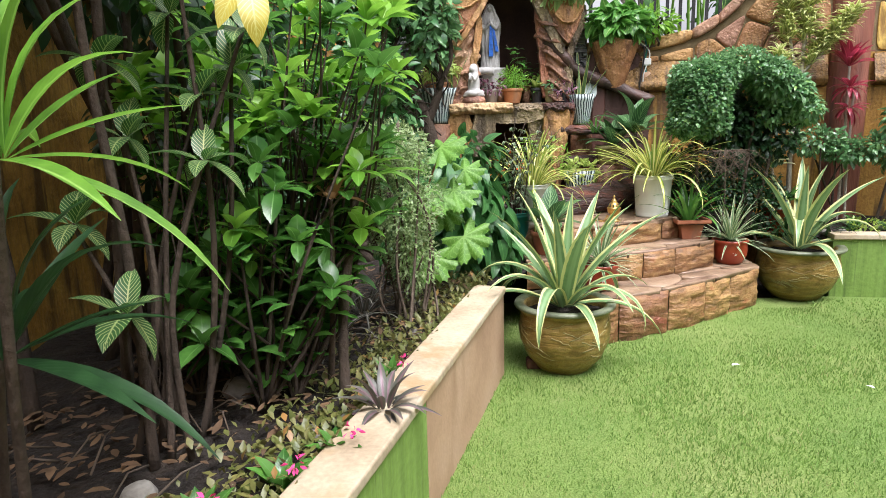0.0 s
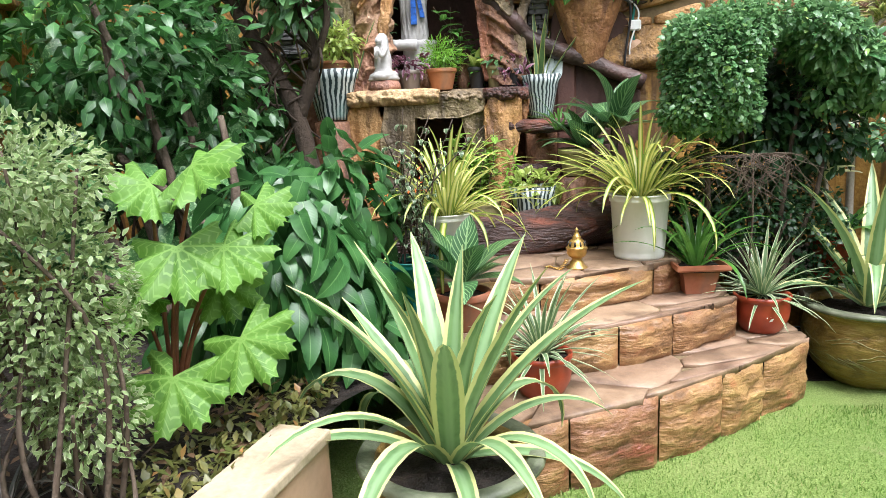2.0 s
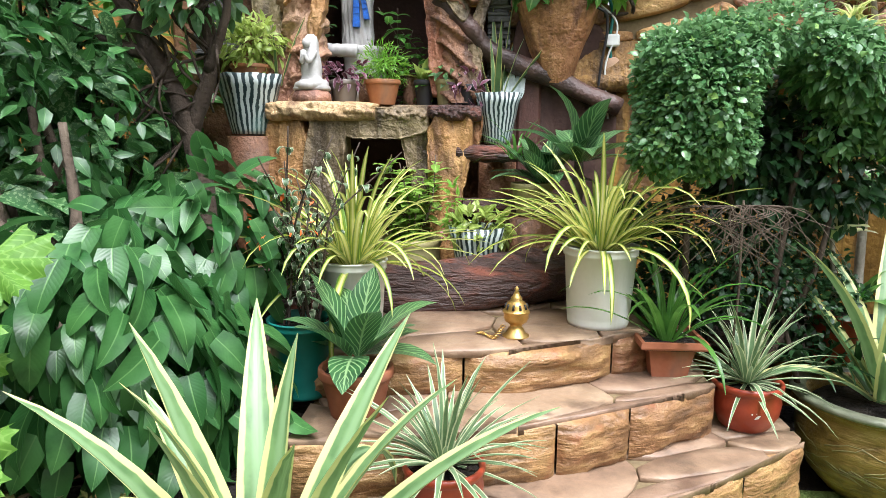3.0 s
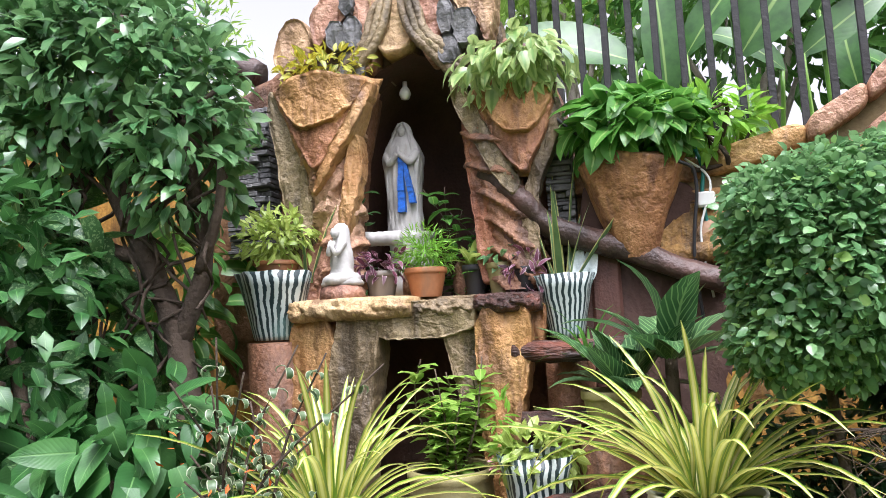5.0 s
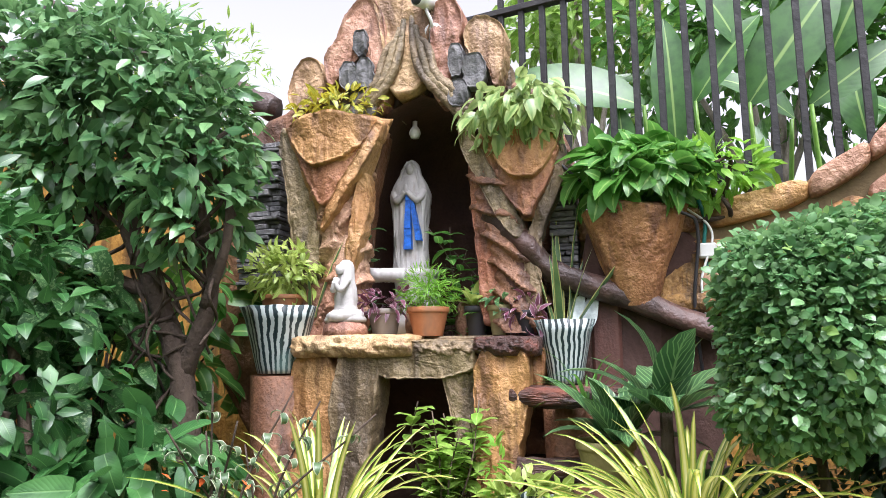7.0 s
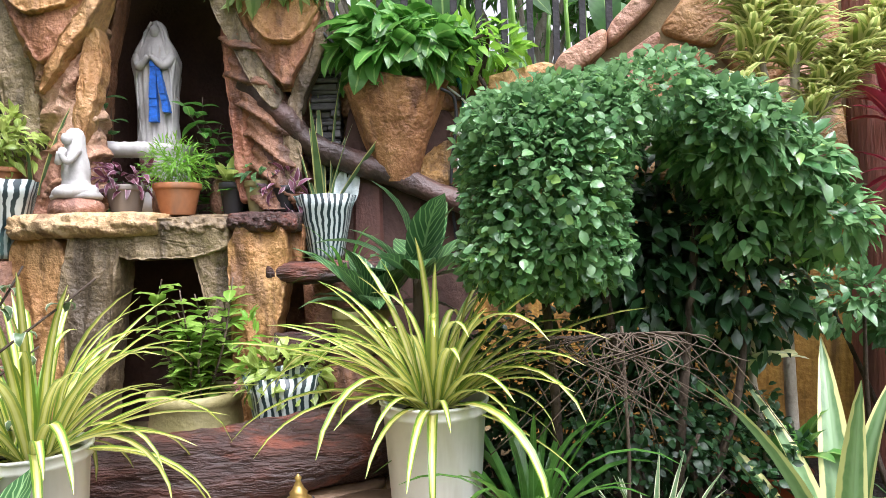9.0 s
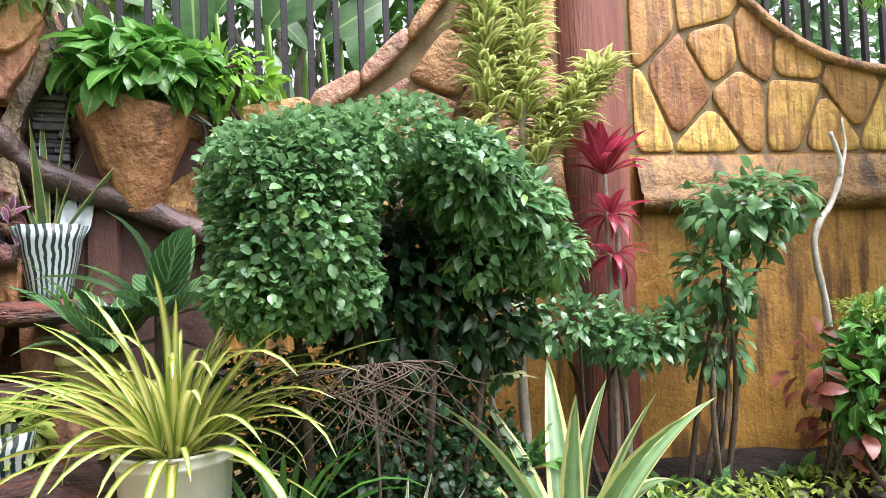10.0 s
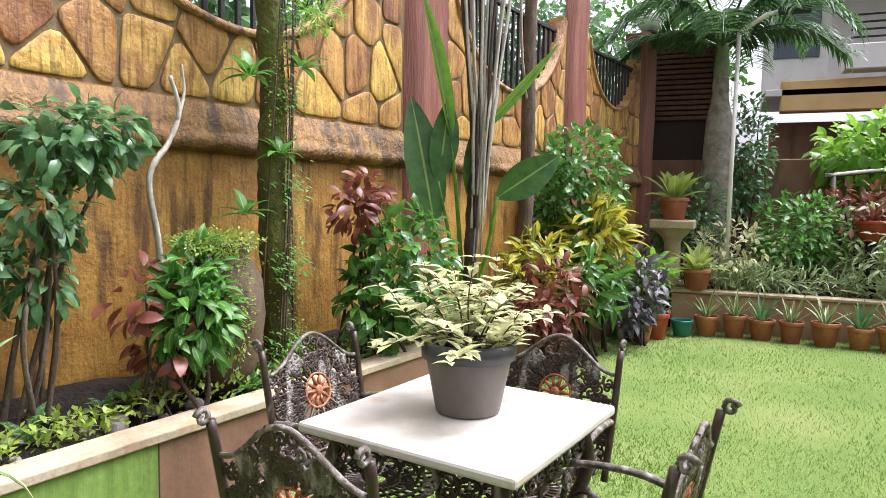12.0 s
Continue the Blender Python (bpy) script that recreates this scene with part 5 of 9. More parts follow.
for sx in (-1, 1):
    tube(st, curve_pts([(SX + sx * 0.075, SY - 0.03, SZ + 0.385), (SX + sx * 0.05, SY - 0.075, SZ + 0.335), (SX + sx * 0.006, SY - 0.09, SZ + 0.375)], 6), 0.024, 0.012, 9)
    tube(st, curve_pts([(SX + sx * 0.012, SY - 0.025, SZ + 0.54), (SX + sx * 0.032, SY - 0.032, SZ + 0.5), (SX + sx * 0.05, SY - 0.05, SZ + 0.43), (SX + sx * 0.072, SY - 0.05, SZ + 0.3), (SX + sx * 0.07, SY - 0.04, SZ + 0.12), (SX + sx * 0.06, SY - 0.045, SZ + 0.03)], 7), 0.007, 0.006, 7, 0.2)
tube(st, [(SX, SY - 0.088, SZ + 0.36), (SX, SY - 0.09, SZ + 0.385), (SX, SY - 0.086, SZ + 0.41)], 0.011, 0.006, 8)
me = st.mesh("statue", M_STATUE)
me.materials.append(M_BLUE)
# the painted sash belongs to the same mesh
sa = Acc()
for px, pz0, pz1, w, lean in ((0.383, 2.2, 1.93, 0.016, -0.004), (0.4, 2.18, 1.97, 0.012, 0.035)):
    for q in range(8):
        t0, t1 = q / 8, (q + 1) / 8
        z0, z1 = pz0 + (pz1 - pz0) * t0, pz0 + (pz1 - pz0) * t1
        c0, c1 = px + lean * t0, px + lean * t1
        w0, w1 = w * (0.7 + 0.5 * t0), w * (0.7 + 0.5 * t1)
        y0 = 6.194 + 0.004 * math.sin(q * 1.3)
        vq = [(c0 - w0, y0, z0), (c0 + w0, y0, z0), (c1 + w1, y0, z1), (c1 - w1, y0, z1)]
        vq += [(p[0], p[1] + 0.03, p[2]) for p in vq]
        sa.add(vq, [(3, 2, 1, 0), (4, 5, 6, 7), (0, 1, 5, 4), (1, 2, 6, 5), (2, 3, 7, 6), (3, 0, 4, 7)])
bmx = bmesh.new()
bmx.from_mesh(me)
off = len(bmx.verts)
bv = [bmx.verts.new(p) for p in np.concatenate(sa.v)]
for q in sa.f:
    fc = bmx.faces.new([bv[i] for i in q])
    fc.material_index = 1
bmx.to_mesh(me)
bmx.free()
tagged(new("statue", me), "white weathered standing statue with a blue sash", "statue")
ped = Acc()
lathe(ped, [(0.0, 0), (0.13, 0), (0.12, 0.1), (0.1, 0.2), (0.11, 0.29), (0.12, 0.32), (0.0, 0.325)], 20, (0.4, 6.27, 1.51), 0.1)
solid("plinth", ped, M_STATUE, "lumpy white cement plinth under the statue", "plinth")
k = Acc()
lathe(k, [(0, 0), (0.09, 0), (0.095, 0.012), (0.075, 0.035), (0.052, 0.06), (0.05, 0.075), (0.053, 0.1), (0.048, 0.14), (0.039, 0.18), (0.037, 0.21), (0.036, 0.235), (0.028, 0.258), (0.014, 0.27), (0, 0.272)], 30, (0.215, 5.86, 1.575), 0.1, 0.8, 7)
lathe(k, [(0, -0.022), (0.018, -0.016), (0.023, 0), (0.018, 0.02), (0, 0.027)], 12, (0.2, 5.835, 1.8))
for dx in (-0.03, 0.025):
    tube(k, curve_pts([(0.215 + dx, 5.83, 1.76), (0.205 + dx * 0.6, 5.79, 1.71), (0.2, 5.775, 1.745)], 5), 0.016, 0.01, 8)
tube(k, curve_pts([(0.28, 5.87, 1.6), (0.21, 5.79, 1.6), (0.15, 5.85, 1.595)], 6), 0.03, 0.025, 9)
tagged(solid("kneeling_figure", k, M_STATUE, "small white plaster kneeling figure on the altar", "statue"), kind="")
kb2 = Acc()
lathe(kb2, [(0, 0), (0.1, 0), (0.095, 0.04), (0.08, 0.06), (0, 0.062)], 16, (0.215, 5.86, 1.515), 0.15)
solid("flat_rock", kb2, M_PINK, "flat reddish stone under the kneeling figure", "stone")
log_thing([(0.22, 6.12, 1.8), (0.3, 6.12, 1.8), (0.4, 6.12, 1.795)], 0.035, M_STATUE, "short whitish cement log on the altar", group="cement logs")
bl = Acc()
lathe(bl, [(0.0, -0.03), (0.02, -0.024), (0.03, 0.0), (0.022, 0.022), (0.012, 0.035), (0.012, 0.06), (0, 0.06)], 18, (0.42, 6.2, 2.5))
solid("light_bulb", bl, M_WHITEPOT, "white round bulb hanging in the niche", "bulb")
# security camera
cc = thing("security_camera", "small white and black security camera on the crown", "camera", at=(0.56, 5.94, 3.03))
part("body", tube(Acc(), [(0.02, 0.06, 0.01), (-0.02, -0.06, -0.01)], 0.032, 0.034, 18), M_WHITEPOT, cc)
part("lens", tube(Acc(), [(-0.02, -0.058, -0.01), (-0.021, -0.066, -0.011)], 0.029, 0.026, 18), M_BLACKPOT, cc, "black glass lens")
part("arm", tube(Acc(), [(0.0, 0.0, -0.03), (0.02, 0.02, -0.08), (0.025, 0.04, -0.12)], 0.008, 0.008, 8), M_WHITEPOT, cc)
part("base_plate", tube(Acc(), [(0.025, 0.06, -0.13), (0.025, 0.04, -0.135)], 0.045, 0.045, 20), M_WHITEPOT, cc)


def pot(name, at, r, h, mat, label, style="flower", n=28, soil=True, group="potted plants", cat="plant pot"):
    """A pot as one thing: wall with lip and hollow, soil as a part."""
    t = thing(name, label, cat, group, at)
    P = {"flower": [(0.0, 0), (0.68, 0), (0.7, 0.02), (0.93, 0.78), (0.94, 0.8), (1.0, 0.81), (1.02, 0.86), (1.01, 0.98), (0.99, 1.0), (0.9, 1.0), (0.88, 0.96), (0.84, 0.8)],
         "bucket": [(0.0, 0), (0.8, 0), (0.82, 0.03), (0.83, 0.05), (0.825, 0.06), (0.835, 0.09), (0.83, 0.1), (0.84, 0.13), (0.95, 0.88), (0.99, 0.89), (1.0, 0.92), (0.98, 0.97), (1.02, 0.98), (1.02, 1.0), (0.95, 1.0), (0.92, 0.9)],
         "bowl": [(0.0, 0), (0.5, 0), (0.56, 0.02), (0.8, 0.22), (0.95, 0.48), (0.97, 0.65), (0.93, 0.84), (0.94, 0.9), (1.0, 0.93), (1.02, 0.97), (1.0, 1.0), (0.86, 0.995), (0.82, 0.95), (0.82, 0.85)],
         "round": [(0.0, 0), (0.6, 0), (0.7, 0.06), (0.92, 0.35), (0.97, 0.6), (0.93, 0.82), (0.97, 0.86), (1.0, 0.9), (1.0, 1.0), (0.9, 1.0), (0.86, 0.9)]}[style]
    part("body", lathe(Acc(), [(a * r, b * h) for a, b in P], n), mat, t)
    if soil:
        so = Acc()
        vv = [(0, 0, h * 0.88)] + [(0.87 * r * math.cos(2 * math.pi * q / 20), 0.87 * r * math.sin(2 * math.pi * q / 20), h * (0.86 + 0.02 * math.sin(q * 2.3))) for q in range(20)]
        part("soil", so.add(vv, [(0, 1 + q, 1 + (q + 1) % 20) for q in range(20)]), M_SOIL, t, "dark potting soil")
    return t


def striped_vase(at, h, r, rz, label, wing=True):
    t = thing("striped_vase", label, "vase", "striped cloth-like vases", at, rz)
    part("body", lathe(Acc(), [(0, 0), (r * 0.62, 0), (r * 0.66, 0.02), (r * 0.8, h * 0.4), (r * 0.98, h * 0.8), (r * 1.12, h * 1.0), (r * 1.06, h * 0.98), (r * 0.9, h * 0.8)], 54, (0, 0, 0), 0.16, 1.0, 8), M_STRIPE, t)
    if wing:
        for sx, hh in ((0.8, 0.75), (0.35, 0.6)):
            w = Acc()
            put(w, blade(h * hh, r * 0.75, "strap", 12, 8, 0.5, 0, 20, 0.12), (r * sx, r * 0.3, h * 0.85), (0.25, 0.1, 1), (0, -1, 0))
            part("frill", w, M_STRIPECLOTH, t, "pale pleated cement frill")
    return t


striped_vase((-0.1, 5.86, 1.36), 0.29, 0.15, 20, "black and white striped vase shaped like draped cloth", True)
striped_vase((1.14, 5.93, 1.32), 0.25, 0.105, 0, "striped cloth-like vase with tall pleated frill")
striped_vase((1.05, 5.5, 0.62), 0.34, 0.115, 0, "green-white striped vase behind the log", False)
sup = Acc()
lathe(sup, [(0, 0.0), (0.13, 0.0), (0.11, 0.3), (0.12, 0.75), (0, 0.755)], 14, (-0.1, 5.86, 0.6), 0.15)
solid("plinth", sup, M_BROWN, "rough brown cement plinth under the striped vase", "plinth")
sup = Acc()
lathe(sup, [(0, 0.0), (0.1, 0.0), (0.09, 0.3), (0.1, 0.71), (0, 0.715)], 14, (1.14, 5.95, 0.6), 0.15)
solid("plinth", sup, M_BROWN, "rough dark cement plinth under the striped vase", "plinth")

# brass censer on the top step
ce = thing("censer", "small polished brass censer with pierced dome lid", "censer", at=(1.2, 4.9, 0.63))
part("foot", lathe(Acc(), [(0, 0), (0.05, 0), (0.05, 0.006), (0.036, 0.014), (0.03, 0.03), (0.022, 0.04), (0.026, 0.05)], 28), M_BRASS, ce)
part("bowl", lathe(Acc(), [(0.024, 0.048), (0.04, 0.058), (0.047, 0.075), (0.046, 0.088), (0.051, 0.092), (0.051, 0.098)], 28), M_BRASS, ce)
part("lid", lathe(Acc(), [(0.05, 0.098), (0.043, 0.104), (0.041, 0.115), (0.033, 0.13), (0.02, 0.14), (0.022, 0.147), (0.014, 0.156), (0.006, 0.175), (0.009, 0.182), (0, 0.192)], 28, (0, 0, 0), 0.05, 1.0, 12), M_BRASS, ce)
for q in range(10):
    w = 2 * math.pi * q / 10
    part("vent", tube(Acc(), [(0.043 * math.cos(w), 0.043 * math.sin(w), 0.108), (0.036 * math.cos(w), 0.036 * math.sin(w), 0.127)], 0.005, 0.004, 6), M_BLACKIRON, ce)
ch = Acc()
for q in range(16):
    t = q / 15
    c = np.array((-0.05 - 0.09 * t, -0.02 - 0.03 * math.sin(5 * t), 0.008 + 0.1 * max(0, 0.35 - t)))
    ring = [c + 0.009 * np.array((math.cos(w), math.sin(w), 0.25 * math.sin(w + q))) for w in np.linspace(0, 2 * math.pi, 9)]
    tube(ch, ring, 0.002, 0.002, 5, 0, False)
part("chain", ch, M_BRASS, ce)

# ---- leaf patterns ----
T_SMALL = [blade(0.034, 0.024, "oval", 30, 3, 0.25), blade(0.032, 0.025, "oval", 55, 3, 0.15)]
T_TINY = [blade(0.022, 0.012, "oval", 30, 2, 0.2)]
T_FIC = [blade(0.085, 0.038, "lance", 30, 3, 0.25), blade(0.08, 0.04, "lance", 60, 3, 0.2)]
T_BIG = [blade(0.17, 0.07, "lance", 45, 5, 0.25), blade(0.16, 0.075, "lance", 70, 5, 0.2, 10), blade(0.18, 0.065, "lance", 30, 5, 0.3)]
T_HEART = [blade(0.17, 0.09, "heart", 40, 5, 0.2), blade(0.18, 0.085, "heart", 60, 5, 0.25)]
T_BROAD = [blade(0.5, 0.05, "lance", 45, 9, 0.4, 8), blade(0.52, 0.052, "lance", 75, 9, 0.35, 14), blade(0.44, 0.046, "lance", 25, 8, 0.45)]
T_SPIDER = [blade(0.5, 0.034, "strap", 80, 9, 0.45, 0), blade(0.54, 0.034, "strap", 38, 9, 0.45, 0, 15), blade(0.5, 0.036, "strap", 125, 9, 0.4, 0, -10), blade(0.46, 0.03, "strap", 60, 9, 0.45, 0, 8)]
T_YUCCA = [blade(0.34, 0.028, "sword", 25, 5, 0.35), blade(0.31, 0.026, "sword", 50, 5, 0.35)]
T_REFL = [blade(0.17, 0.034, "lance", 100, 4, 0.3, 15), blade(0.155, 0.032, "lance", 65, 4, 0.3)]
T_CORD = [blade(0.27, 0.07, "lance", 40, 5, 0.35), blade(0.24, 0.065, "lance", 75, 5, 0.3)]
T_SANSE = [blade(0.42, 0.04, "sword", 8, 6, 0.4, 0, 40), blade(0.36, 0.036, "sword", 15, 6, 0.4, 0, -50)]
T_AGAVE = [blade(0.58, 0.096, "sword", 34, 10, 0.5), blade(0.64, 0.096, "sword", 95, 12, 0.42, 8), blade(0.68, 0.098, "sword", 160, 13, 0.36, 26), blade(0.56, 0.094, "sword", 16, 9, 0.55)]
T_BANANA = [blade(1.0, 0.27, "lance", 35, 10, 0.25, 0, 10, 0.02), blade(0.9, 0.25, "lance", 70, 10, 0.2, 5, -10, 0.02)]


def leafy_stems(acc, tops, base, r=0.01, spread=0.1):
    for t in tops:
        b = np.array(base) + rng.normal(size=3) * np.array((spread, spread, 0))
        m = (b + np.array(t)) / 2 + rng.normal(size=3) * 0.05
        tube(acc, curve_pts([b, m, t], 6), r, r * 0.45, 6, 0.2)


def shrub(name, ells, n, tpls, mat, label, cat, base, bark=M_BARKDARK, stems=6, r=0.012, size=(0.8, 1.2), shell=0.5, down=0.25, rnd=0.6, flat=0.6, group="", extra=None, spread=0.08):
    """A bush: stems from the ground into its crown, and the crown of many leaves."""
    t = thing(name, label, cat, group, base)
    b = np.array(base)
    e2 = [(e[0] - b[0], e[1] - b[1], e[2] - b[2], *e[3:]) for e in ells]
    tops = [np.array(e2[i % len(e2)][:3]) + rng.normal(size=3) * np.array(e2[i % len(e2)][3:]) * 0.35 for i in range(stems)]
    for top in tops:
        s = Acc()
        leafy_stems(s, [top], (0, 0, -0.03), r, spread)
        part("stem", s, bark, t)
    part("crown", foliage(Acc(), n, e2, tpls, size, shell, down, rnd, flat), mat, t)
    if extra:
        n2, t2, m2, lb = extra
        part("flowers" if "flower" in lb else "young_leaves", foliage(Acc(), n2, e2, t2, size, 0.15, 0, rnd, 0.8), m2, t, lb)
    return t


# ---- lower terrace pots ----
def agave(at, r, h, label, n=26, size=(0.8, 1.05)):
    t = pot("agave_pot", at, r, h, M_OCHREPOT, label, "bowl", 40, group="agaves in ochre pots", cat="potted agave")
    part("rim", lathe(Acc(), [(r * 0.985, h * 0.955), (r * 1.05, h * 0.96), (r * 1.075, h * 0.985), (r * 1.05, h * 1.02), (r * 0.9, h * 1.018), (r * 0.86, h * 0.99)], 40), M_POTRIM, t, "greenish grey glazed rim")
    low = rosette(n // 2, [T_AGAVE[1], T_AGAVE[2]], None, (8, 45), size, (0, 0, h * 0.95), 0.05, 8)
    high = rosette(n - n // 2, [T_AGAVE[0], T_AGAVE[3]], None, (52, 86), (size[0] * 1.3, size[1] * 1.25), (0, 0, h * 0.97), 0.025, 8)
    leaf_parts(t, low + high, L_AGAVE)
    # scratched bands on the glaze
    sc = Acc()
    for i in range(46):
        a0 = rng.uniform(0, 6.28)
        z0 = rng.uniform(0.35, 0.8)
        pts = []
        for q in range(6):
            zz = z0 + 0.03 * q * (1 if i % 2 else -1) * rng.uniform(0.5, 1)
            zz = min(max(zz, 0.3), 0.86)
            rr = np.interp(zz, [0.22, 0.48, 0.65, 0.84, 0.9], [0.8, 0.95, 0.97, 0.93, 0.94]) * r + 0.001
            aa = a0 + q * 0.09
            pts.append((rr * math.cos(aa), rr * math.sin(aa), zz * h))
        tube(sc, pts, 0.003, 0.001, 5)
    part("scratches", sc, M_OLIVEPOT, t, "pale straw-like relief lines")
    return t


agave((0.645, 3.63, 0.0), 0.262, 0.38, "variegated green-yellow agave in a round ochre glazed pot", 26)
agave((2.62, 5.02, 0.0), 0.3, 0.39, "variegated agave in a wide ochre bowl beside the steps", 18, (0.85, 1.15))


def yucca(at, r, h, label, n=60, s=(0.8, 1.1)):
    t = pot("yucca_pot", at, r, h, M_REDPOT, label, "round", group="yuccas in red pots", cat="potted plant")
    leaf_parts(t, rosette(n, T_YUCCA, None, (-8, 85), s, (0, 0, h * 0.95), 0.015, 14), L_YUCCA)
    mk = Acc()
    for k in range(4):
        a0 = -1.75 + k * 0.12
        put(mk, blade(0.025, 0.012, "oval", 5, 2, 0), (0.955 * r * math.cos(a0), 0.955 * r * math.sin(a0), h * (0.5 + 0.04 * (k % 2))), (math.sin(k * 2.0), 0.1, math.cos(k * 2.0)), (math.cos(a0), math.sin(a0), 0))
    part("painted_flowers", mk, M_WHITEPOT, t, "small white painted flowers")
    return t


yucca((2.07, 4.93, 0.292), 0.128, 0.18, "spiky variegated yucca in a red glazed pot")
yucca((0.97, 4.24, 0.292), 0.118, 0.17, "spiky variegated yucca in a red pot on the lowest step")

# square terracotta pot
sq = thing("square_pot", "strappy green lily in a square terracotta pot", "potted plant", at=(1.78, 4.99, 0.477))
vv, ff = [], []
for hw, z in ((0.065, 0), (0.085, 0.115), (0.088, 0.118), (0.12, 0.12), (0.124, 0.128), (0.122, 0.148), (0.108, 0.148), (0.1, 0.12)):
    vv += [(-hw, -hw, z), (hw, -hw, z), (hw, hw, z), (-hw, hw, z)]
for i in range(7):
    for k in range(4):
        ff.append((4 * i + k, 4 * i + (k + 1) % 4, 4 * i + 4 + (k + 1) % 4, 4 * i + 4 + k))
ff.append((3, 2, 1, 0))
part("body", Acc().add(vv, ff), M_TERRA, sq, smooth=False)
so = Acc()
box(so, (-0.1, -0.1, 0.11), (0.1, 0.1, 0.13), 0.004)
part("soil", so, M_SOIL, sq)
leaf_parts(sq, rosette(30, [blade(0.46, 0.034, "strap", 80, 8, 0.35), blade(0.44, 0.036, "strap", 45, 8, 0.35), blade(0.48, 0.034, "strap", 120, 8, 0.3)], None, (40, 88), (0.8, 1.1), (0, 0, 0.12), 0.03, 14), L_GLOSS)


def spider(at, r, h, label, n=95, s=(0.7, 1.15)):
    t = pot("spider_plant_bucket", at, r, h, M_WHITEPOT, label, "bucket", 36, group="spider plants in white buckets", cat="potted plant")
    leaf_parts(t, rosette(n, T_SPIDER, None, (12, 86), s, (0, 0, h * 0.93), 0.05, 26), L_SPIDER)
    return t


spider((1.535, 5.1, 0.632), 0.146, 0.315, "yellow-green striped spider plant in a white plastic bucket")
spider((0.6, 4.86, 0.632), 0.125, 0.29, "yellow-green striped spider plant in an old white bucket", 80, (0.7, 1.05))

# calathea, teal pot, small pots by the steps
cal = pot("calathea_pot", (0.67, 4.52, 0.477), 0.12, 0.16, M_TERRA, "dark veined calathea in a terracotta pot", "flower")
leaf_parts(cal, rosette(13, [blade(0.27, 0.12, "oval", 60, 7, 0.15, 10), blade(0.26, 0.11, "oval", 35, 7, 0.2)], None, (15, 80), (0.85, 1.15), (0, 0, 0.2), 0.03, 15), L_CALATHEA)
teal = pot("teal_pot", (0.45, 4.68, 0.477), 0.115, 0.27, M_TEAL, "dark curly shrub in a teal plastic pot", "bucket")
s, lf = Acc(), Acc()
for i in range(16):
    tip = (rng.normal() * 0.16, rng.normal() * 0.12, rng.uniform(0.55, 0.95))
    s = Acc()
    part("stem", sprout(s, lf, (rng.normal() * 0.03, rng.normal() * 0.03, 0.22), tip, [blade(0.05, 0.022, "oval", 170, 5, 0.3), blade(0.045, 0.02, "oval", 220, 5, 0.3)], 22, 0.005, (0.7, 1.1), 0.2, 0.05), M_BARKDARK, teal)
part("leaves", lf, leafy("curled_leaf", (0.06, 0.12, 0.05), (0.16, 0.22, 0.12), edge=(0.45, 0.47, 0.34), edge_at=0.8, glow=0.15), teal, "small curled grey-green leaves")
part("flowers", foliage(Acc(), 26, [(-0.05, -0.03, 0.6, 0.16, 0.12, 0.12)], T_TINY, (0.8, 1.3)), L_ORANGE, teal, "tiny orange flowers")

rp = pot("dieffenbachia_pot", (2.55, 5.27, 0.46), 0.112, 0.2, M_REDPOT, "dieffenbachia with pale leaves in a red plastic pot", "bucket", cat="potted plant")
part("stem", tube(Acc(), curve_pts([(0, 0, 0.17), (-0.03, 0.02, 0.4), (-0.07, 0.0, 0.62)], 6), 0.014, 0.009, 8), M_BARKPALE, rp)
leaf_parts(rp, rosette(7, [blade(0.24, 0.09, "oval", 45, 6, 0.3), blade(0.2, 0.085, "oval", 20, 6, 0.3)], None, (25, 80), (0.8, 1.1), (-0.07, 0, 0.5), 0.01, 20), L_VARIEG)
leaf_parts(rp, rosette(14, T_HEART, None, (5, 70), (0.6, 0.9), (0.06, 0, 0.24), 0.04, 20), L_POTHOS, "heart_leaf")

# behind the log
pc = pot("green_shrub_pot", (0.72, 5.62, 0.616), 0.16, 0.27, M_OLIVEPOT, "bright green leafy shrub in a dull green bowl", "round")
s, lf = Acc(), Acc()
for i in range(15):
    a0 = i * 2.4
    sprout(s, lf, (0.03 * math.cos(a0), 0.03 * math.sin(a0), 0.22), (0.18 * math.cos(a0) * rng.uniform(0.2, 1), 0.13 * math.sin(a0), rng.uniform(0.36, 0.68)), [blade(0.095, 0.055, "oval", 45, 3, 0.25)], 20, 0.005, (0.7, 1.05), 0.1)
part("stem", s, M_BARK, pc)
part("leaves", lf, L_FRESH, pc)
part("flowers", foliage(Acc(), 40, [(0.2, -0.06, 0.3, 0.045, 0.04, 0.025)], T_TINY, (0.8, 1.2)), L_PALEPINK, pc, "pale pink flower cluster")
pl = thing("vase_plant", "lime green leaves growing from the striped vase", "plant", at=(1.05, 5.5, 0.86))
part("leaves", foliage(Acc(), 190, [(0, 0, 0.09, 0.13, 0.11, 0.08)], [blade(0.07, 0.035, "oval", 45, 3, 0.25)], (0.7, 1.1)), L_LIME, pl)
part("fern_leaf", foliage(Acc(), 40, [(-0.12, 0.02, 0.18, 0.03, 0.03, 0.12)], [blade(0.05, 0.016, "lance", 30, 3, 0.2)], (0.8, 1.1)), L_BRIGHT, pl)

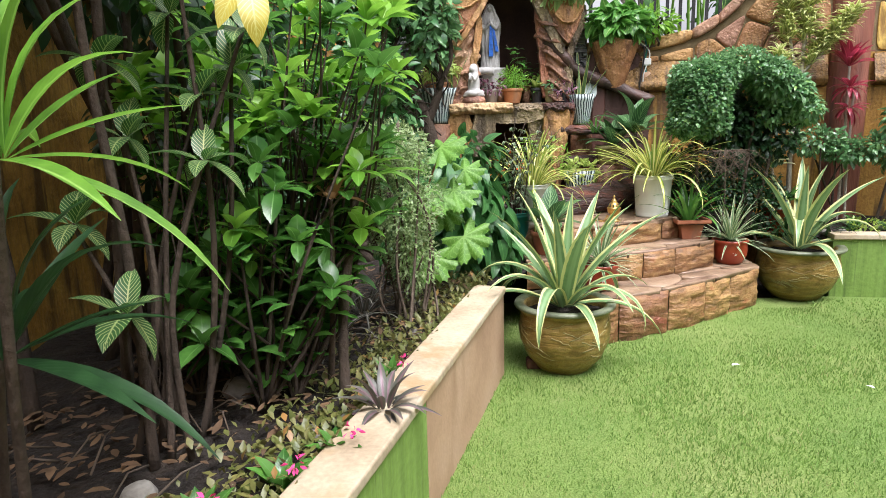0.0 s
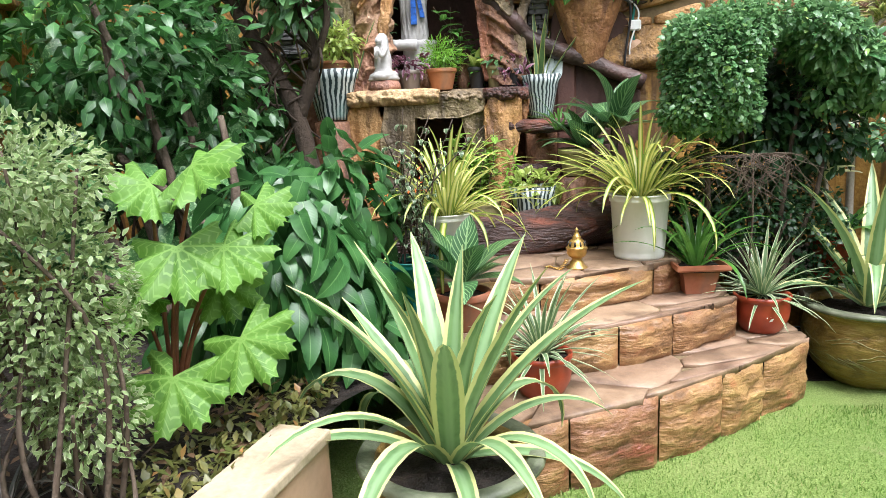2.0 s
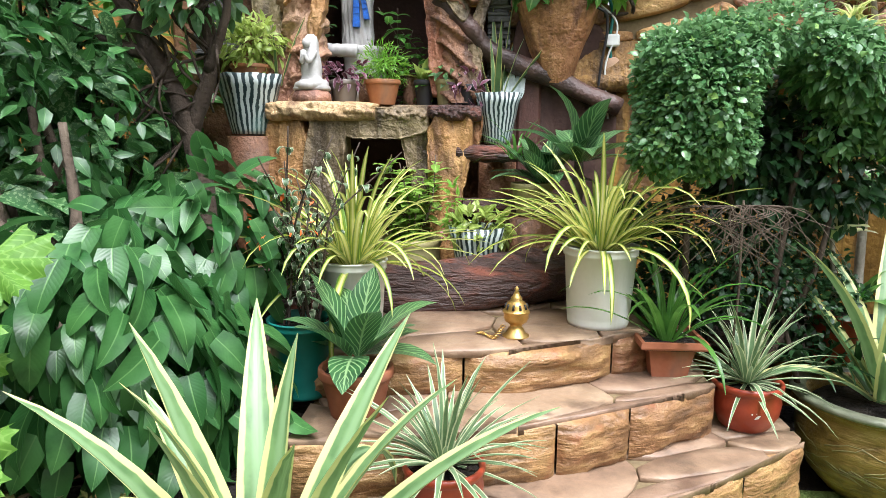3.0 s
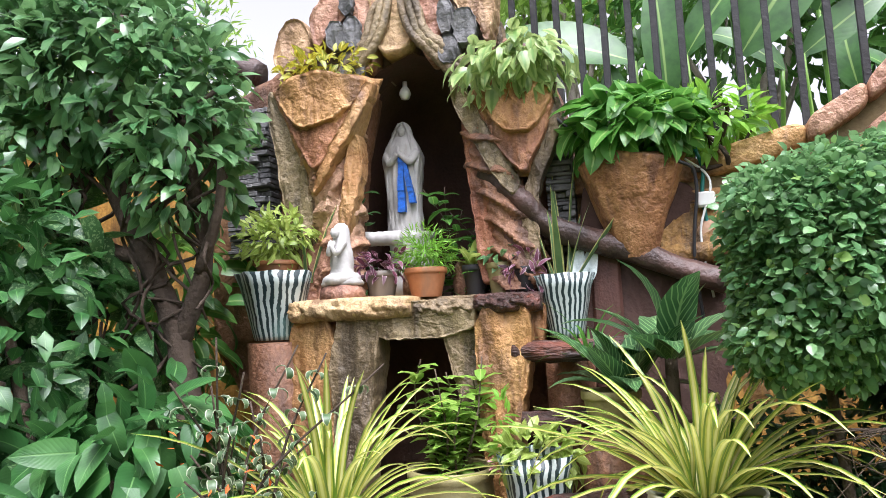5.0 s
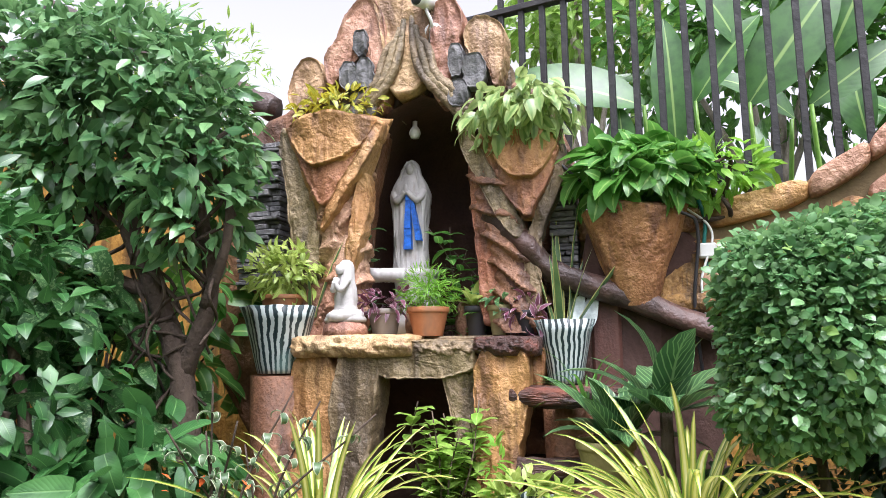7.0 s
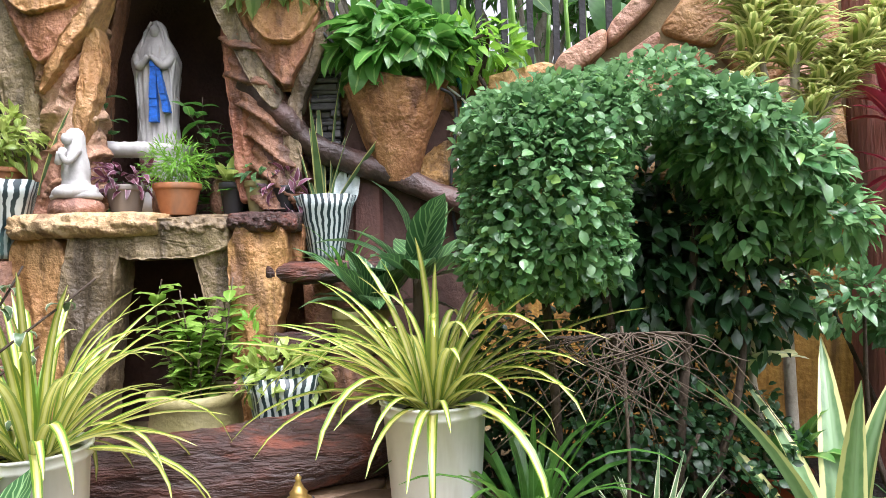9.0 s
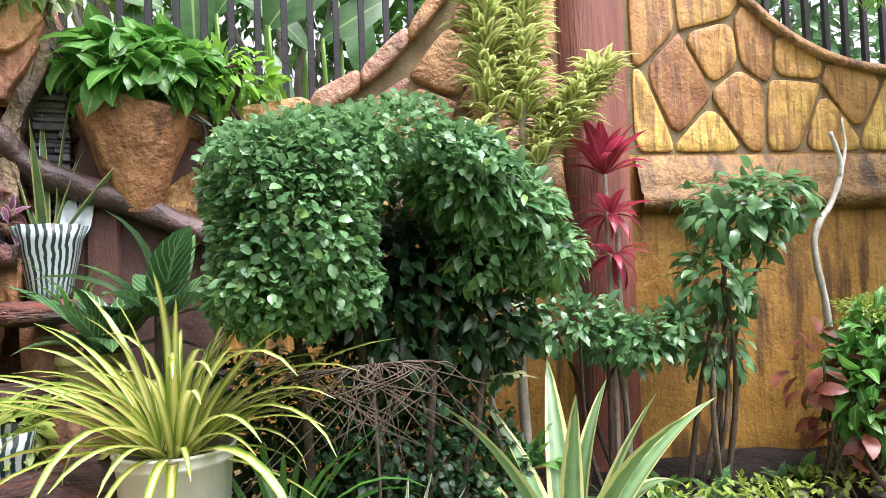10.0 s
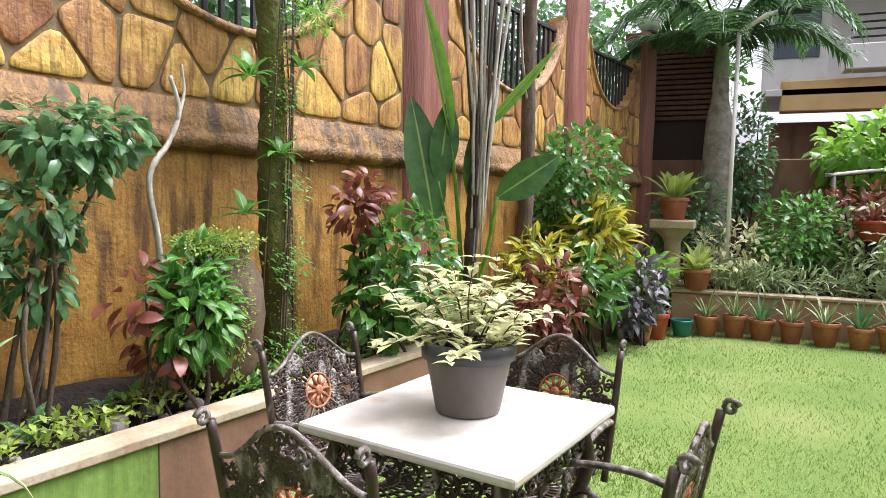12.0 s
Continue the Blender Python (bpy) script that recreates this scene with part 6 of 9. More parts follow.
# altar pots
tp = pot("terracotta_pot", (0.55, 5.98, 1.512), 0.092, 0.125, M_TERRA, "feathery green plant in a terracotta pot on the altar", "flower")
part("leaves", foliage(Acc(), 900, [(0, 0, 0.2, 0.13, 0.1, 0.1)], [blade(0.035, 0.006, "lance", 30, 2, 0.2)], (0.8, 1.3), 0.9), L_BRIGHT, tp)
vp = pot("violet_pot", (0.36, 5.95, 1.512), 0.075, 0.12, M_GREYPOT, "purple-leaved plant in a mossy grey pot on the altar", "flower")
part("leaves", foliage(Acc(), 90, [(0, 0, 0.15, 0.12, 0.09, 0.06)], [blade(0.07, 0.022, "lance", 60, 3, 0.3)], (0.7, 1.1)), L_PURPLE, vp)
bp_ = pot("black_pot", (0.765, 6.0, 1.512), 0.056, 0.125, M_BLACKPOT, "heart-leaved plant in a small black pot", "flower")
part("leaves", rosette(11, [blade(0.13, 0.07, "heart", 45, 5, 0.2)], Acc(), (20, 80), (0.7, 1.1), (0, 0, 0.13), 0.03, 20), L_LIME, bp_)
op = pot("olive_pot", (0.88, 5.97, 1.512), 0.064, 0.125, M_OLIVEPOT, "small mixed plant in an olive plastic pot", "flower")
part("leaves", foliage(Acc(), 60, [(0, 0, 0.16, 0.08, 0.07, 0.06)], [blade(0.06, 0.028, "lance", 50, 3, 0.3)], (0.7, 1.1)), L_SPOTTED, op)
up_ = pot("purple_pot", (0.985, 5.93, 1.512), 0.045, 0.1, M_BLACKPOT, "trailing purple plant in a small dark pot", "flower")
part("leaves", foliage(Acc(), 60, [(0.01, -0.03, 0.08, 0.08, 0.08, 0.09)], [blade(0.06, 0.02, "lance", 60, 3, 0.3)], (0.7, 1.1)), L_PURPLE, up_)
for x, z, w in ((0.46, 1.58, 0.05), (0.69, 1.58, 0.045)):
    b = Acc()
    lathe(b, [(0, 0), (w, 0), (w * 1.1, 0.05), (w, 0.12), (w * 0.6, 0.15), (0, 0.155)], 14, (x, 6.1, 1.512), 0.2)
    solid("rock", b, M_PINK, "reddish brown stone on the altar", "stone", "altar stones")
# plants inside the niche
for x, zt, n, m in ((0.2, 2.12, 60, L_SPOTTED), (0.64, 2.1, 90, L_POTHOS), (0.76, 1.92, 80, L_GLOSS)):
    nv = thing("niche_vine", "leafy vine growing inside the dark niche", "plant", "niche vines", at=(x, 6.15, 1.5))
    s, lf = Acc(), Acc()
    for i in range(5):
        sprout(s, lf, (rng.normal() * 0.04, rng.normal() * 0.03, 0.0), (rng.normal() * 0.09 + (0.04 if x > 0.5 else 0), -0.03, (zt - 1.5) * rng.uniform(0.6, 1.1)), [blade(0.085, 0.045, "heart", 50, 4, 0.2)], n // 5, 0.003, (0.7, 1.1), 0.05, 0.04)
    part("stem", s, M_BARK, nv)
    part("leaves", lf, m, nv)

# striped vase plants
vp2 = pot("vase_pot", (-0.09, 5.86, 1.6), 0.1, 0.1, M_TERRA, "lime croton in a brown pot set in the striped vase", "flower")
part("leaves", foliage(Acc(), 420, [(0.0, 0, 0.2, 0.17, 0.14, 0.12)], [blade(0.07, 0.026, "lance", 45, 3, 0.25), blade(0.06, 0.022, "lance", 60, 3, 0.25)], (0.7, 1.1), 0.7), L_LIME, vp2)
leaf_parts(vp2, rosette(3, T_SANSE, None, (70, 85), (0.7, 0.9), (0.12, 0.05, 0.0), 0.02, 4), L_SANSE, "sansevieria_leaf")
sv = thing("sansevieria", "tall yellow-edged snake plant in the striped vase", "plant", at=(1.13, 5.93, 1.5))
leaf_parts(sv, rosette(9, T_SANSE, None, (58, 88), (0.9, 1.4), (0, 0, 0), 0.03, 10), L_SANSE)
part("grassy_leaves", rosette(22, [blade(0.25, 0.018, "strap", 70, 6, 0.3)], Acc(), (10, 80), (0.7, 1.1), (0.1, -0.15, -0.25), 0.03, 20), L_GLOSS, sv)

# big-leaved calathea clump and clay pot on the right of the altar
cg = pot("clay_pot", (1.3, 5.6, 1.0), 0.1, 0.15, M_OLIVEPOT, "large glossy-leaved plant in a weathered clay pot", "flower")
sup = Acc()
lathe(sup, [(0, 0), (0.12, 0), (0.11, 0.2), (0.13, 0.38), (0, 0.385)], 14, (1.3, 5.6, 0.612), 0.15)
solid("plinth", sup, M_BROWN, "dark stone under the clay pot", "plinth")
leaf_parts(cg, rosette(15, [blade(0.3, 0.12, "lance", 60, 7, 0.2, 10), blade(0.34, 0.11, "lance", 35, 7, 0.25)], None, (10, 75), (0.8, 1.1), (0.05, 0, 0.15), 0.03, 20), L_CALATHEA)
cg2 = thing("glossy_clump", "clump of large dark glossy leaves beside the topiary", "plant", at=(1.5, 5.55, 1.2))
leaf_parts(cg2, rosette(14, [blade(0.36, 0.13, "lance", 70, 7, 0.2, 10), blade(0.32, 0.12, "lance", 40, 7, 0.25)], None, (5, 75), (0.8, 1.1), (0, 0, 0.05), 0.03, 20), L_CALATHEA)
part("stem", tube(Acc(), [(0, 0, -0.6), (0, 0, 0.06)], 0.03, 0.02, 8), M_BARK, cg2)

# planters of the grotto
for at, n, m, tp_, dn, el, lb in (((0.12, 5.95, 2.52), 420, L_CROTON, [blade(0.06, 0.024, "lance", 50, 3, 0.25)], 0.2, (0, 0, 0.05, 0.23, 0.15, 0.08), "short yellow-green croton in the shell planter"),
                              ((0.98, 5.9, 2.42), 330, L_DROOP, [blade(0.11, 0.052, "lance", 40, 4, 0.25), blade(0.095, 0.05, "heart", 55, 4, 0.2)], 1.3, (0, 0, 0.03, 0.25, 0.17, 0.13), "variegated drooping leaves in the shell planter"),
                              ((1.45, 5.94, 2.07), 300, L_POTHOS, [blade(0.13, 0.085, "heart", 50, 4, 0.2), blade(0.1, 0.06, "heart", 60, 4, 0.2)], 0.5, (0.0, 0, 0.09, 0.25, 0.17, 0.13), "lush pothos leaves in the large shell planter")):
    p = thing("planter_plant", lb, "plant", "plants in wall planters", at)
    pp_, dd_ = cloud(min(n, 300), [el], 0.6)
    leaf_parts(p, [(tp_[i % len(tp_)], pp_[i], dd_[i] + rng.normal(size=3) * 0.6 + np.array((0, 0, -dn)), dd_[i] * 0.4 + np.array((0, 0, 0.6)) + rng.normal(size=3) * 0.35, rng.uniform(0.7, 1.15)) for i in range(len(pp_))], m)
fern = shrub("feathery_plant", [(1.72, 6.0, 2.15, 0.22, 0.15, 0.12)], 300, [blade(0.09, 0.03, "lance", 40, 3, 0.2)], L_BRIGHT, "bright green leafy plant on the wall", "plant", (1.72, 6.05, 1.98))
gt = thing("bromeliad", "small red bromeliad among the wall plants", "plant", at=(1.42, 6.15, 2.18))
part("leaves", rosette(16, [blade(0.12, 0.025, "lance", 40, 4, 0.3)], Acc(), (10, 80), (0.8, 1.1)), L_CORDY, gt)

# ---- left bed ----
philo = shrub("heart_leaf_bush", [(0.02, 4.2, 0.78, 0.36, 0.3, 0.4), (0.22, 4.35, 0.62, 0.24, 0.24, 0.34), (-0.22, 4.15, 0.6, 0.2, 0.24, 0.26)], 760, T_HEART, L_PHILO, "dense bush of hanging dark green heart-shaped leaves", "bush", (0.05, 4.25, 0.42), down=1.5, rnd=0.4, flat=0.25, shell=0.4, size=(0.62, 0.98))
shrub("heart_leaf_bush", [(0.12, 4.75, 1.0, 0.3, 0.22, 0.3), (-0.15, 4.8, 0.9, 0.25, 0.2, 0.25)], 420, T_HEART, L_PHILO, "tall bush of pointed green leaves beside the grotto", "bush", (0.1, 4.8, 0.42), down=1.2, rnd=0.4, flat=0.3, shell=0.4, size=(0.6, 0.95))


def lobed(R, lobes=7):
    v, uv = [(0, 0, 0.012)], [(0.5, 0)]
    n = lobes * 12
    for i in range(n):
        a0 = -2.55 + 5.1 * i / (n - 1)
        u = a0 * lobes / 5.1
        lobe = 0.66 + 0.34 * abs(math.cos(math.pi * u)) ** 0.9
        ser = 1 + 0.06 * (1 if i % 3 == 0 else -0.5)
        r = R * lobe * ser * (1.0 if abs(a0) < 1.8 else 0.82)
        v.append((r * math.sin(a0), r * math.cos(a0), -0.25 * r * r / R + 0.02 * math.cos(2 * math.pi * u)))
        uv.append((0.5 + 0.5 * abs(math.sin(math.pi * u)) * 0.9, 0.99))
    return np.array(v), [(0, i + 2, i + 1) for i in range(n - 1)], np.array(uv)


tet = thing("lobed_leaf_plant", "rice-paper plant with very large bright lobed leaves", "plant", at=(-0.22, 3.72, 0.42))
for p, R, f in (((-0.02, 3.6, 1.25), 0.16, (0.6, -0.3, 0.1)), ((-0.08, 3.57, 1.03), 0.19, (0.3, -0.6, -0.5)), ((0.04, 3.6, 1.02), 0.16, (0.7, -0.4, -0.3)), ((0.09, 3.53, 0.78), 0.165, (0.5, -0.5, -0.5)), ((-0.1, 3.5, 0.68), 0.18, (-0.1, -0.6, -0.6)), ((-0.16, 3.62, 1.2), 0.14, (-0.5, -0.5, 0.1)), ((-0.2, 3.56, 0.9), 0.13, (-0.7, -0.4, -0.4)), ((0.1, 3.72, 1.12), 0.13, (0.8, 0.0, 0.1)), ((-0.02, 3.7, 0.9), 0.14, (0.3, -0.4, -0.6))):
    q = np.array(p) - np.array((-0.22, 3.72, 0.42))
    a = Acc()
    put(a, lobed(R * 0.92), q, f, (0.12 + 0.3 * rng.normal(), -0.6, 0.8))
    part("leaf", a, L_TETRA, tet)
    part("leaf_stalk", tube(Acc(), curve_pts([(0, 0, 0.02 + 0.1 * rng.random()), (q[0] * 0.4, q[1] * 0.4, q[2] * 0.6), q], 6), 0.008, 0.005, 7), M_STALK, tet, "reddish leaf stalk")

shrub("aralia", [(-0.27, 3.2, 1.27, 0.21, 0.22, 0.13), (-0.22, 3.2, 1.0, 0.19, 0.18, 0.3), (-0.17, 3.2, 0.75, 0.13, 0.14, 0.2)], 6500, [blade(0.026, 0.013, "oval", 35, 2, 0.25), blade(0.022, 0.012, "oval", 60, 2, 0.2)], L_ARALIA, "pale variegated aralia with tiny leaves and upright stems", "shrub", (-0.22, 3.2, 0.42), M_BARK, 16, 0.008, (0.7, 1.15), 0.6, 0.1)


def whorled(name, tips, bases, tpls, mat, young, label, cat, at, bark=M_BARKDARK, size=(0.7, 1.1), per=8, r=0.008, low=0.25):
    """A shrub of many bowed stems, each ending in a whorl of leaves with a few more down the stem."""
    t = thing(name, label, cat, "", at)
    o = np.array(at)
    old, fresh = Acc(), Acc()
    for i, tip in enumerate(tips):
        b = np.array(bases[i % len(bases)]) - o
        e = np.array(tip) - o
        mid = (b + e) / 2 + rng.normal(size=3) * 0.06
        pts = curve_pts([b, mid, e], 5)
        part("stem", tube(Acc(), pts, r, r * 0.4, 5, 0.15), bark, t)
        # bright leaf colour is likelier above 1.35 m: light from above, painted in
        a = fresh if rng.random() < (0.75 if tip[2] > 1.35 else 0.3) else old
        rosette(per, tpls, a, (-25, 55), size, e, 0.006, 24)
        for k in range(6):
            p = pts[int((low + (1 - low) * rng.random()) * (len(pts) - 1))]
            w = rng.uniform(0, 6.28)
            put(old, tpls[k % len(tpls)], p, (math.cos(w), math.sin(w), 0.25 + 0.3 * rng.normal()), (0, 0, 1), rng.uniform(*size))
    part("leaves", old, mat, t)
    part("young_leaves", fresh, young, t, "brighter green leaves, standing in for light on the upper shrub")
    return t


T_MID = [blade(0.12, 0.066, "lance", 40, 4, 0.25, 10), blade(0.105, 0.06, "lance", 65, 4, 0.2, 10), blade(0.13, 0.062, "oval", 30, 4, 0.25)]
bed_stems = [(-0.62 + 0.1 * math.sin(i * 2.1), 2.15 + 0.09 * i, 0.42) for i in range(9)]
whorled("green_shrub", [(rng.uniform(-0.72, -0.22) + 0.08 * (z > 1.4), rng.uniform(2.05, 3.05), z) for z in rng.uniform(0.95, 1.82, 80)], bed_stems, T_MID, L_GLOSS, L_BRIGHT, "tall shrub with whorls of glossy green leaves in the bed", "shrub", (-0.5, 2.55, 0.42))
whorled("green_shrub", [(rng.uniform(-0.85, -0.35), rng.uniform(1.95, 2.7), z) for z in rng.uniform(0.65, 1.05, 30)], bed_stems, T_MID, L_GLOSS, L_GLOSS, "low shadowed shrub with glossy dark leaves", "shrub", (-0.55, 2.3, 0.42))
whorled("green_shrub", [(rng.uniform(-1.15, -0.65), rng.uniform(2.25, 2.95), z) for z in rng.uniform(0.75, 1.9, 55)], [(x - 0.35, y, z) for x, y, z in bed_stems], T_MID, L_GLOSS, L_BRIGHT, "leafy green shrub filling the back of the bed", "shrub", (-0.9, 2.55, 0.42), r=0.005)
# veined shrub: whorls of broad leaves with cream ribs
T_VEIN = [blade(0.17, 0.08, "lance", 45, 6, 0.2, 5), blade(0.16, 0.075, "lance", 75, 6, 0.2, 10)]
vs = thing("veined_shrub", "shrub with dark leaves and bold cream veins", "shrub", at=(-0.85, 1.9, 0.42))
vo = np.array((-0.85, 1.9, 0.42))
for i, e in enumerate(((-0.7, 2.02, 1.5), (-0.66, 1.9, 1.31), (-0.55, 2.02, 1.68), (-0.83, 1.7, 0.92), (-0.8, 2.1, 1.74), (-0.62, 2.1, 1.58), (-0.98, 2.0, 1.6), (-0.9, 1.95, 1.38), (-0.72, 2.0, 1.85), (-1.0, 1.8, 1.15))):
    q = np.array(e) - vo
    b = np.array((0.1 * math.sin(i * 1.7), 0.1 * math.cos(i * 2.3), -0.02))
    part("stem", tube(Acc(), curve_pts([b, (b + q) / 2 + rng.normal(size=3) * 0.05, q], 6), 0.012, 0.006, 7, 0.2), M_BARKDARK, vs)
    leaf_parts(vs, rosette(7, T_VEIN, None, (-40, 55), (0.65, 1.05), q, 0.01, 24), L_SANCH)
leaf_parts(vs, [(T_VEIN[1], np.array((-0.5, 1.95, 1.78)) - vo, (0.2, -0.5, -0.9), (0.3, -0.9, 0.3), 1.15), (T_VEIN[0], np.array((-0.52, 1.97, 1.8)) - vo, (-0.3, -0.5, -0.6), (0, -0.9, 0.4), 1.0)], leafy("fading_leaf", (0.55, 0.42, 0.04), (0.66, 0.55, 0.1), veins=(0.62, 0.6, 0.2), glow=0.3, vein_count=11), "fading_leaf")
by = thing("bronze_seedling", "young shrub with a whorl of bronze new leaves", "plant", at=(-0.4, 2.34, 0.42))
part("stem", tube(Acc(), curve_pts([(-0.03, 0.02, -0.02), (0.0, 0.01, 0.35), (0.02, -0.01, 0.72)], 6), 0.014, 0.006, 7), M_BARK, by)
leaf_parts(by, rosette(7, T_BIG, None, (5, 60), (0.6, 0.9), (0.02, -0.01, 0.72), 0.008, 15), leafy("bronze_leaf", (0.3, 0.14, 0.06), (0.42, 0.22, 0.1), glow=0.3, rough=0.35))
for i, (x, y, r, lx) in enumerate(((-1.12, 2.2, 0.022, 0.05), (-0.84, 1.78, 0.016, -0.06), (-1.25, 2.6, 0.022, 0.08), (-1.4, 2.1, 0.026, -0.12))):
    solid("slender_trunk", tube(Acc(), curve_pts([(x, y, 0.4), (x + lx * 0.3, y + 0.03, 1.0), (x + lx, y, 1.7), (x + lx * 1.2, y + 0.05, 2.5)], 7), r, r * 0.6, 9, 0.25), M_BARKDARK, "thin dark trunk rising from the shaded bed", "trunk", "thin trunks in the bed")
# last crown part hangs out of view, added to keep light off the bed
shrub("tall_tree", [(-1.35, 2.6, 2.3, 0.5, 0.8, 0.5), (-1.3, 3.8, 2.1, 0.5, 0.6, 0.5), (-1.2, 3.4, 1.4, 0.4, 0.6, 0.4), (-1.15, 1.5, 2.5, 0.6, 0.8, 0.4)], 3300, T_BIG, L_DARK, "tall tree with dark leaves, crown extended unseen to shade the bed", "tree", (-1.3, 3.0, 0.42), M_BARKDARK, 12, 0.025, (0.6, 0.95), 0.7, 0.4, spread=0.25)
shrub("dark_tree", [(-0.85, 4.7, 1.75, 0.45, 0.4, 0.45), (-0.5, 4.9, 1.45, 0.3, 0.3, 0.5), (-1.2, 4.4, 1.2, 0.4, 0.4, 0.5)], 1900, T_FIC, L_PHILO, "dark-leaved tree with crooked branches", "tree", (-0.55, 4.75, 0.42), M_BARK, 9, 0.035, (0.8, 1.3), 0.6, 0.4)
bn = Acc()
branchy(bn, None, [([(-0.3, 4.55, 0.42), (-0.34, 4.6, 0.75), (-0.5, 4.62, 1.0), (-0.8, 4.65, 1.25)], 0.035, 0.02), ([(-0.34, 4.6, 0.75), (-0.3, 4.65, 1.05), (-0.35, 4.7, 1.4)], 0.026, 0.015)], 1)
solid("bare_branch", bn, M_BARK, "crooked grey-brown forked branch in the bed", "branch")
for at, lb, sz in (((-0.74, 1.15, 1.36), "tall strap-leaved lily with arching bright green leaves", (0.6, 0.95)), ((-0.86, 1.25, 0.96), "lower strap-leaved lily, shade put into its dark leaf colour", (0.7, 1.0))):
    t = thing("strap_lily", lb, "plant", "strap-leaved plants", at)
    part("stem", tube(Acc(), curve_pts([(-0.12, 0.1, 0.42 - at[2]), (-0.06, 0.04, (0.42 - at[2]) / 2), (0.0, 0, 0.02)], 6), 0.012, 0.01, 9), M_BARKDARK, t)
    # bright leaf for the upper lily, dark copy for the shaded lower one
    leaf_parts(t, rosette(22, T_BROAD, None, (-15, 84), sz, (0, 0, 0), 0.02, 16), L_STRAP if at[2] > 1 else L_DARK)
dr_ = thing("dracaena", "broad-leaved green dracaena on a thin trunk", "plant", at=(-0.33, 2.46, 1.16))
part("trunk", tube(Acc(), curve_pts([(-0.02, -0.25, -0.74), (-0.03, -0.12, -0.4), (0.01, -0.03, -0.1), (0, 0, 0.02)], 6), 0.02, 0.014, 9, 0.2), M_BARKDARK, dr_)
leaf_parts(dr_, rosette(13, [blade(0.3, 0.075, "lance", 60, 7, 0.3), blade(0.28, 0.07, "lance", 90, 7, 0.25)], None, (10, 75), (0.8, 1.05), (0, 0, 0), 0.015, 15), L_STRAP)

# large ficus by the grotto
fic = thing("ficus_tree", "trained ficus tree with twisted stems and dense leafy crown", "tree", at=(-0.12, 5.25, 0.42))
tk = Acc()
for c, ra, rb in (([(0, 0, -0.02), (0.02, 0.02, 0.5), (-0.04, 0.03, 0.95), (-0.18, 0.05, 1.25), (-0.35, 0.05, 1.6), (-0.3, 0.05, 1.95)], 0.06, 0.025), ([(-0.04, 0.03, 0.95), (0.06, 0.04, 1.25), (0.0, 0.05, 1.55), (-0.1, 0.08, 1.9)], 0.035, 0.02), ([(0.05, 0.02, 1.2), (0.15, 0.0, 1.45), (0.12, 0.02, 1.75)], 0.022, 0.012), ([(-0.18, 0.05, 1.25), (-0.5, 0.02, 1.4), (-0.62, 0.0, 1.75), (-0.55, 0, 2.0)], 0.03, 0.018), ([(-0.3, 0.05, 1.5), (-0.2, 0.0, 1.75), (-0.32, 0, 2.05)], 0.02, 0.012), ([(-0.62, 0.0, 1.75), (-0.8, 0, 2.1), (-1.0, 0, 2.35)], 0.02, 0.012)):
    tube(tk, curve_pts(c, 7), ra, rb, 9, 0.25)
part("trunk", tk, M_BARKDARK, fic)
hs = Acc()
for i in range(16):
    x0 = rng.uniform(-0.7, 0.12)
    z0 = rng.uniform(1.5, 1.9)
    pts = [(x0 + 0.07 * math.sin(3.0 * q + i) + rng.normal() * 0.02, 0.0 + 0.06 * math.cos(3.0 * q + i), z0 - q * rng.uniform(0.1, 0.16)) for q in range(7)]
    tube(hs, curve_pts(pts, 4), 0.009, 0.005, 6, 0.2)
part("twisted_stem", hs, M_BARKDARK, fic, "hanging twisted bare stems")
part("crown", foliage(Acc(), 3900, [(-0.35, 0.05, 2.0, 0.46, 0.34, 0.36), (-0.02, 0.05, 1.82, 0.22, 0.26, 0.28), (-0.85, 0, 2.2, 0.4, 0.34, 0.26), (-0.45, 0.05, 2.22, 0.3, 0.3, 0.2), (0.0, 0, 1.6, 0.2, 0.24, 0.22), (-0.55, 0, 1.75, 0.3, 0.25, 0.22)], T_FIC, (0.8, 1.3), 0.4, 0.5), L_FICUS, fic)
shrub("spotted_leaf_bush", [(-0.75, 4.75, 1.0, 0.42, 0.25, 0.35), (-0.45, 4.95, 0.85, 0.3, 0.2, 0.25), (-1.2, 4.9, 1.5, 0.3, 0.25, 0.3)], 260, T_HEART, L_SPOTTED, "shady bush of broad speckled leaves", "bush", (-0.7, 4.85, 0.42), down=0.7, size=(0.8, 1.25), shell=0.5)
shrub("spotted_leaf_bush", [(-1.5, 5.6, 1.9, 0.35, 0.5, 0.6), (-0.75, 6.0, 1.5, 0.35, 0.3, 0.55)], 420, T_HEART, L_POTHOS, "climbing pothos with broad leaves on the wall", "climber", (-1.4, 5.6, 0.42), down=0.7, size=(0.7, 1.1), shell=0.6)

shrub("spotted_leaf_bush", [(-0.66, 5.15, 1.68, 0.3, 0.18, 0.22), (-0.45, 5.35, 1.45, 0.24, 0.16, 0.22), (-0.75, 5.2, 1.25, 0.32, 0.2, 0.3), (-0.35, 5.4, 1.12, 0.24, 0.16, 0.25)], 420, T_HEART, L_SPOTTED, "dense dark bush of large speckled leaves behind the twisted tree", "bush", (-0.6, 5.3, 0.42), down=0.9, size=(0.7, 1.15), shell=0.5)

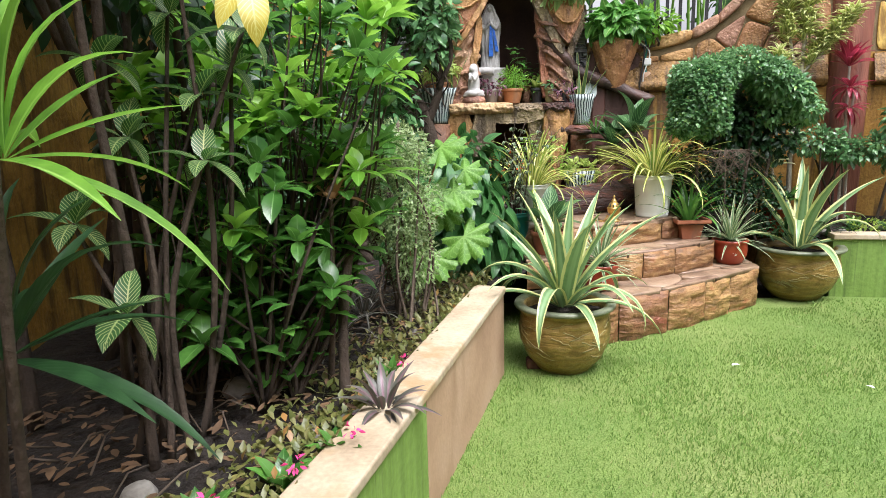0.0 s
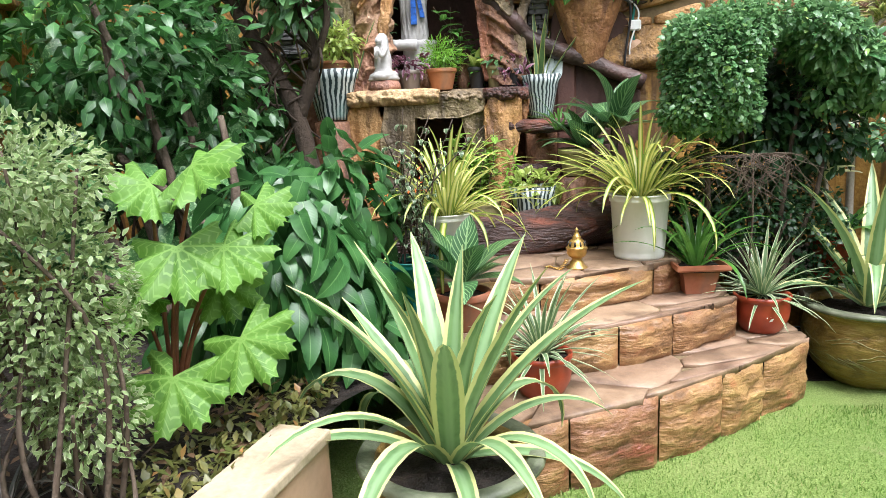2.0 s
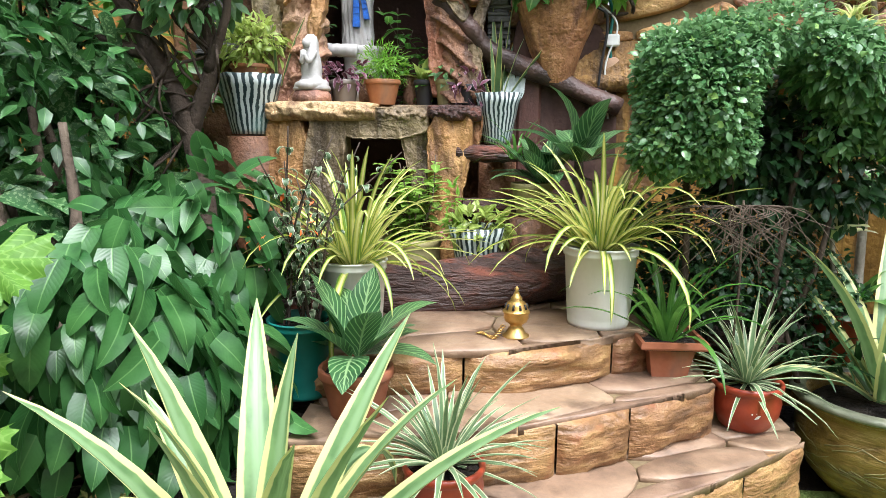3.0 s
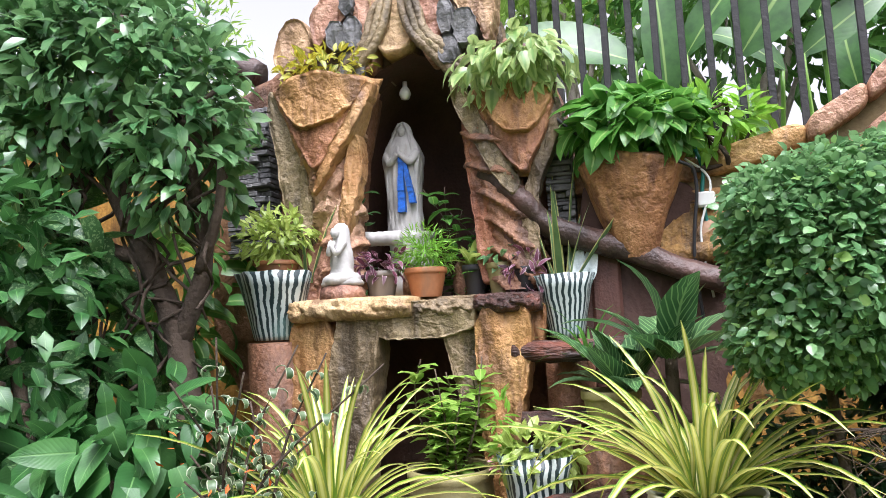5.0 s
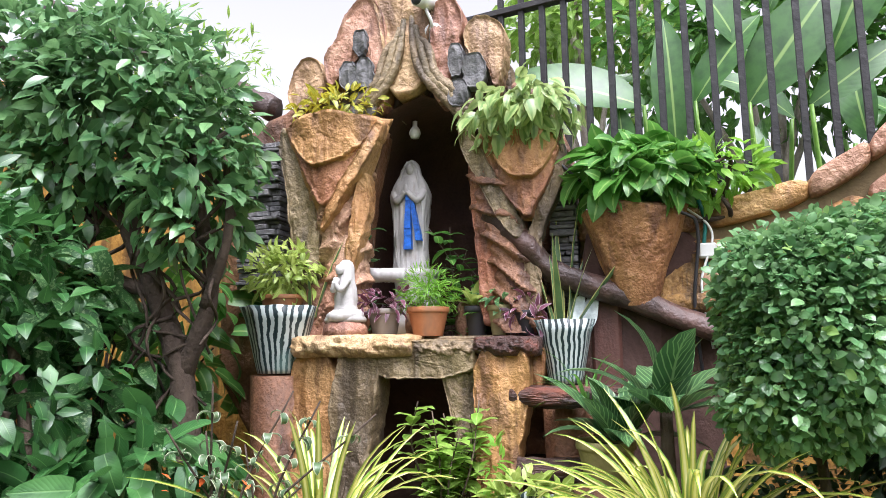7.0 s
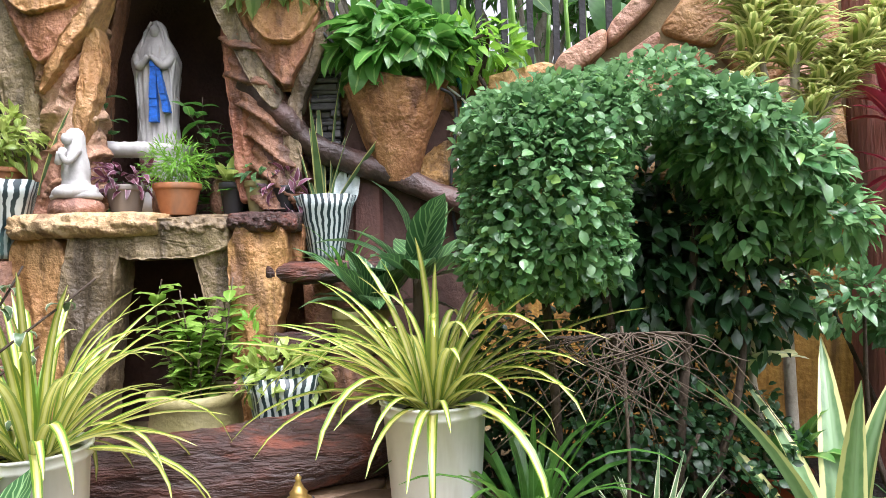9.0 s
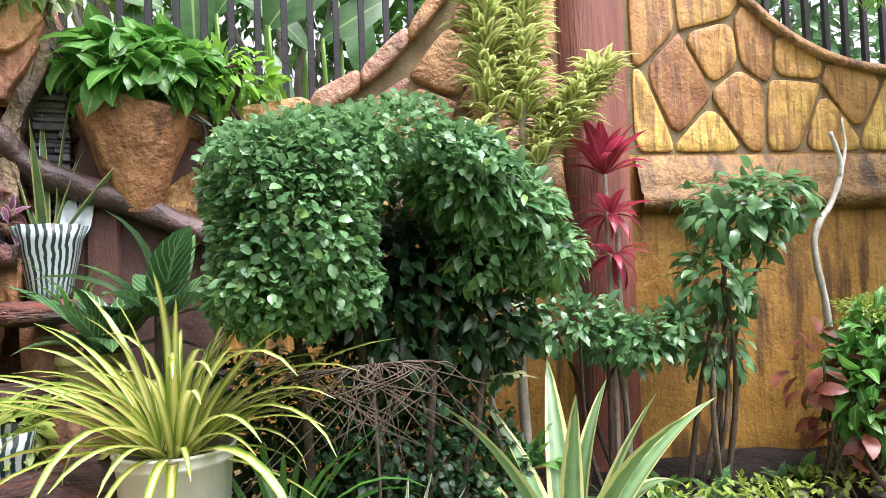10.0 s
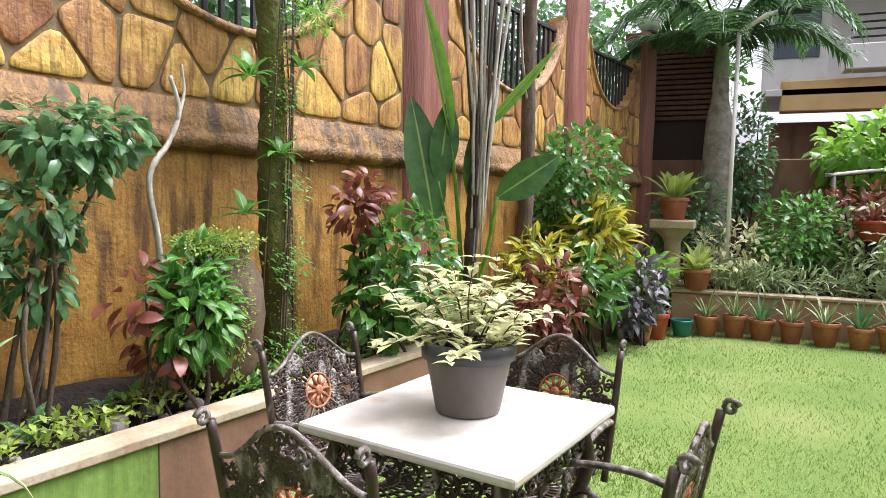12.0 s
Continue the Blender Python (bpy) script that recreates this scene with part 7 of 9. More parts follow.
# ground cover of the left bed
gc = Acc()
for i in range(3000):
    y = rng.uniform(0.9, 4.0)
    e = 0.305 - 0.2605 * (3.55 - y) - 0.15
    x = e - abs(rng.normal()) * 0.17
    put(gc, T_TINY[0], (x, y, 0.44 + rng.random() * 0.05), rng.normal(size=3) + (0, 0, 0.6), (0, 0, 1), rng.uniform(1.0, 2.2))
solid("ground_cover", gc, leafy("dry_cover_leaf", (0.1, 0.13, 0.03), (0.24, 0.21, 0.07), glow=0.2, old=(0.3, 0.16, 0.05)), "low straggling yellow-green ground cover on the soil", "ground cover", kind="stuff")
lt = Acc()
for i in range(1100):
    y = rng.uniform(0.5, 4.2)
    e = 0.305 - 0.2605 * (3.55 - y) - 0.17
    x = e - rng.random() * 1.2
    put(lt, blade(0.05, 0.022, "oval", rng.uniform(-60, 60), 3, 0.2), (x, y, 0.455 + rng.random() * 0.03), (rng.normal(), rng.normal(), 0.1), (0, 0, 1), rng.uniform(0.6, 1.3))
solid("leaf_litter", lt, L_DRY, "dry brown fallen leaves on the soil", "leaf litter", kind="stuff")
tw = Acc()
for i in range(110):
    y = rng.uniform(0.6, 4.0)
    e = 0.305 - 0.2605 * (3.55 - y) - 0.45
    x = e - rng.random() * 0.9
    d = rng.normal(size=3) * np.array((0.16, 0.16, 0.03))
    tube(tw, [(x, y, 0.46), np.array((x, y, 0.48)) + d * 0.5 + (0, 0, 0.02), np.array((x, y, 0.47)) + d], 0.004, 0.002, 5)
solid("fallen_twigs", tw, M_BARK, "thin dry twigs lying on the soil", "twigs", kind="stuff")
for i, (x, y, r) in enumerate(((-0.3, 1.75, 0.05), (-0.42, 1.95, 0.035), (-0.75, 2.3, 0.06), (-0.15, 2.95, 0.03), (-0.8, 1.6, 0.045))):
    b = Acc()
    lathe(b, [(0, 0), (r, 0), (r * 1.1, r * 0.4), (r * 0.8, r * 0.9), (0, r)], 12, (x, y, 0.43), 0.2)
    solid("rock", b, M_ROCK, "small pale grey stone lying on the soil", "stone", "stones in the bed")
rh = thing("rhoeo", "dark purple-green rosette plant by the coping", "plant", "rosettes in the bed", at=(-0.19, 2.02, 0.44))
leaf_parts(rh, rosette(22, [blade(0.2, 0.036, "lance", 40, 6, 0.35), blade(0.18, 0.034, "lance", 70, 6, 0.35)], None, (5, 75), (0.7, 1.05), (0, 0, 0.05), 0.02, 14), leafy("rhoeo_leaf", (0.07, 0.07, 0.06), (0.14, 0.14, 0.11), mid=(0.18, 0.1, 0.12), mid_at=0.3, glow=0.1))
for at in ((-0.42, 3.2, 0.45), (-0.5, 2.9, 0.45)):
    r2 = thing("grassy_plant", "dark arching grassy plant in the shade", "plant", "rosettes in the bed", at)
    leaf_parts(r2, rosette(18, [blade(0.34, 0.022, "strap", 90, 8, 0.35)], None, (15, 80), (0.7, 1.05), (0, 0, 0), 0.02, 14), leafy("shade_strap", (0.05, 0.055, 0.04), (0.12, 0.12, 0.09), mid=(0.25, 0.22, 0.2), mid_at=0.3, glow=0.1))
for at in ((-0.42, 1.62, 0.45), (-0.3, 1.8, 0.45), (-0.2, 2.35, 0.45), (-0.58, 1.45, 0.45)):
    w = thing("flowering_plant", "small green bedding plant with pink flowers", "plant", "pink-flowered plants", at)
    part("leaves", rosette(12, [blade(0.1, 0.04, "lance", 45, 4, 0.25)], Acc(), (15, 80), (0.7, 1.2), (0, 0, 0), 0.01, 20), L_GLOSS, w)
    part("flowers", foliage(Acc(), 14, [(0.05, -0.05, 0.1, 0.02, 0.02, 0.015)], T_TINY, (0.7, 1.0)), L_PINK, w, "small pink flowers")

# ---- bed along the boundary wall ----
tp = thing("topiary", "dense trimmed topiary bush with an arched hollow", "bush", at=(2.1, 5.15, 0.42))
tk = Acc()
for c, ra in (([(-0.25, 0, 0), (-0.22, 0, 0.4), (-0.27, -0.05, 1.0)], 0.018), ([(0.02, 0, 0), (0.0, 0.05, 0.4), (-0.1, 0, 0.95)], 0.02), ([(0.1, 0, 0), (0.14, 0, 0.5), (0.2, 0, 1.05)], 0.018), ([(0.12, 0.02, 0), (0.3, 0, 0.5), (0.32, 0, 1.0)], 0.014)):
    part("stem", tube(Acc(), curve_pts(c, 6), ra, ra * 0.6, 8, 0.2), M_BARKDARK, tp)
part("crown", foliage(Acc(), 12500, [(-0.27, -0.12, 1.08, 0.21, 0.25, 0.28), (-0.36, -0.12, 1.2, 0.13, 0.2, 0.14), (-0.15, -0.12, 1.23, 0.14, 0.22, 0.15), (-0.34, -0.12, 0.92, 0.15, 0.2, 0.13), (-0.15, -0.1, 0.95, 0.11, 0.18, 0.15), (0.03, -0.1, 1.32, 0.16, 0.2, 0.11), (0.2, -0.1, 1.25, 0.15, 0.2, 0.11)], T_SMALL, (0.62, 1.08), 0.36, 0.2), L_TOPI, tp)
part("crown", foliage(Acc(), 2600, [(0.26, -0.08, 1.2, 0.16, 0.2, 0.12), (0.39, -0.06, 1.11, 0.15, 0.18, 0.13), (0.51, -0.05, 0.98, 0.12, 0.16, 0.1), (0.3, -0.03, 1.0, 0.1, 0.12, 0.12)], T_FIC, (0.5, 0.85), 0.4, 0.5), L_TOPI, tp, "larger dark green leaves")
# hollow of the topiary: its shade comes from these near-black leaves
part("inner_leaves", foliage(Acc(), 2400, [(0.1, 0.2, 1.0, 0.34, 0.1, 0.3), (0.1, 0.1, 0.85, 0.26, 0.16, 0.32), (0.34, 0.06, 0.8, 0.2, 0.14, 0.24)], T_FIC, (0.6, 0.95), 0.8, 0.6), L_DARK, tp, "inner leaves with shade put into their dark colour")
# bush widened and kept dark to paint shade over the wall behind
shrub("low_dark_bush", [(2.15, 5.25, 0.82, 0.3, 0.2, 0.2), (2.4, 5.3, 0.7, 0.25, 0.2, 0.25), (1.95, 5.3, 0.75, 0.25, 0.15, 0.22), (1.72, 5.4, 0.85, 0.22, 0.14, 0.28), (2.1, 5.42, 0.98, 0.45, 0.12, 0.22)], 6000, T_SMALL, L_DARK, "low bush with tiny leaves, shade put into their dark colour", "bush", (2.2, 5.3, 0.42), size=(0.7, 1.1), shell=0.6)
rt = Acc()
for i in range(46):
    p = np.array((2.02 + rng.normal() * 0.03, 4.98, 1.12))
    tube(rt, curve_pts([p, p + (rng.normal() * 0.1, -0.04, -0.02), p + (rng.normal() * 0.16, -0.05, -rng.uniform(0.05, 0.3))], 4), 0.0025, 0.0012, 4)
tube(rt, [(2.02, 4.98, 0.5), (2.03, 4.98, 0.8), (2.02, 4.98, 1.14)], 0.006, 0.004, 6)
solid("dry_twigs", rt, M_BARK, "tangle of thin dry reddish twigs under the topiary", "twigs", kind="stuff")
sc_ = thing("strap_clump", "dark strap-leaved clump below the bush", "plant", at=(2.6, 5.15, 0.45))
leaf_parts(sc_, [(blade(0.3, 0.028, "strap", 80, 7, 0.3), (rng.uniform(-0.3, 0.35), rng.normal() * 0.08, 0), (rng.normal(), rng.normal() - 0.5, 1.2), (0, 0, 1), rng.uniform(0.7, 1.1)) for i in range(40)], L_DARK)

rf = thing("song_of_india", "tall reflexed dracaena with yellow-edged leaves", "shrub", at=(2.76, 5.5, 0.42))
tk = Acc()
for c, ra in (([(0, 0, 0), (-0.01, 0.02, 0.7), (0.02, 0, 1.3), (0.05, 0, 2.2)], 0.022), ([(0.0, 0, 1.2), (-0.08, 0, 1.5), (-0.12, 0, 1.95)], 0.014), ([(0.02, 0, 1.25), (0.15, -0.02, 1.4), (0.36, -0.04, 1.62)], 0.013), ([(-0.02, 0, 0.9), (-0.1, -0.05, 1.1), (-0.18, -0.08, 1.35)], 0.011)):
    tube(tk, curve_pts(c, 7), ra, ra * 0.6, 8, 0.15)
part("trunk", tk, M_BARKPALE, rf)
lf = Acc()
for p0, p1, n in (((0.03, 0, 1.5), (0.06, 0, 2.35), 520), ((-0.1, 0, 1.5), (-0.13, 0, 2.0), 360), ((0.15, -0.02, 1.42), (0.38, -0.05, 1.68), 330), ((-0.12, -0.06, 1.15), (-0.2, -0.1, 1.4), 120), ((0.05, 0, 1.3), (0.2, 0, 1.5), 130)):
    for i in range(n):
        t = i / n
        p = np.array(p0) * (1 - t) + np.array(p1) * t
        a0 = i * 2.4
        put(lf, T_REFL[i % 2], p + rng.normal(size=3) * 0.015, (math.cos(a0), math.sin(a0), 0.6 + 0.5 * t + 0.3 * rng.normal()), (0, 0, 1), rng.uniform(0.75, 1.1))
part("leaves", lf, L_REFLEXA, rf)

co = thing("cordyline", "red cordyline with crimson leaves on thin canes", "plant", at=(3.15, 5.5, 0.42))
part("cane", tube(Acc(), curve_pts([(0, 0, 0), (0.02, 0.02, 0.6), (0.0, 0, 1.36)], 6), 0.013, 0.01, 7), M_BARKPALE, co)
part("cane", tube(Acc(), curve_pts([(0.07, 0, 0), (0.06, 0.02, 0.5), (0.05, 0, 1.1)], 6), 0.012, 0.01, 7), M_BARKPALE, co)
leaf_parts(co, rosette(26, T_CORD, None, (35, 88), (0.7, 1.0), (0, 0, 1.3), 0.01, 12) + rosette(16, T_CORD, None, (-45, 60), (0.5, 0.75), (0.02, 0, 1.14), 0.01, 15) + rosette(14, T_CORD, None, (-65, 30), (0.45, 0.7), (0.02, 0, 0.98), 0.01, 15), L_CORDY)

shrub("low_hedge", [(2.9, 5.42, 1.15, 0.2, 0.13, 0.11), (3.15, 5.38, 1.08, 0.22, 0.13, 0.1), (3.3, 5.35, 1.1, 0.14, 0.11, 0.09)], 900, T_FIC, L_FICUS, "trained low hedge of small dark leaves", "hedge", (3.05, 5.42, 0.42), stems=5, size=(0.55, 0.85), shell=0.6)
shrub("tall_shrub", [(3.62, 5.28, 1.55, 0.24, 0.18, 0.16), (3.78, 5.26, 1.62, 0.16, 0.14, 0.1), (3.5, 5.3, 1.28, 0.15, 0.14, 0.14), (3.5, 5.32, 1.02, 0.13, 0.12, 0.11)], 620, [blade(0.1, 0.042, "lance", 50, 4, 0.25), blade(0.09, 0.04, "lance", 75, 4, 0.2)], L_FICUS, "slender shrub with blue-green leaves and bare grey stems", "shrub", (3.47, 5.33, 0.45), M_BARK, 6, 0.013, (0.7, 1.1), 0.6, 0.6, spread=0.05)
shrub("rust_plant", [(3.78, 5.1, 0.95, 0.12, 0.1, 0.12), (3.85, 5.05, 0.75, 0.12, 0.1, 0.12)], 60, [blade(0.1, 0.05, "oval", 60, 4, 0.2)], L_RUST, "thin plant with rust-coloured leaves", "plant", (3.8, 5.1, 0.45), stems=4, r=0.006)
shrub("leafy_bush", [(3.98, 5.02, 0.85, 0.17, 0.15, 0.2), (4.0, 5.05, 1.05, 0.12, 0.1, 0.12)], 430, [blade(0.11, 0.04, "lance", 60, 4, 0.25)], L_POTHOS, "fresh green leafy bush beside an old jar", "bush", (4.0, 5.05, 0.45), stems=6, size=(0.7, 1.1))
sk = Acc()
tube(sk, curve_pts([(3.99, 5.2, 0.5), (3.97, 5.2, 1.1), (3.92, 5.2, 1.42), (4.02, 5.19, 1.58), (4.07, 5.18, 1.72), (4.02, 5.18, 1.86)], 7), 0.016, 0.009, 8, 0.2)
tube(sk, curve_pts([(4.06, 5.18, 1.68), (4.1, 5.18, 1.8), (4.09, 5.18, 1.92)], 5), 0.009, 0.004, 6, 0.2)
solid("bare_stick", sk, M_DRYFIBRE, "crooked whitish bare branch against the wall", "branch")
jar = thing("jar", "old brown earthenware jar overgrown with moss", "jar", at=(4.25, 5.12, 0.45))
part("body", lathe(Acc(), [(0, 0), (0.12, 0), (0.18, 0.15), (0.205, 0.35), (0.19, 0.52), (0.14, 0.62), (0.13, 0.66), (0.15, 0.69), (0.12, 0.69), (0.1, 0.6)], 28), M_JAR, jar)
part("moss", foliage(Acc(), 3000, [(-0.08, -0.04, 0.7, 0.26, 0.16, 0.06), (-0.08, -0.14, 0.4, 0.12, 0.08, 0.3)], T_TINY, (0.6, 1.1), 0.8), L_MOSSY, jar, "yellow-green moss on the rim")
mt = thing("mossy_tree", "mossy dark trunk wound with creepers by the wall", "tree", at=(4.68, 5.12, 0.42))
part("trunk", tube(Acc(), curve_pts([(0.05, 0, -0.03), (0.02, 0, 0.12), (0.0, 0, 0.4), (-0.05, 0, 1.0), (-0.01, 0.02, 1.5), (-0.06, 0.02, 2.1), (-0.02, 0.02, 3.2)], 12), 0.085, 0.055, 14, 0.22), M_MOSSBARK, mt)
part("trunk_moss", foliage(Acc(), 3200, [(0.05, -0.08, 0.08, 0.24, 0.14, 0.2), (0.0, -0.05, 0.6, 0.1, 0.09, 0.5), (-0.03, -0.04, 1.4, 0.09, 0.08, 0.5)], T_TINY, (0.5, 0.9), 0.8), L_MOSSY, mt, "bright moss at the foot")
vn, lv = Acc(), Acc()
for i in range(11):
    a0 = rng.uniform(3.0, 6.2)
    pts = [((0.09 + 0.01 * rng.random()) * math.cos(a0 + 0.25 * k) - 0.03, (0.1) * math.sin(a0 + 0.25 * k), 0.1 + 0.42 * k + rng.random() * 0.1) for k in range(8)]
    tube(vn, curve_pts(pts, 4), 0.005, 0.003, 5)
    for p in pts:
        for q in range(13):
            put(lv, blade(0.04, 0.022, "heart", 50, 3, 0.2), np.array(p) + rng.normal(size=3) * 0.05, (rng.normal(), -1, -0.3), (0, -0.5, 1), rng.uniform(0.5, 1.1))
for c in ((-0.1, -0.1, 1.15), (-0.28, -0.05, 1.5), (0.06, -0.1, 1.6), (-0.25, 0, 0.85), (0.12, -0.05, 2.3)):
    rosette(12, [blade(0.15, 0.055, "lance", 55, 5, 0.25)], lv, (-10, 70), (0.7, 1.1), c, 0.01, 20)
part("creeper", vn, M_BARK, mt)
part("creeper_leaves", lv, L_POTHOS, mt, "green creeper leaves")
part("feathery_sprays", foliage(Acc(), 900, [(-0.35, 0.0, 2.15, 0.22, 0.15, 0.16), (0.2, -0.1, 1.9, 0.15, 0.12, 0.1)], [blade(0.05, 0.01, "lance", 40, 2, 0.2)], (0.8, 1.3), 0.9), L_BRIGHT, mt, "fine feathery green sprays")
gv = Acc()
for i in range(2600):
    s = rng.uniform(0.2, 5.4)
    o = rng.uniform(0.14, 0.5) if s > 0.9 else rng.uniform(0.14, 0.35)
    p = kalong(s, o, 0.46 + rng.random() * 0.09)
    put(gv, T_TINY[0], p, rng.normal(size=3) + (0, 0, 0.5), (0, 0, 1), rng.uniform(1, 2.1))
solid("ground_cover", gv, L_MOSSY, "yellow-green creeping ground cover along the kerb", "ground cover", kind="stuff")
for i in range(24):
    s = rng.uniform(0.1, 4.0)
    p = kalong(s, rng.uniform(0.16, 0.5), 0.46)
    h = thing("hosta", "low leafy rosette with silvery green leaves", "plant", "rosettes along the kerb", p)
    part("leaves", rosette(10, [blade(0.13, 0.05, "lance", 50, 4, 0.25), blade(0.12, 0.055, "lance", 70, 4, 0.25)], Acc(), (10, 70), (0.6, 1.2), (0, 0, 0), 0.01, 20), L_SPOTTED if i % 3 else L_GLOSS, h)
for i in range(30):
    p = kalong(rng.uniform(-0.3, 1.8), rng.uniform(0.2, 0.55), 0.44)
    r = rng.uniform(0.015, 0.045)
    b = Acc()
    lathe(b, [(0, 0), (r, 0), (r * 1.15, r * 0.5), (r * 0.75, r), (0, r * 1.05)], 10, p, 0.25)
    solid("rock", b, M_ROCK, "broken pale rubble stone on the soil", "stone", "rubble in the bed")

# ---- plants farther along the wall ----
shrub("glossy_bush", [(5.35, 4.72, 0.95, 0.36, 0.28, 0.36), (5.1, 4.75, 0.8, 0.22, 0.2, 0.25)], 560, [blade(0.13, 0.06, "lance", 55, 4, 0.25)], L_GLOSS, "round bush with glossy green leaves by the wall", "bush", (5.3, 4.75, 0.45), size=(0.7, 1.05), shell=0.45)
shrub("rust_plant", [(5.0, 4.85, 1.3, 0.2, 0.12, 0.12), (5.25, 4.9, 1.4, 0.15, 0.1, 0.1)], 130, [blade(0.1, 0.045, "oval", 50, 4, 0.25)], L_RUST, "copper-leaved shrub behind the green bush", "plant", (5.1, 4.9, 0.45), stems=5)
tv = thing("travellers_palm", "young traveller's palm with large upright paddle leaves", "plant", at=(6.05, 4.55, 0.45))
for b0, e0, W, fold, nm in (((-0.09, 0.24, 0.73), (-0.1, 0.43, 1.6), 0.27, 0.15, ""), ((-0.06, 0.23, 1.03), (0.0, 0.19, 1.59), 0.2, 0.2, ""), ((0.09, -0.14, 0.93), (0.27, -0.52, 1.22), 0.24, 0.2, ""), ((-0.01, 0.16, 1.3), (-0.03, 0.4, 2.33), 0.1, 1.6, "folded young leaf"), ((0.06, 0.0, 1.34), (0.32, -0.48, 1.98), 0.07, 1.8, "folded young leaf"), ((0.01, 0.03, 0.92), (0.05, 0.03, 1.38), 0.13, 0.3, "")):
    b0, e0 = np.array(b0), np.array(e0)
    part("stalk", tube(Acc(), curve_pts([(0.0, 0.05, 0.0), b0 * np.array((0.4, 0.6, 0.55)), b0], 6), 0.018, 0.012, 8), L_STRAP, tv)
    a = Acc()
    put(a, blade(float(np.linalg.norm(e0 - b0)), W, "oval" if fold < 1 else "lance", 8, 10, fold, 4, 8), b0, e0 - b0, (-0.75, -0.65, 0.1))
    part("leaf", a, L_BANANA if fold < 1 else L_STRAP, tv, nm)
part("dry_trunk", tube(Acc(), curve_pts([(0.03, 0.02, 0), (0.0, 0.01, 0.66), (0.05, 0.0, 1.2), (0.07, 0.0, 1.6)], 8), 0.045, 0.04, 12, 0.3), M_BARKDARK, tv, "dark fibrous stem")
for i in range(12):
    w = -1 + i / 5.5
    sw = 0.03 * math.sin(i * 2.6)
    part("dry_stalk", tube(Acc(), curve_pts([(-0.02 + 0.02 * w, -0.04 - 0.04 * w, 0.5 + 0.22 * (i % 3)), (0.0 + sw, -0.05 - 0.07 * w, 1.3), (0.05 + 0.05 * w - sw, -0.04 - 0.11 * w, 1.9), (0.13 + 0.1 * w, -0.02 - 0.2 * w, 2.75)], 6), 0.006 + 0.003 * (i % 3), 0.012, 6, 0.4), M_DRYFIBRE if i % 4 else M_BARKDARK, tv)
vt = thing("bare_tree", "thin dark tree trunk with hanging vines by the wall", "tree", at=(7.3, 4.55, 0.4))
part("trunk", tube(Acc(), curve_pts([(0, 0, 0), (0.05, 0, 1.2), (0.02, 0, 2.2), (0.1, 0, 3.3)], 6), 0.07, 0.05, 10, 0.2), M_BARK, vt)
part("vines", tube(Acc(), curve_pts([(-0.3, 0, 3.2), (-0.2, 0, 2.2), (0.1, 0, 1.6)], 6), 0.012, 0.01, 6), M_BARKPALE, vt)
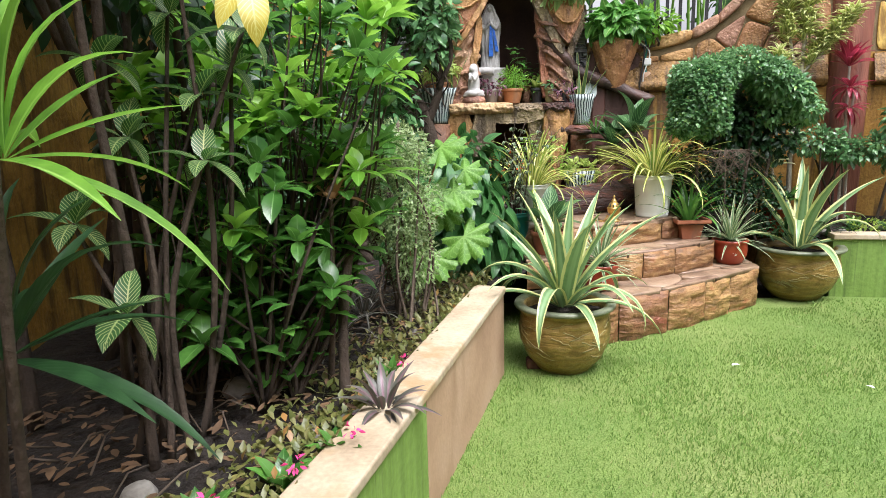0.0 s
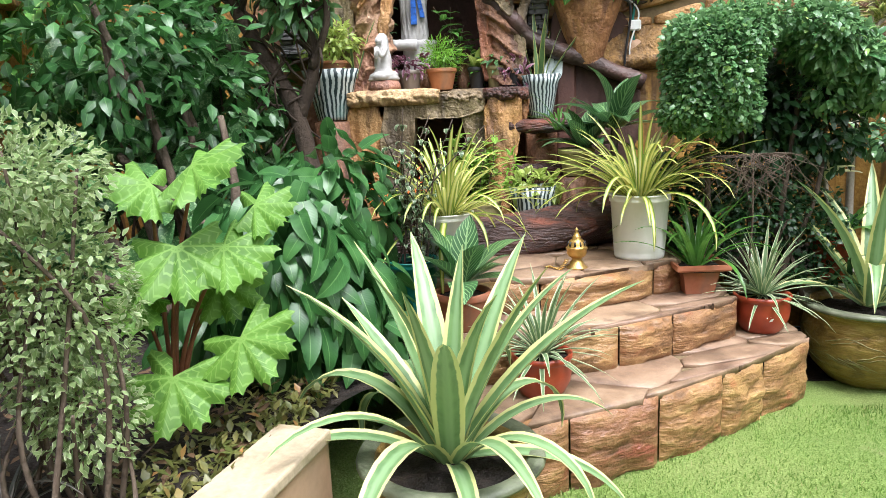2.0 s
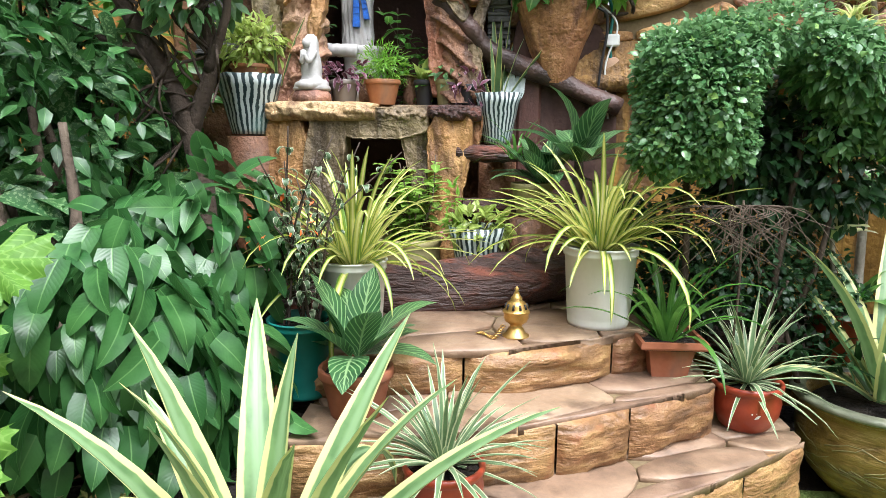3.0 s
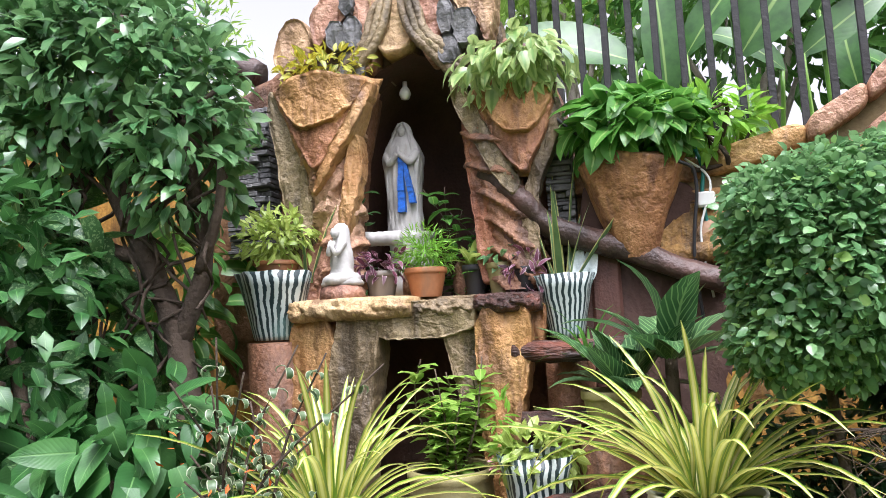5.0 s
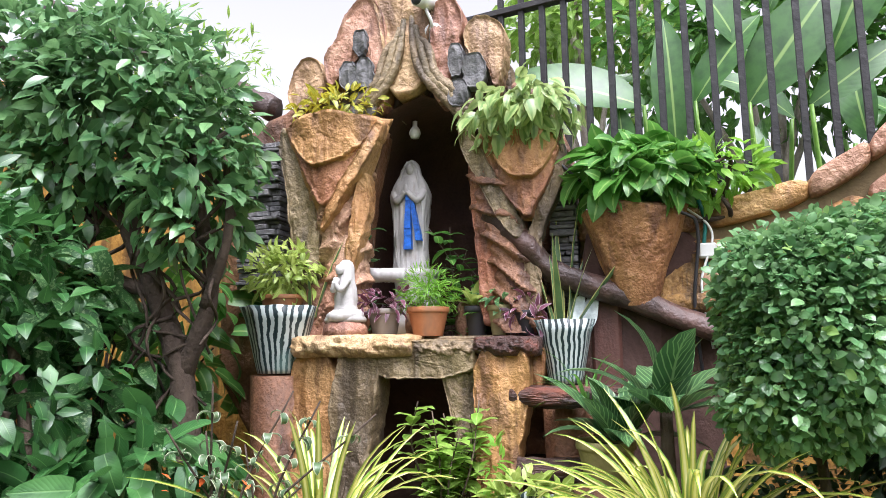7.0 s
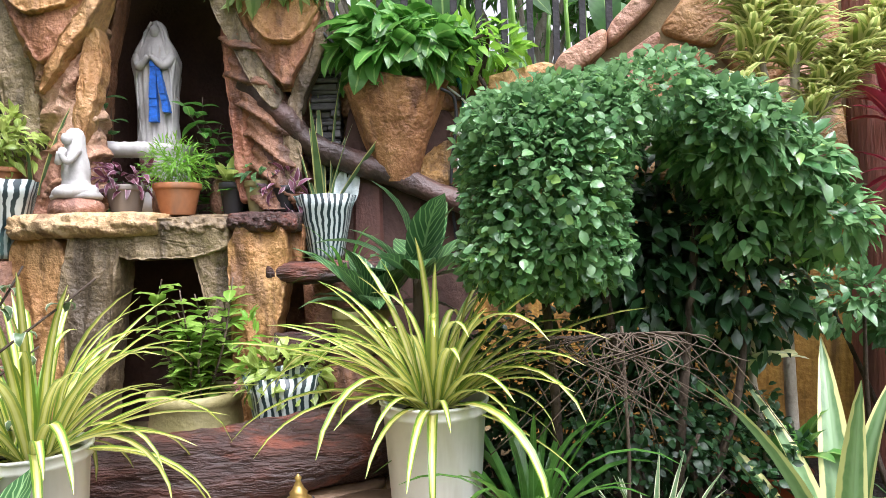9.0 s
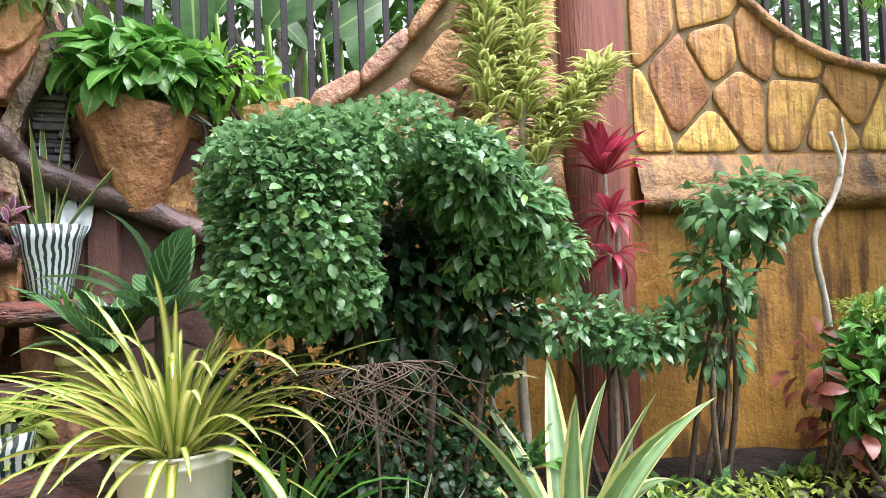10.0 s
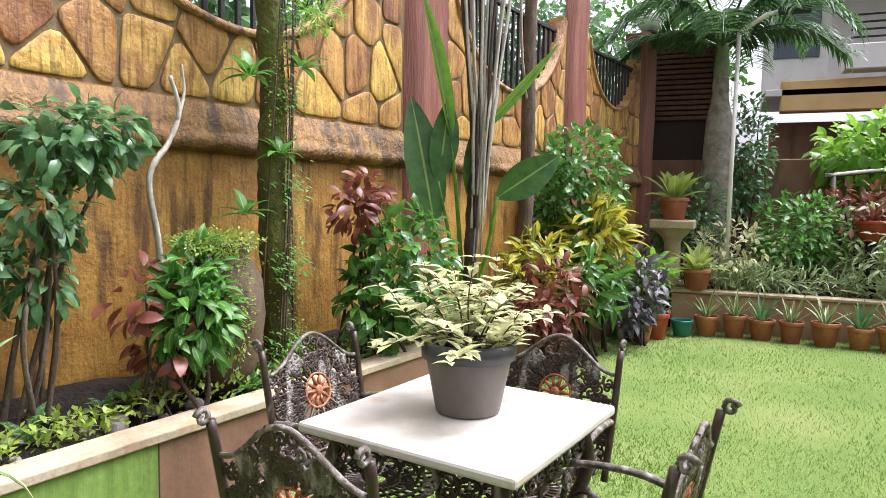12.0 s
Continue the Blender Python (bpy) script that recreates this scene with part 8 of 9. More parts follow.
for ctr, rr, n, tpl, m, lb, cat in (
    ((8.3, 4.3, 1.55), (0.6, 0.4, 0.55), 900, [blade(0.12, 0.055, "lance", 50, 3, 0.25)], L_GLOSS, "rounded dense green shrub by the wall", "shrub"),
    ((7.2, 4.4, 0.8), (0.3, 0.25, 0.28), 260, [blade(0.16, 0.045, "lance", 45, 4, 0.3)], L_CROTON, "croton shrub with green and yellow leaves", "shrub"),
    ((7.9, 4.05, 1.05), (0.3, 0.25, 0.3), 230, [blade(0.22, 0.055, "lance", 45, 4, 0.3)], L_CROTON, "tall croton with golden yellow leaves", "shrub"),
    ((7.6, 4.05, 0.68), (0.42, 0.26, 0.28), 300, [blade(0.22, 0.05, "lance", 60, 4, 0.3)], L_GLOSS, "bright green leafy clump", "shrub"),
    ((6.9, 4.2, 0.6), (0.35, 0.25, 0.3), 300, [blade(0.13, 0.05, "lance", 50, 3, 0.25)], L_RUST, "low shrub with copper red leaves", "shrub"),
    ((8.4, 3.75, 0.55), (0.45, 0.25, 0.4), 420, [blade(0.12, 0.05, "lance", 50, 3, 0.25)], leafy("dusky_leaf", (0.05, 0.05, 0.06), (0.14, 0.13, 0.14), glow=0.15), "dusky purple-leaved shrub at the lawn edge", "shrub"),
    ((9.0, 3.75, 0.62), (0.28, 0.25, 0.22), 220, [blade(0.16, 0.06, "lance", 45, 3, 0.25)], L_BRIGHT, "bright broad-leaved shrub in the corner bed", "shrub"),
    ((10.6, 3.4, 1.2), (0.5, 0.45, 0.5), 800, [blade(0.1, 0.045, "lance", 45, 3, 0.25)], L_FICUS, "dark green shrub in front of the shutter", "shrub"),
    ((10.4, 2.2, 1.05), (0.55, 0.5, 0.45), 1100, [blade(0.11, 0.05, "lance", 45, 3, 0.25)], L_POTHOS, "leafy green shrub in the far bed", "shrub"),
    ((10.2, 2.8, 0.8), (0.5, 0.6, 0.35), 800, [blade(0.1, 0.04, "lance", 45, 3, 0.25)], L_VARIEG, "silvery variegated shrub in the far bed", "shrub"),
    ((10.3, 1.2, 0.9), (0.7, 0.8, 0.5), 1300, [blade(0.14, 0.03, "lance", 60, 3, 0.25)], L_ARALIA, "mixed grey-green shrub in the far bed", "shrub"),
    ((10.4, 1.6, 1.3), (0.4, 0.4, 0.35), 260, [blade(0.12, 0.05, "lance", 45, 3, 0.25)], L_RUST, "rose-pink leaved shrub in the far bed", "shrub"),
    ((10.6, 0.6, 1.5), (0.5, 0.6, 0.6), 700, [blade(0.16, 0.03, "lance", 70, 3, 0.25)], L_CROTON, "golden bamboo-like shrub in the far bed", "shrub"),
    ((11.7, 2.75, 2.0), (0.3, 0.3, 0.8), 900, [blade(0.1, 0.045, "lance", 45, 3, 0.25)], L_FICUS, "tall dark shrub beside the palm", "shrub"),
    ((12.2, 1.0, 2.1), (0.9, 0.9, 0.5), 900, [blade(0.18, 0.1, "oval", 45, 3, 0.25)], L_BRIGHT, "bright frangipani-like tree behind the far bed", "tree")):
    shrub("far_shrub" if cat == "shrub" else "far_tree", [(*ctr, *rr), (ctr[0] - rr[0] * 0.4, ctr[1] + rr[1] * 0.3, ctr[2] - rr[2] * 0.4, rr[0] * 0.7, rr[1] * 0.7, rr[2] * 0.6)], n, tpl, m, lb, cat, (ctr[0], ctr[1], 0.05), stems=7, r=0.016, size=(0.8, 1.25), shell=0.55, down=0.3)
shrub("spider_bed", [(9.75, 2.6, 0.55, 0.2, 0.9, 0.12), (9.75, 1.0, 0.55, 0.2, 1.0, 0.12), (9.75, -0.6, 0.55, 0.2, 0.9, 0.12)], 1500, [blade(0.2, 0.02, "strap", 90, 5, 0.3)], L_ARALIA, "row of pale striped spider plants on the far planter", "plant", (9.75, 1.5, 0.4), stems=3, size=(0.8, 1.2), shell=0.9, down=-0.5)

# far planter and its row of pots
fp = thing("far_planter", "low pinkish cement planter wall behind potted plants", "planter wall", kind="structure")
a = Acc()
box(a, (9.5, -2.3, -0.02), (9.62, 3.5, 0.4), 0.01)
part("wall", a, M_FACE, fp, smooth=False)
a = Acc()
box(a, (9.47, -2.3, 0.402), (9.66, 3.5, 0.44), 0.008)
part("coping", a, M_COPING, fp, smooth=False)
a = Acc()
box(a, (9.6, -2.3, -0.02), (12.4, 4.3, 0.38), 0)
solid("far_bed", a, M_SOIL, "dark earth of the far planting bed", "soil", kind="structure", smooth=False)
pots = [(8.85, 3.6, 0.14, 0.26, M_REDPOT), (8.6, 3.72, 0.13, 0.22, M_TERRA), (9.1, 3.62, 0.15, 0.26, M_BROWN), (9.1, 3.36, 0.11, 0.17, M_TEAL)]
pots += [(9.25 + 0.02 * math.sin(i * 7), 3.42 - 0.275 * i + 0.02 * math.sin(i * 5), 0.122 + 0.012 * math.sin(i * 3), 0.22 + 0.015 * math.sin(i * 4), M_TERRA) for i in range(1, 17)]
for i, (x, y, r, h, m) in enumerate(pots):
    p = pot("flower_pot", (x, y, 0.0), r, h, m, "teal plastic pot at the lawn edge" if m is M_TEAL else "terracotta pot with upright succulent leaves" if m is M_TERRA else "dark old pot with spiky leaves", "flower", 24, group="row of pots at the lawn edge", cat="potted plant")
    if m is not M_TEAL:
        part("leaves", rosette(16, [blade(0.33, 0.045, "sword", 20, 5, 0.4), blade(0.3, 0.04, "sword", 35, 5, 0.4)], Acc(), (35, 85), (0.7, 1.1), (0, 0, h * 0.9), 0.03, 14), L_SANSE if i % 3 else L_SPOTTED, p)
pd = thing("pedestal", "white turned cement pedestal in the far bed", "pedestal", at=(9.9, 3.54, 0.42))
part("shaft", lathe(Acc(), [(0, 0), (0.16, 0), (0.14, 0.06), (0.1, 0.1), (0.09, 0.5), (0.12, 0.56), (0.18, 0.62), (0.2, 0.66)], 24), M_COPING, pd)
a = Acc()
box(a, (-0.24, -0.24, 0.66), (0.24, 0.24, 0.76), 0.015)
part("cap", a, M_COPING, pd, smooth=False)
p = pot("pedestal_pot", (9.9, 3.54, 1.182), 0.16, 0.25, M_TERRA, "lime bird's-nest fern in a terracotta pot on the pedestal", "flower", cat="potted plant")
part("leaves", rosette(16, [blade(0.42, 0.13, "oval", 35, 5, 0.3)], Acc(), (20, 80), (0.8, 1.1), (0, 0, 0.22), 0.03, 12), L_LIME, p)
p = pot("birdsnest_pot", (9.55, 3.25, 0.44), 0.15, 0.22, M_TERRA, "green rosette in a terracotta pot on the planter", "flower", cat="potted plant")
part("leaves", rosette(16, [blade(0.34, 0.1, "oval", 40, 5, 0.3)], Acc(), (15, 80), (0.8, 1.1), (0, 0, 0.2), 0.03, 12), L_LIME, p)
p = pot("far_pot", (10.1, 1.55, 1.0), 0.17, 0.22, M_REDPOT, "pink-red pot on a stand in the far bed", "flower", cat="potted plant")
part("stand", tube(Acc(), [(0, 0, -0.62), (0, 0, 0.0)], 0.06, 0.06, 10), M_BLACKIRON, p)
part("leaves", rosette(14, [blade(0.25, 0.06, "lance", 40, 4, 0.3)], Acc(), (15, 80), (0.8, 1.1), (0, 0, 0.2), 0.02, 12), L_RUST, p)

# palm, lamp pole, handrail
pm = thing("palm", "bottle palm with grey trunk and arching fronds", "palm tree", at=(10.9, 3.08, 0.36))
part("trunk", lathe(Acc(), [(0.19, 0), (0.2, 0.8), (0.19, 1.4), (0.17, 1.8), (0.15, 2.1), (0.105, 2.3), (0.095, 2.4), (0.1, 2.45), (0.09, 2.6)], 20, (0.1, 0.04, 0), 0.06), M_PALMBARK, pm)
part("crown_shaft", lathe(Acc(), [(0.085, 2.56), (0.1, 2.66), (0.08, 2.85), (0.055, 3.05), (0.03, 3.2)], 16, (0.1, 0.04, 0)), L_SHAFT, pm, "smooth pale green crown shaft")
for i in range(11):
    a0 = i * 0.571 + 0.3
    c, s = math.cos(a0), math.sin(a0)
    up = 0.25 * math.sin(i * 2.2)
    pts = curve_pts([(0.1, 0.04, 2.95), (0.1 + 0.45 * c, 0.04 + 0.45 * s, 3.4 + up), (0.1 + 0.95 * c, 0.04 + 0.95 * s, 3.38 + up), (0.1 + 1.4 * c, 0.04 + 1.4 * s, 2.95 + up * 0.6)], 11)
    fr = Acc()
    tube(fr, pts, 0.02, 0.007, 6)
    for j in range(4, len(pts)):
        for sd in (-1, 1):
            for e in (0, 0.33, 0.66):
                put(fr, blade(0.46, 0.036, "lance", 60, 4, 0.3), pts[j] * (1 - e) + pts[j - 1] * e, (c * 0.6 - s * sd, s * 0.6 + c * sd, -0.1 + 0.15 * rng.normal()), (0, 0, 1), 1.0 - 0.5 * abs(j / len(pts) - 0.5))
    part("frond", fr, L_PALM, pm)
lp = thing("lamp_pole", "thin white metal pole with angled lamp arm", "lamp post", at=(9.95, 2.97, 0.36))
part("pole", tube(Acc(), [(0, 0, 0), (0.0, -0.03, 2.9)], 0.022, 0.022, 10), M_WHITEPOT, lp)
part("arm", tube(Acc(), [(0.0, -0.03, 2.88), (0, -0.3, 3.05), (0, -0.42, 3.07)], 0.025, 0.025, 10), M_WHITEPOT, lp)
a = Acc()
box(a, (-0.06, -0.72, 3.04), (0.06, -0.4, 3.1), 0.01)
part("lamp_head", a, M_BLACKPOT, lp, smooth=False)
hr = thing("handrail", "bent stainless steel handrail in the far bed", "handrail", at=(11.2, 1.6, 0.38))
part("rail", tube(Acc(), curve_pts([(0, 0.3, 1.35), (0, -0.3, 1.42), (0, -0.5, 1.4), (-0.3, -1.3, 0.9), (-0.4, -2.0, 0.6)], 6), 0.03, 0.03, 10), plain("steel", (0.6, 0.6, 0.6), 0.25, 1.0), hr)
for y in (0.2, -0.4):
    part("post", tube(Acc(), [(0, y, 0), (0, y, 1.38)], 0.025, 0.025, 8), M_GREYPOT, hr)
gl = thing("globe_lamp", "white glass globe lamp on the wall pillar", "lamp", at=(11.35, 4.05, 3.62))
part("globe", lathe(Acc(), [(0, 0.02), (0.1, 0.05), (0.17, 0.15), (0.17, 0.23), (0.1, 0.33), (0, 0.36)], 20), M_WHITEPOT, gl)
part("base", lathe(Acc(), [(0, 0), (0.1, 0), (0.09, 0.04), (0, 0.06)], 16), M_BLACKPOT, gl)

# buildings beyond
sh = thing("shuttered_house", "brown house front with slatted roller shutter", "building", at=(12.0, 3.15, 0))
a = Acc()
box(a, (0.1, -6.0, 0), (0.5, 1.2, 2.0), 0.01)
part("wall", a, M_FACEBROWN, sh, smooth=False)
a = Acc()
box(a, (0.14, 0.0, 2.0), (0.5, 1.2, 3.75), 0.01)
part("wall", a, plain("shutter_back", (0.03, 0.014, 0.01), 0.7), sh, smooth=False)
M_SLAT = surface("shutter_slat", (0.06, 0.022, 0.014), (0.10, 0.036, 0.022), (0.15, 0.06, 0.035), 8, (1, 3, 1), 0.5, 0.3)
for i in range(15):
    z = 2.56 + 0.073 * i
    a = Acc()
    box(a, (0.08, 0.08, z), (0.14, 1.02, z + 0.058), 0.008)
    part("slat", a, M_SLAT, sh, smooth=False)
for y in (0.02, 1.08):
    a = Acc()
    box(a, (0.05, y - 0.08, 0.4), (0.16, y + 0.08, 3.8), 0.01)
    part("frame", a, M_WOODPOST, sh, smooth=False)
a = Acc()
box(a, (0.0, -0.1, 3.66), (0.7, 1.3, 3.82), 0.01)
part("beam", a, M_WOODPOST, sh, smooth=False)
yb = thing("yellow_building", "yellow and white house with balcony behind the garden", "building", at=(17, 0, 0))
M_YEL = surface("yellow_paint", (0.55, 0.36, 0.14), (0.66, 0.45, 0.2), (0.7, 0.5, 0.25), 2, (1, 1, 1), 0.8, 0.1, fmix=0.05)
M_WHT = surface("white_paint", (0.66, 0.65, 0.62), (0.76, 0.75, 0.72), (0.8, 0.79, 0.77), 2, (1, 1, 1), 0.8, 0.1, fmix=0.05)
for lo, hi, m, nm in (((0, -6, 3.25), (0.4, 2.1, 3.86), M_YEL, "balcony_wall"), ((1.5, -6, 0), (1.9, 2.2, 3.2), M_FACEBROWN, "wall"), ((1.6, 1.1, 3.7), (2.0, 2.4, 7.5), M_WHT, "wall"), ((2.4, -6, 3.7), (2.8, 1.1, 6.2), M_WHT, "wall"), ((-0.3, -6, 3.97), (0.2, 1.05, 4.45), M_WHT, "ledge"), ((0, -6, 6.2), (3, 2.4, 6.5), M_WHT, "roof"), ((0, -6, 3.55), (2.4, 2.4, 3.7), M_WHT, "floor_slab")):
    a = Acc()
    box(a, lo, hi, 0.02)
    part(nm, a, m, yb, smooth=False)
for i in range(4):
    part("rail", tube(Acc(), [(-0.1, -6, 4.6 + 0.14 * i), (-0.1, 0.95, 4.6 + 0.14 * i)], 0.02, 0.02, 6), M_BLACKIRON, yb)
a = Acc()
box(a, (1.55, 1.3, 4.6), (1.6, 2.2, 5.9), 0.01)
wnd = part("window", a, plain("window_glass", (0.05, 0.08, 0.12), 0.1), yb, smooth=False)

# ---- trees and big leaves beyond the wall ----
hl = thing("heliconia", "tall heliconia clump with large green paddle leaves behind the fence", "plant", at=(1.9, 6.9, 1.2))
for b0, e0, W, roll in (((1.512, 2.777), (0.785, 3.003), 0.33, 0.5), ((1.668, 2.511), (1.642, 3.229), 0.22, 0.1), ((1.78, 2.772), (2.111, 3.195), 0.22, -0.2), ((2.048, 2.733), (2.488, 3.338), 0.34, 0.3), ((2.437, 2.912), (2.753, 3.528), 0.3, -0.2), ((2.344, 2.691), (2.756, 2.968), 0.19, 0.5), ((1.393, 2.447), (1.378, 2.762), 0.15, 0.1), ((2.024, 3.045), (1.799, 3.459), 0.2, 0.3)):
    q0, q1 = np.array((b0[0] - 1.9, 0.05, b0[1] - 1.2)), np.array((e0[0] - 1.9, 0.02, e0[1] - 1.2))
    part("stalk", tube(Acc(), curve_pts([(q0[0] + 0.05, 0.1, -0.6), (q0[0] + 0.03, 0.08, q0[2] * 0.5), q0], 5), 0.02, 0.012, 7), L_STRAP, hl)
    a = Acc()
    put(a, blade(float(np.linalg.norm(q1 - q0)) * 1.06, W, "oval", 25, 12, 0.22, 8, 8, 0.015), q0, q1 - q0, (roll, -1, 0.5))
    part("leaf", a, L_BANANA, hl)
for i in range(13):
    x, y = rng.uniform(-0.5, 2.6), rng.uniform(0.35, 1.1)
    zt = rng.uniform(0.6, 1.6)
    part("stalk", tube(Acc(), curve_pts([(x, y, -0.6), (x + rng.normal() * 0.05, y, zt * 0.5), (x + rng.normal() * 0.1, y - 0.05, zt)], 5), 0.02, 0.012, 7), L_STRAP, hl)
    a = Acc()
    put(a, T_BANANA[i % 2], (x, y - 0.05, zt), (rng.normal() * 0.6, -0.1 + rng.normal() * 0.2, rng.uniform(0.5, 1.3)), (rng.normal() * 0.3, -1, 0.6), rng.uniform(0.6, 0.9))
    part("leaf", a, L_BANANA, hl)


def backdrop_tree(at, h, rr, n, mat, label, tpl, seed):
    t = thing("tree", label, "tree", "trees beyond the wall", at)
    tk = Acc()
    tube(tk, curve_pts([(0, 0, -0.2), (rng.normal() * 0.1, 0, h * 0.4), (rng.normal() * 0.2, 0, h)], 7), 0.13, 0.05, 9, 0.2)
    ells = [(0, 0, h, *rr)]
    for i in range(7):
        a0 = i * 0.9 + seed
        c = (rr[0] * 0.7 * math.cos(a0), rr[1] * 0.7 * math.sin(a0), h + rr[2] * rng.uniform(-0.7, 0.6))
        tube(tk, curve_pts([(0, 0, h * 0.6), (c[0] * 0.5, c[1] * 0.5, (h * 0.6 + c[2]) / 2), c], 5), 0.04, 0.015, 6, 0.2)
        ells.append((*c, rr[0] * 0.45, rr[1] * 0.45, rr[2] * 0.4))
    part("trunk", tk, M_BARKPALE, t)
    part("crown", foliage(Acc(), n, ells, tpl, (0.8, 1.3), 0.7, 0.35), mat, t)


for at, h, rr, n, m in (((2.6, 9.5, 0), 4.2, (1.3, 1.0, 1.1), 1700, L_GLOSS), ((1.0, 10.5, 0), 5.0, (0.9, 0.9, 0.9), 1300, L_FRESH), ((4.4, 9.0, 0), 3.4, (1.4, 1.0, 1.5), 2200, L_GLOSS), ((6.5, 8.0, 0), 3.2, (1.5, 1.0, 1.6), 2400, L_FICUS), ((9.2, 7.0, 0), 3.4, (1.6, 1.2, 1.7), 2400, L_GLOSS), ((12.5, 6.0, 0), 3.6, (1.6, 1.2, 1.8), 2200, L_FICUS), ((15.5, 4.3, 0), 4.0, (1.5, 1.5, 1.8), 1800, L_GLOSS), ((-0.9, 11.0, 0), 4.2, (0.35, 0.35, 0.4), 260, L_BRIGHT), ((20, -4.0, 0), 7.0, (3, 3, 3), 2200, L_GLOSS)):
    backdrop_tree(at, h, rr, n, m, "leafy green tree standing beyond the garden wall", [blade(0.2, 0.085, "lance", 50, 3, 0.25), blade(0.18, 0.08, "lance", 70, 3, 0.2)], at[0])
bmb = shrub("bamboo", [(-2.6, 7.6, 3.9, 0.7, 0.5, 0.6), (-1.9, 7.8, 3.6, 0.6, 0.4, 0.6)], 1500, [blade(0.1, 0.02, "lance", 40, 3, 0.2)], L_FRESH, "airy bamboo sprays rising behind the wall", "bamboo", (-2.3, 7.6, 0.0), M_BARKPALE, 9, 0.012, (0.8, 1.3), 0.9, 0.3)

# ---- table and chairs ----
TB = pose(3.575, 3.64, 0, 0, 0, -10.0)
tb = thing("garden_table", "square white stone-topped garden table with iron legs", "table")
tb.matrix_world = TB
H = 0.333
part("tabletop", soften(Acc().add([(x * H, y * H, z) for z in (0.712, 0.742) for x, y in ((-1, -1), (1, -1), (1, 1), (-1, 1))], [(3, 2, 1, 0), (4, 5, 6, 7), (0, 1, 5, 4), (1, 2, 6, 5), (2, 3, 7, 6), (3, 0, 4, 7)]), 0.009), M_TABLE, tb, "worn white table top with stains", smooth=False)
for sx, sy in ((-1, 0), (1, 0), (0, -1), (0, 1)):
    ap = Acc()
    for q in range(9):
        u = -0.24 + 0.06 * q
        for rad, dz in ((0.03, -0.045), (0.018, -0.03), (0.014, -0.07)):
            ring = [(u + rad * math.cos(w), 0, 0.7 + dz + rad * math.sin(w)) for w in np.linspace(0, 5.6, 10)]
            tube(ap, [(p[0], 0.27, p[2]) if sx == 0 else (0.27, p[0], p[2]) for p in ring], 0.006, 0.004, 5)
    tube(ap, [(-0.28, 0.27, 0.7), (0.28, 0.27, 0.7)] if sx == 0 else [(0.27, -0.28, 0.7), (0.27, 0.28, 0.7)], 0.012, 0.012, 6)
    vv = np.concatenate(ap.v)
    vv[:, 1 if sx == 0 else 0] *= sy if sx == 0 else sx
    ap.v = [vv]
    part("apron", ap, M_IRONWORN, tb, "pierced iron scrollwork")
for sx in (-1, 1):
    for sy in (-1, 1):
        part("leg", tube(Acc(), curve_pts([(0.25 * sx, 0.25 * sy, 0.7), (0.27 * sx, 0.27 * sy, 0.55), (0.2 * sx, 0.2 * sy, 0.3), (0.24 * sx, 0.24 * sy, 0.08), (0.27 * sx, 0.27 * sy, 0.0)], 7), 0.024, 0.014, 9), M_IRONWORN, tb)
tpot = pot("planter_pot", (3.6, 3.64, 0.745), 0.134, 0.205, M_GREYPOT, "variegated pale shrub in a grey plastic pot on the table", "flower", 40, cat="potted plant")
part("rim_band", lathe(Acc(), [(0.128, 0.157), (0.1365, 0.158), (0.1385, 0.206), (0.129, 0.207)], 40), plain("dark_band", (0.05, 0.052, 0.056), 0.5), tpot, "darker plastic rim band")
s, lf = Acc(), Acc()
for i in range(24):
    a0 = i * 2.4
    rr = rng.uniform(0.08, 0.34)
    s = Acc()
    part("stem", sprout(s, lf, (0.02 * math.cos(a0), 0.02 * math.sin(a0), 0.17), (rr * math.cos(a0), rr * math.sin(a0), rng.uniform(0.3, 0.52) - rr * 0.35), [blade(0.06, 0.027, "lance", 30, 3, 0.25)], 22, 0.003, (0.7, 1.15), 0.25, 0.02), M_BARK, tpot)
part("leaves", lf, L_VARIEG, tpot)


def scroll(acc, c, r, turns=1.3, ax=(1, 0, 0), az=(0, 0, 1), th=0.008, start=0.0, sgn=1):
    c, ax, az = np.array(c), np.array(ax), np.array(az)
    pts = []
    for w in np.linspace(0, 1, 14):
        rr = r * (1 - 0.75 * w)
        a0 = start + sgn * w * turns * 2 * math.pi
        pts.append(c + ax * rr * math.cos(a0) + az * rr * math.sin(a0))
    tube(acc, pts, th, th * 0.8, 6)


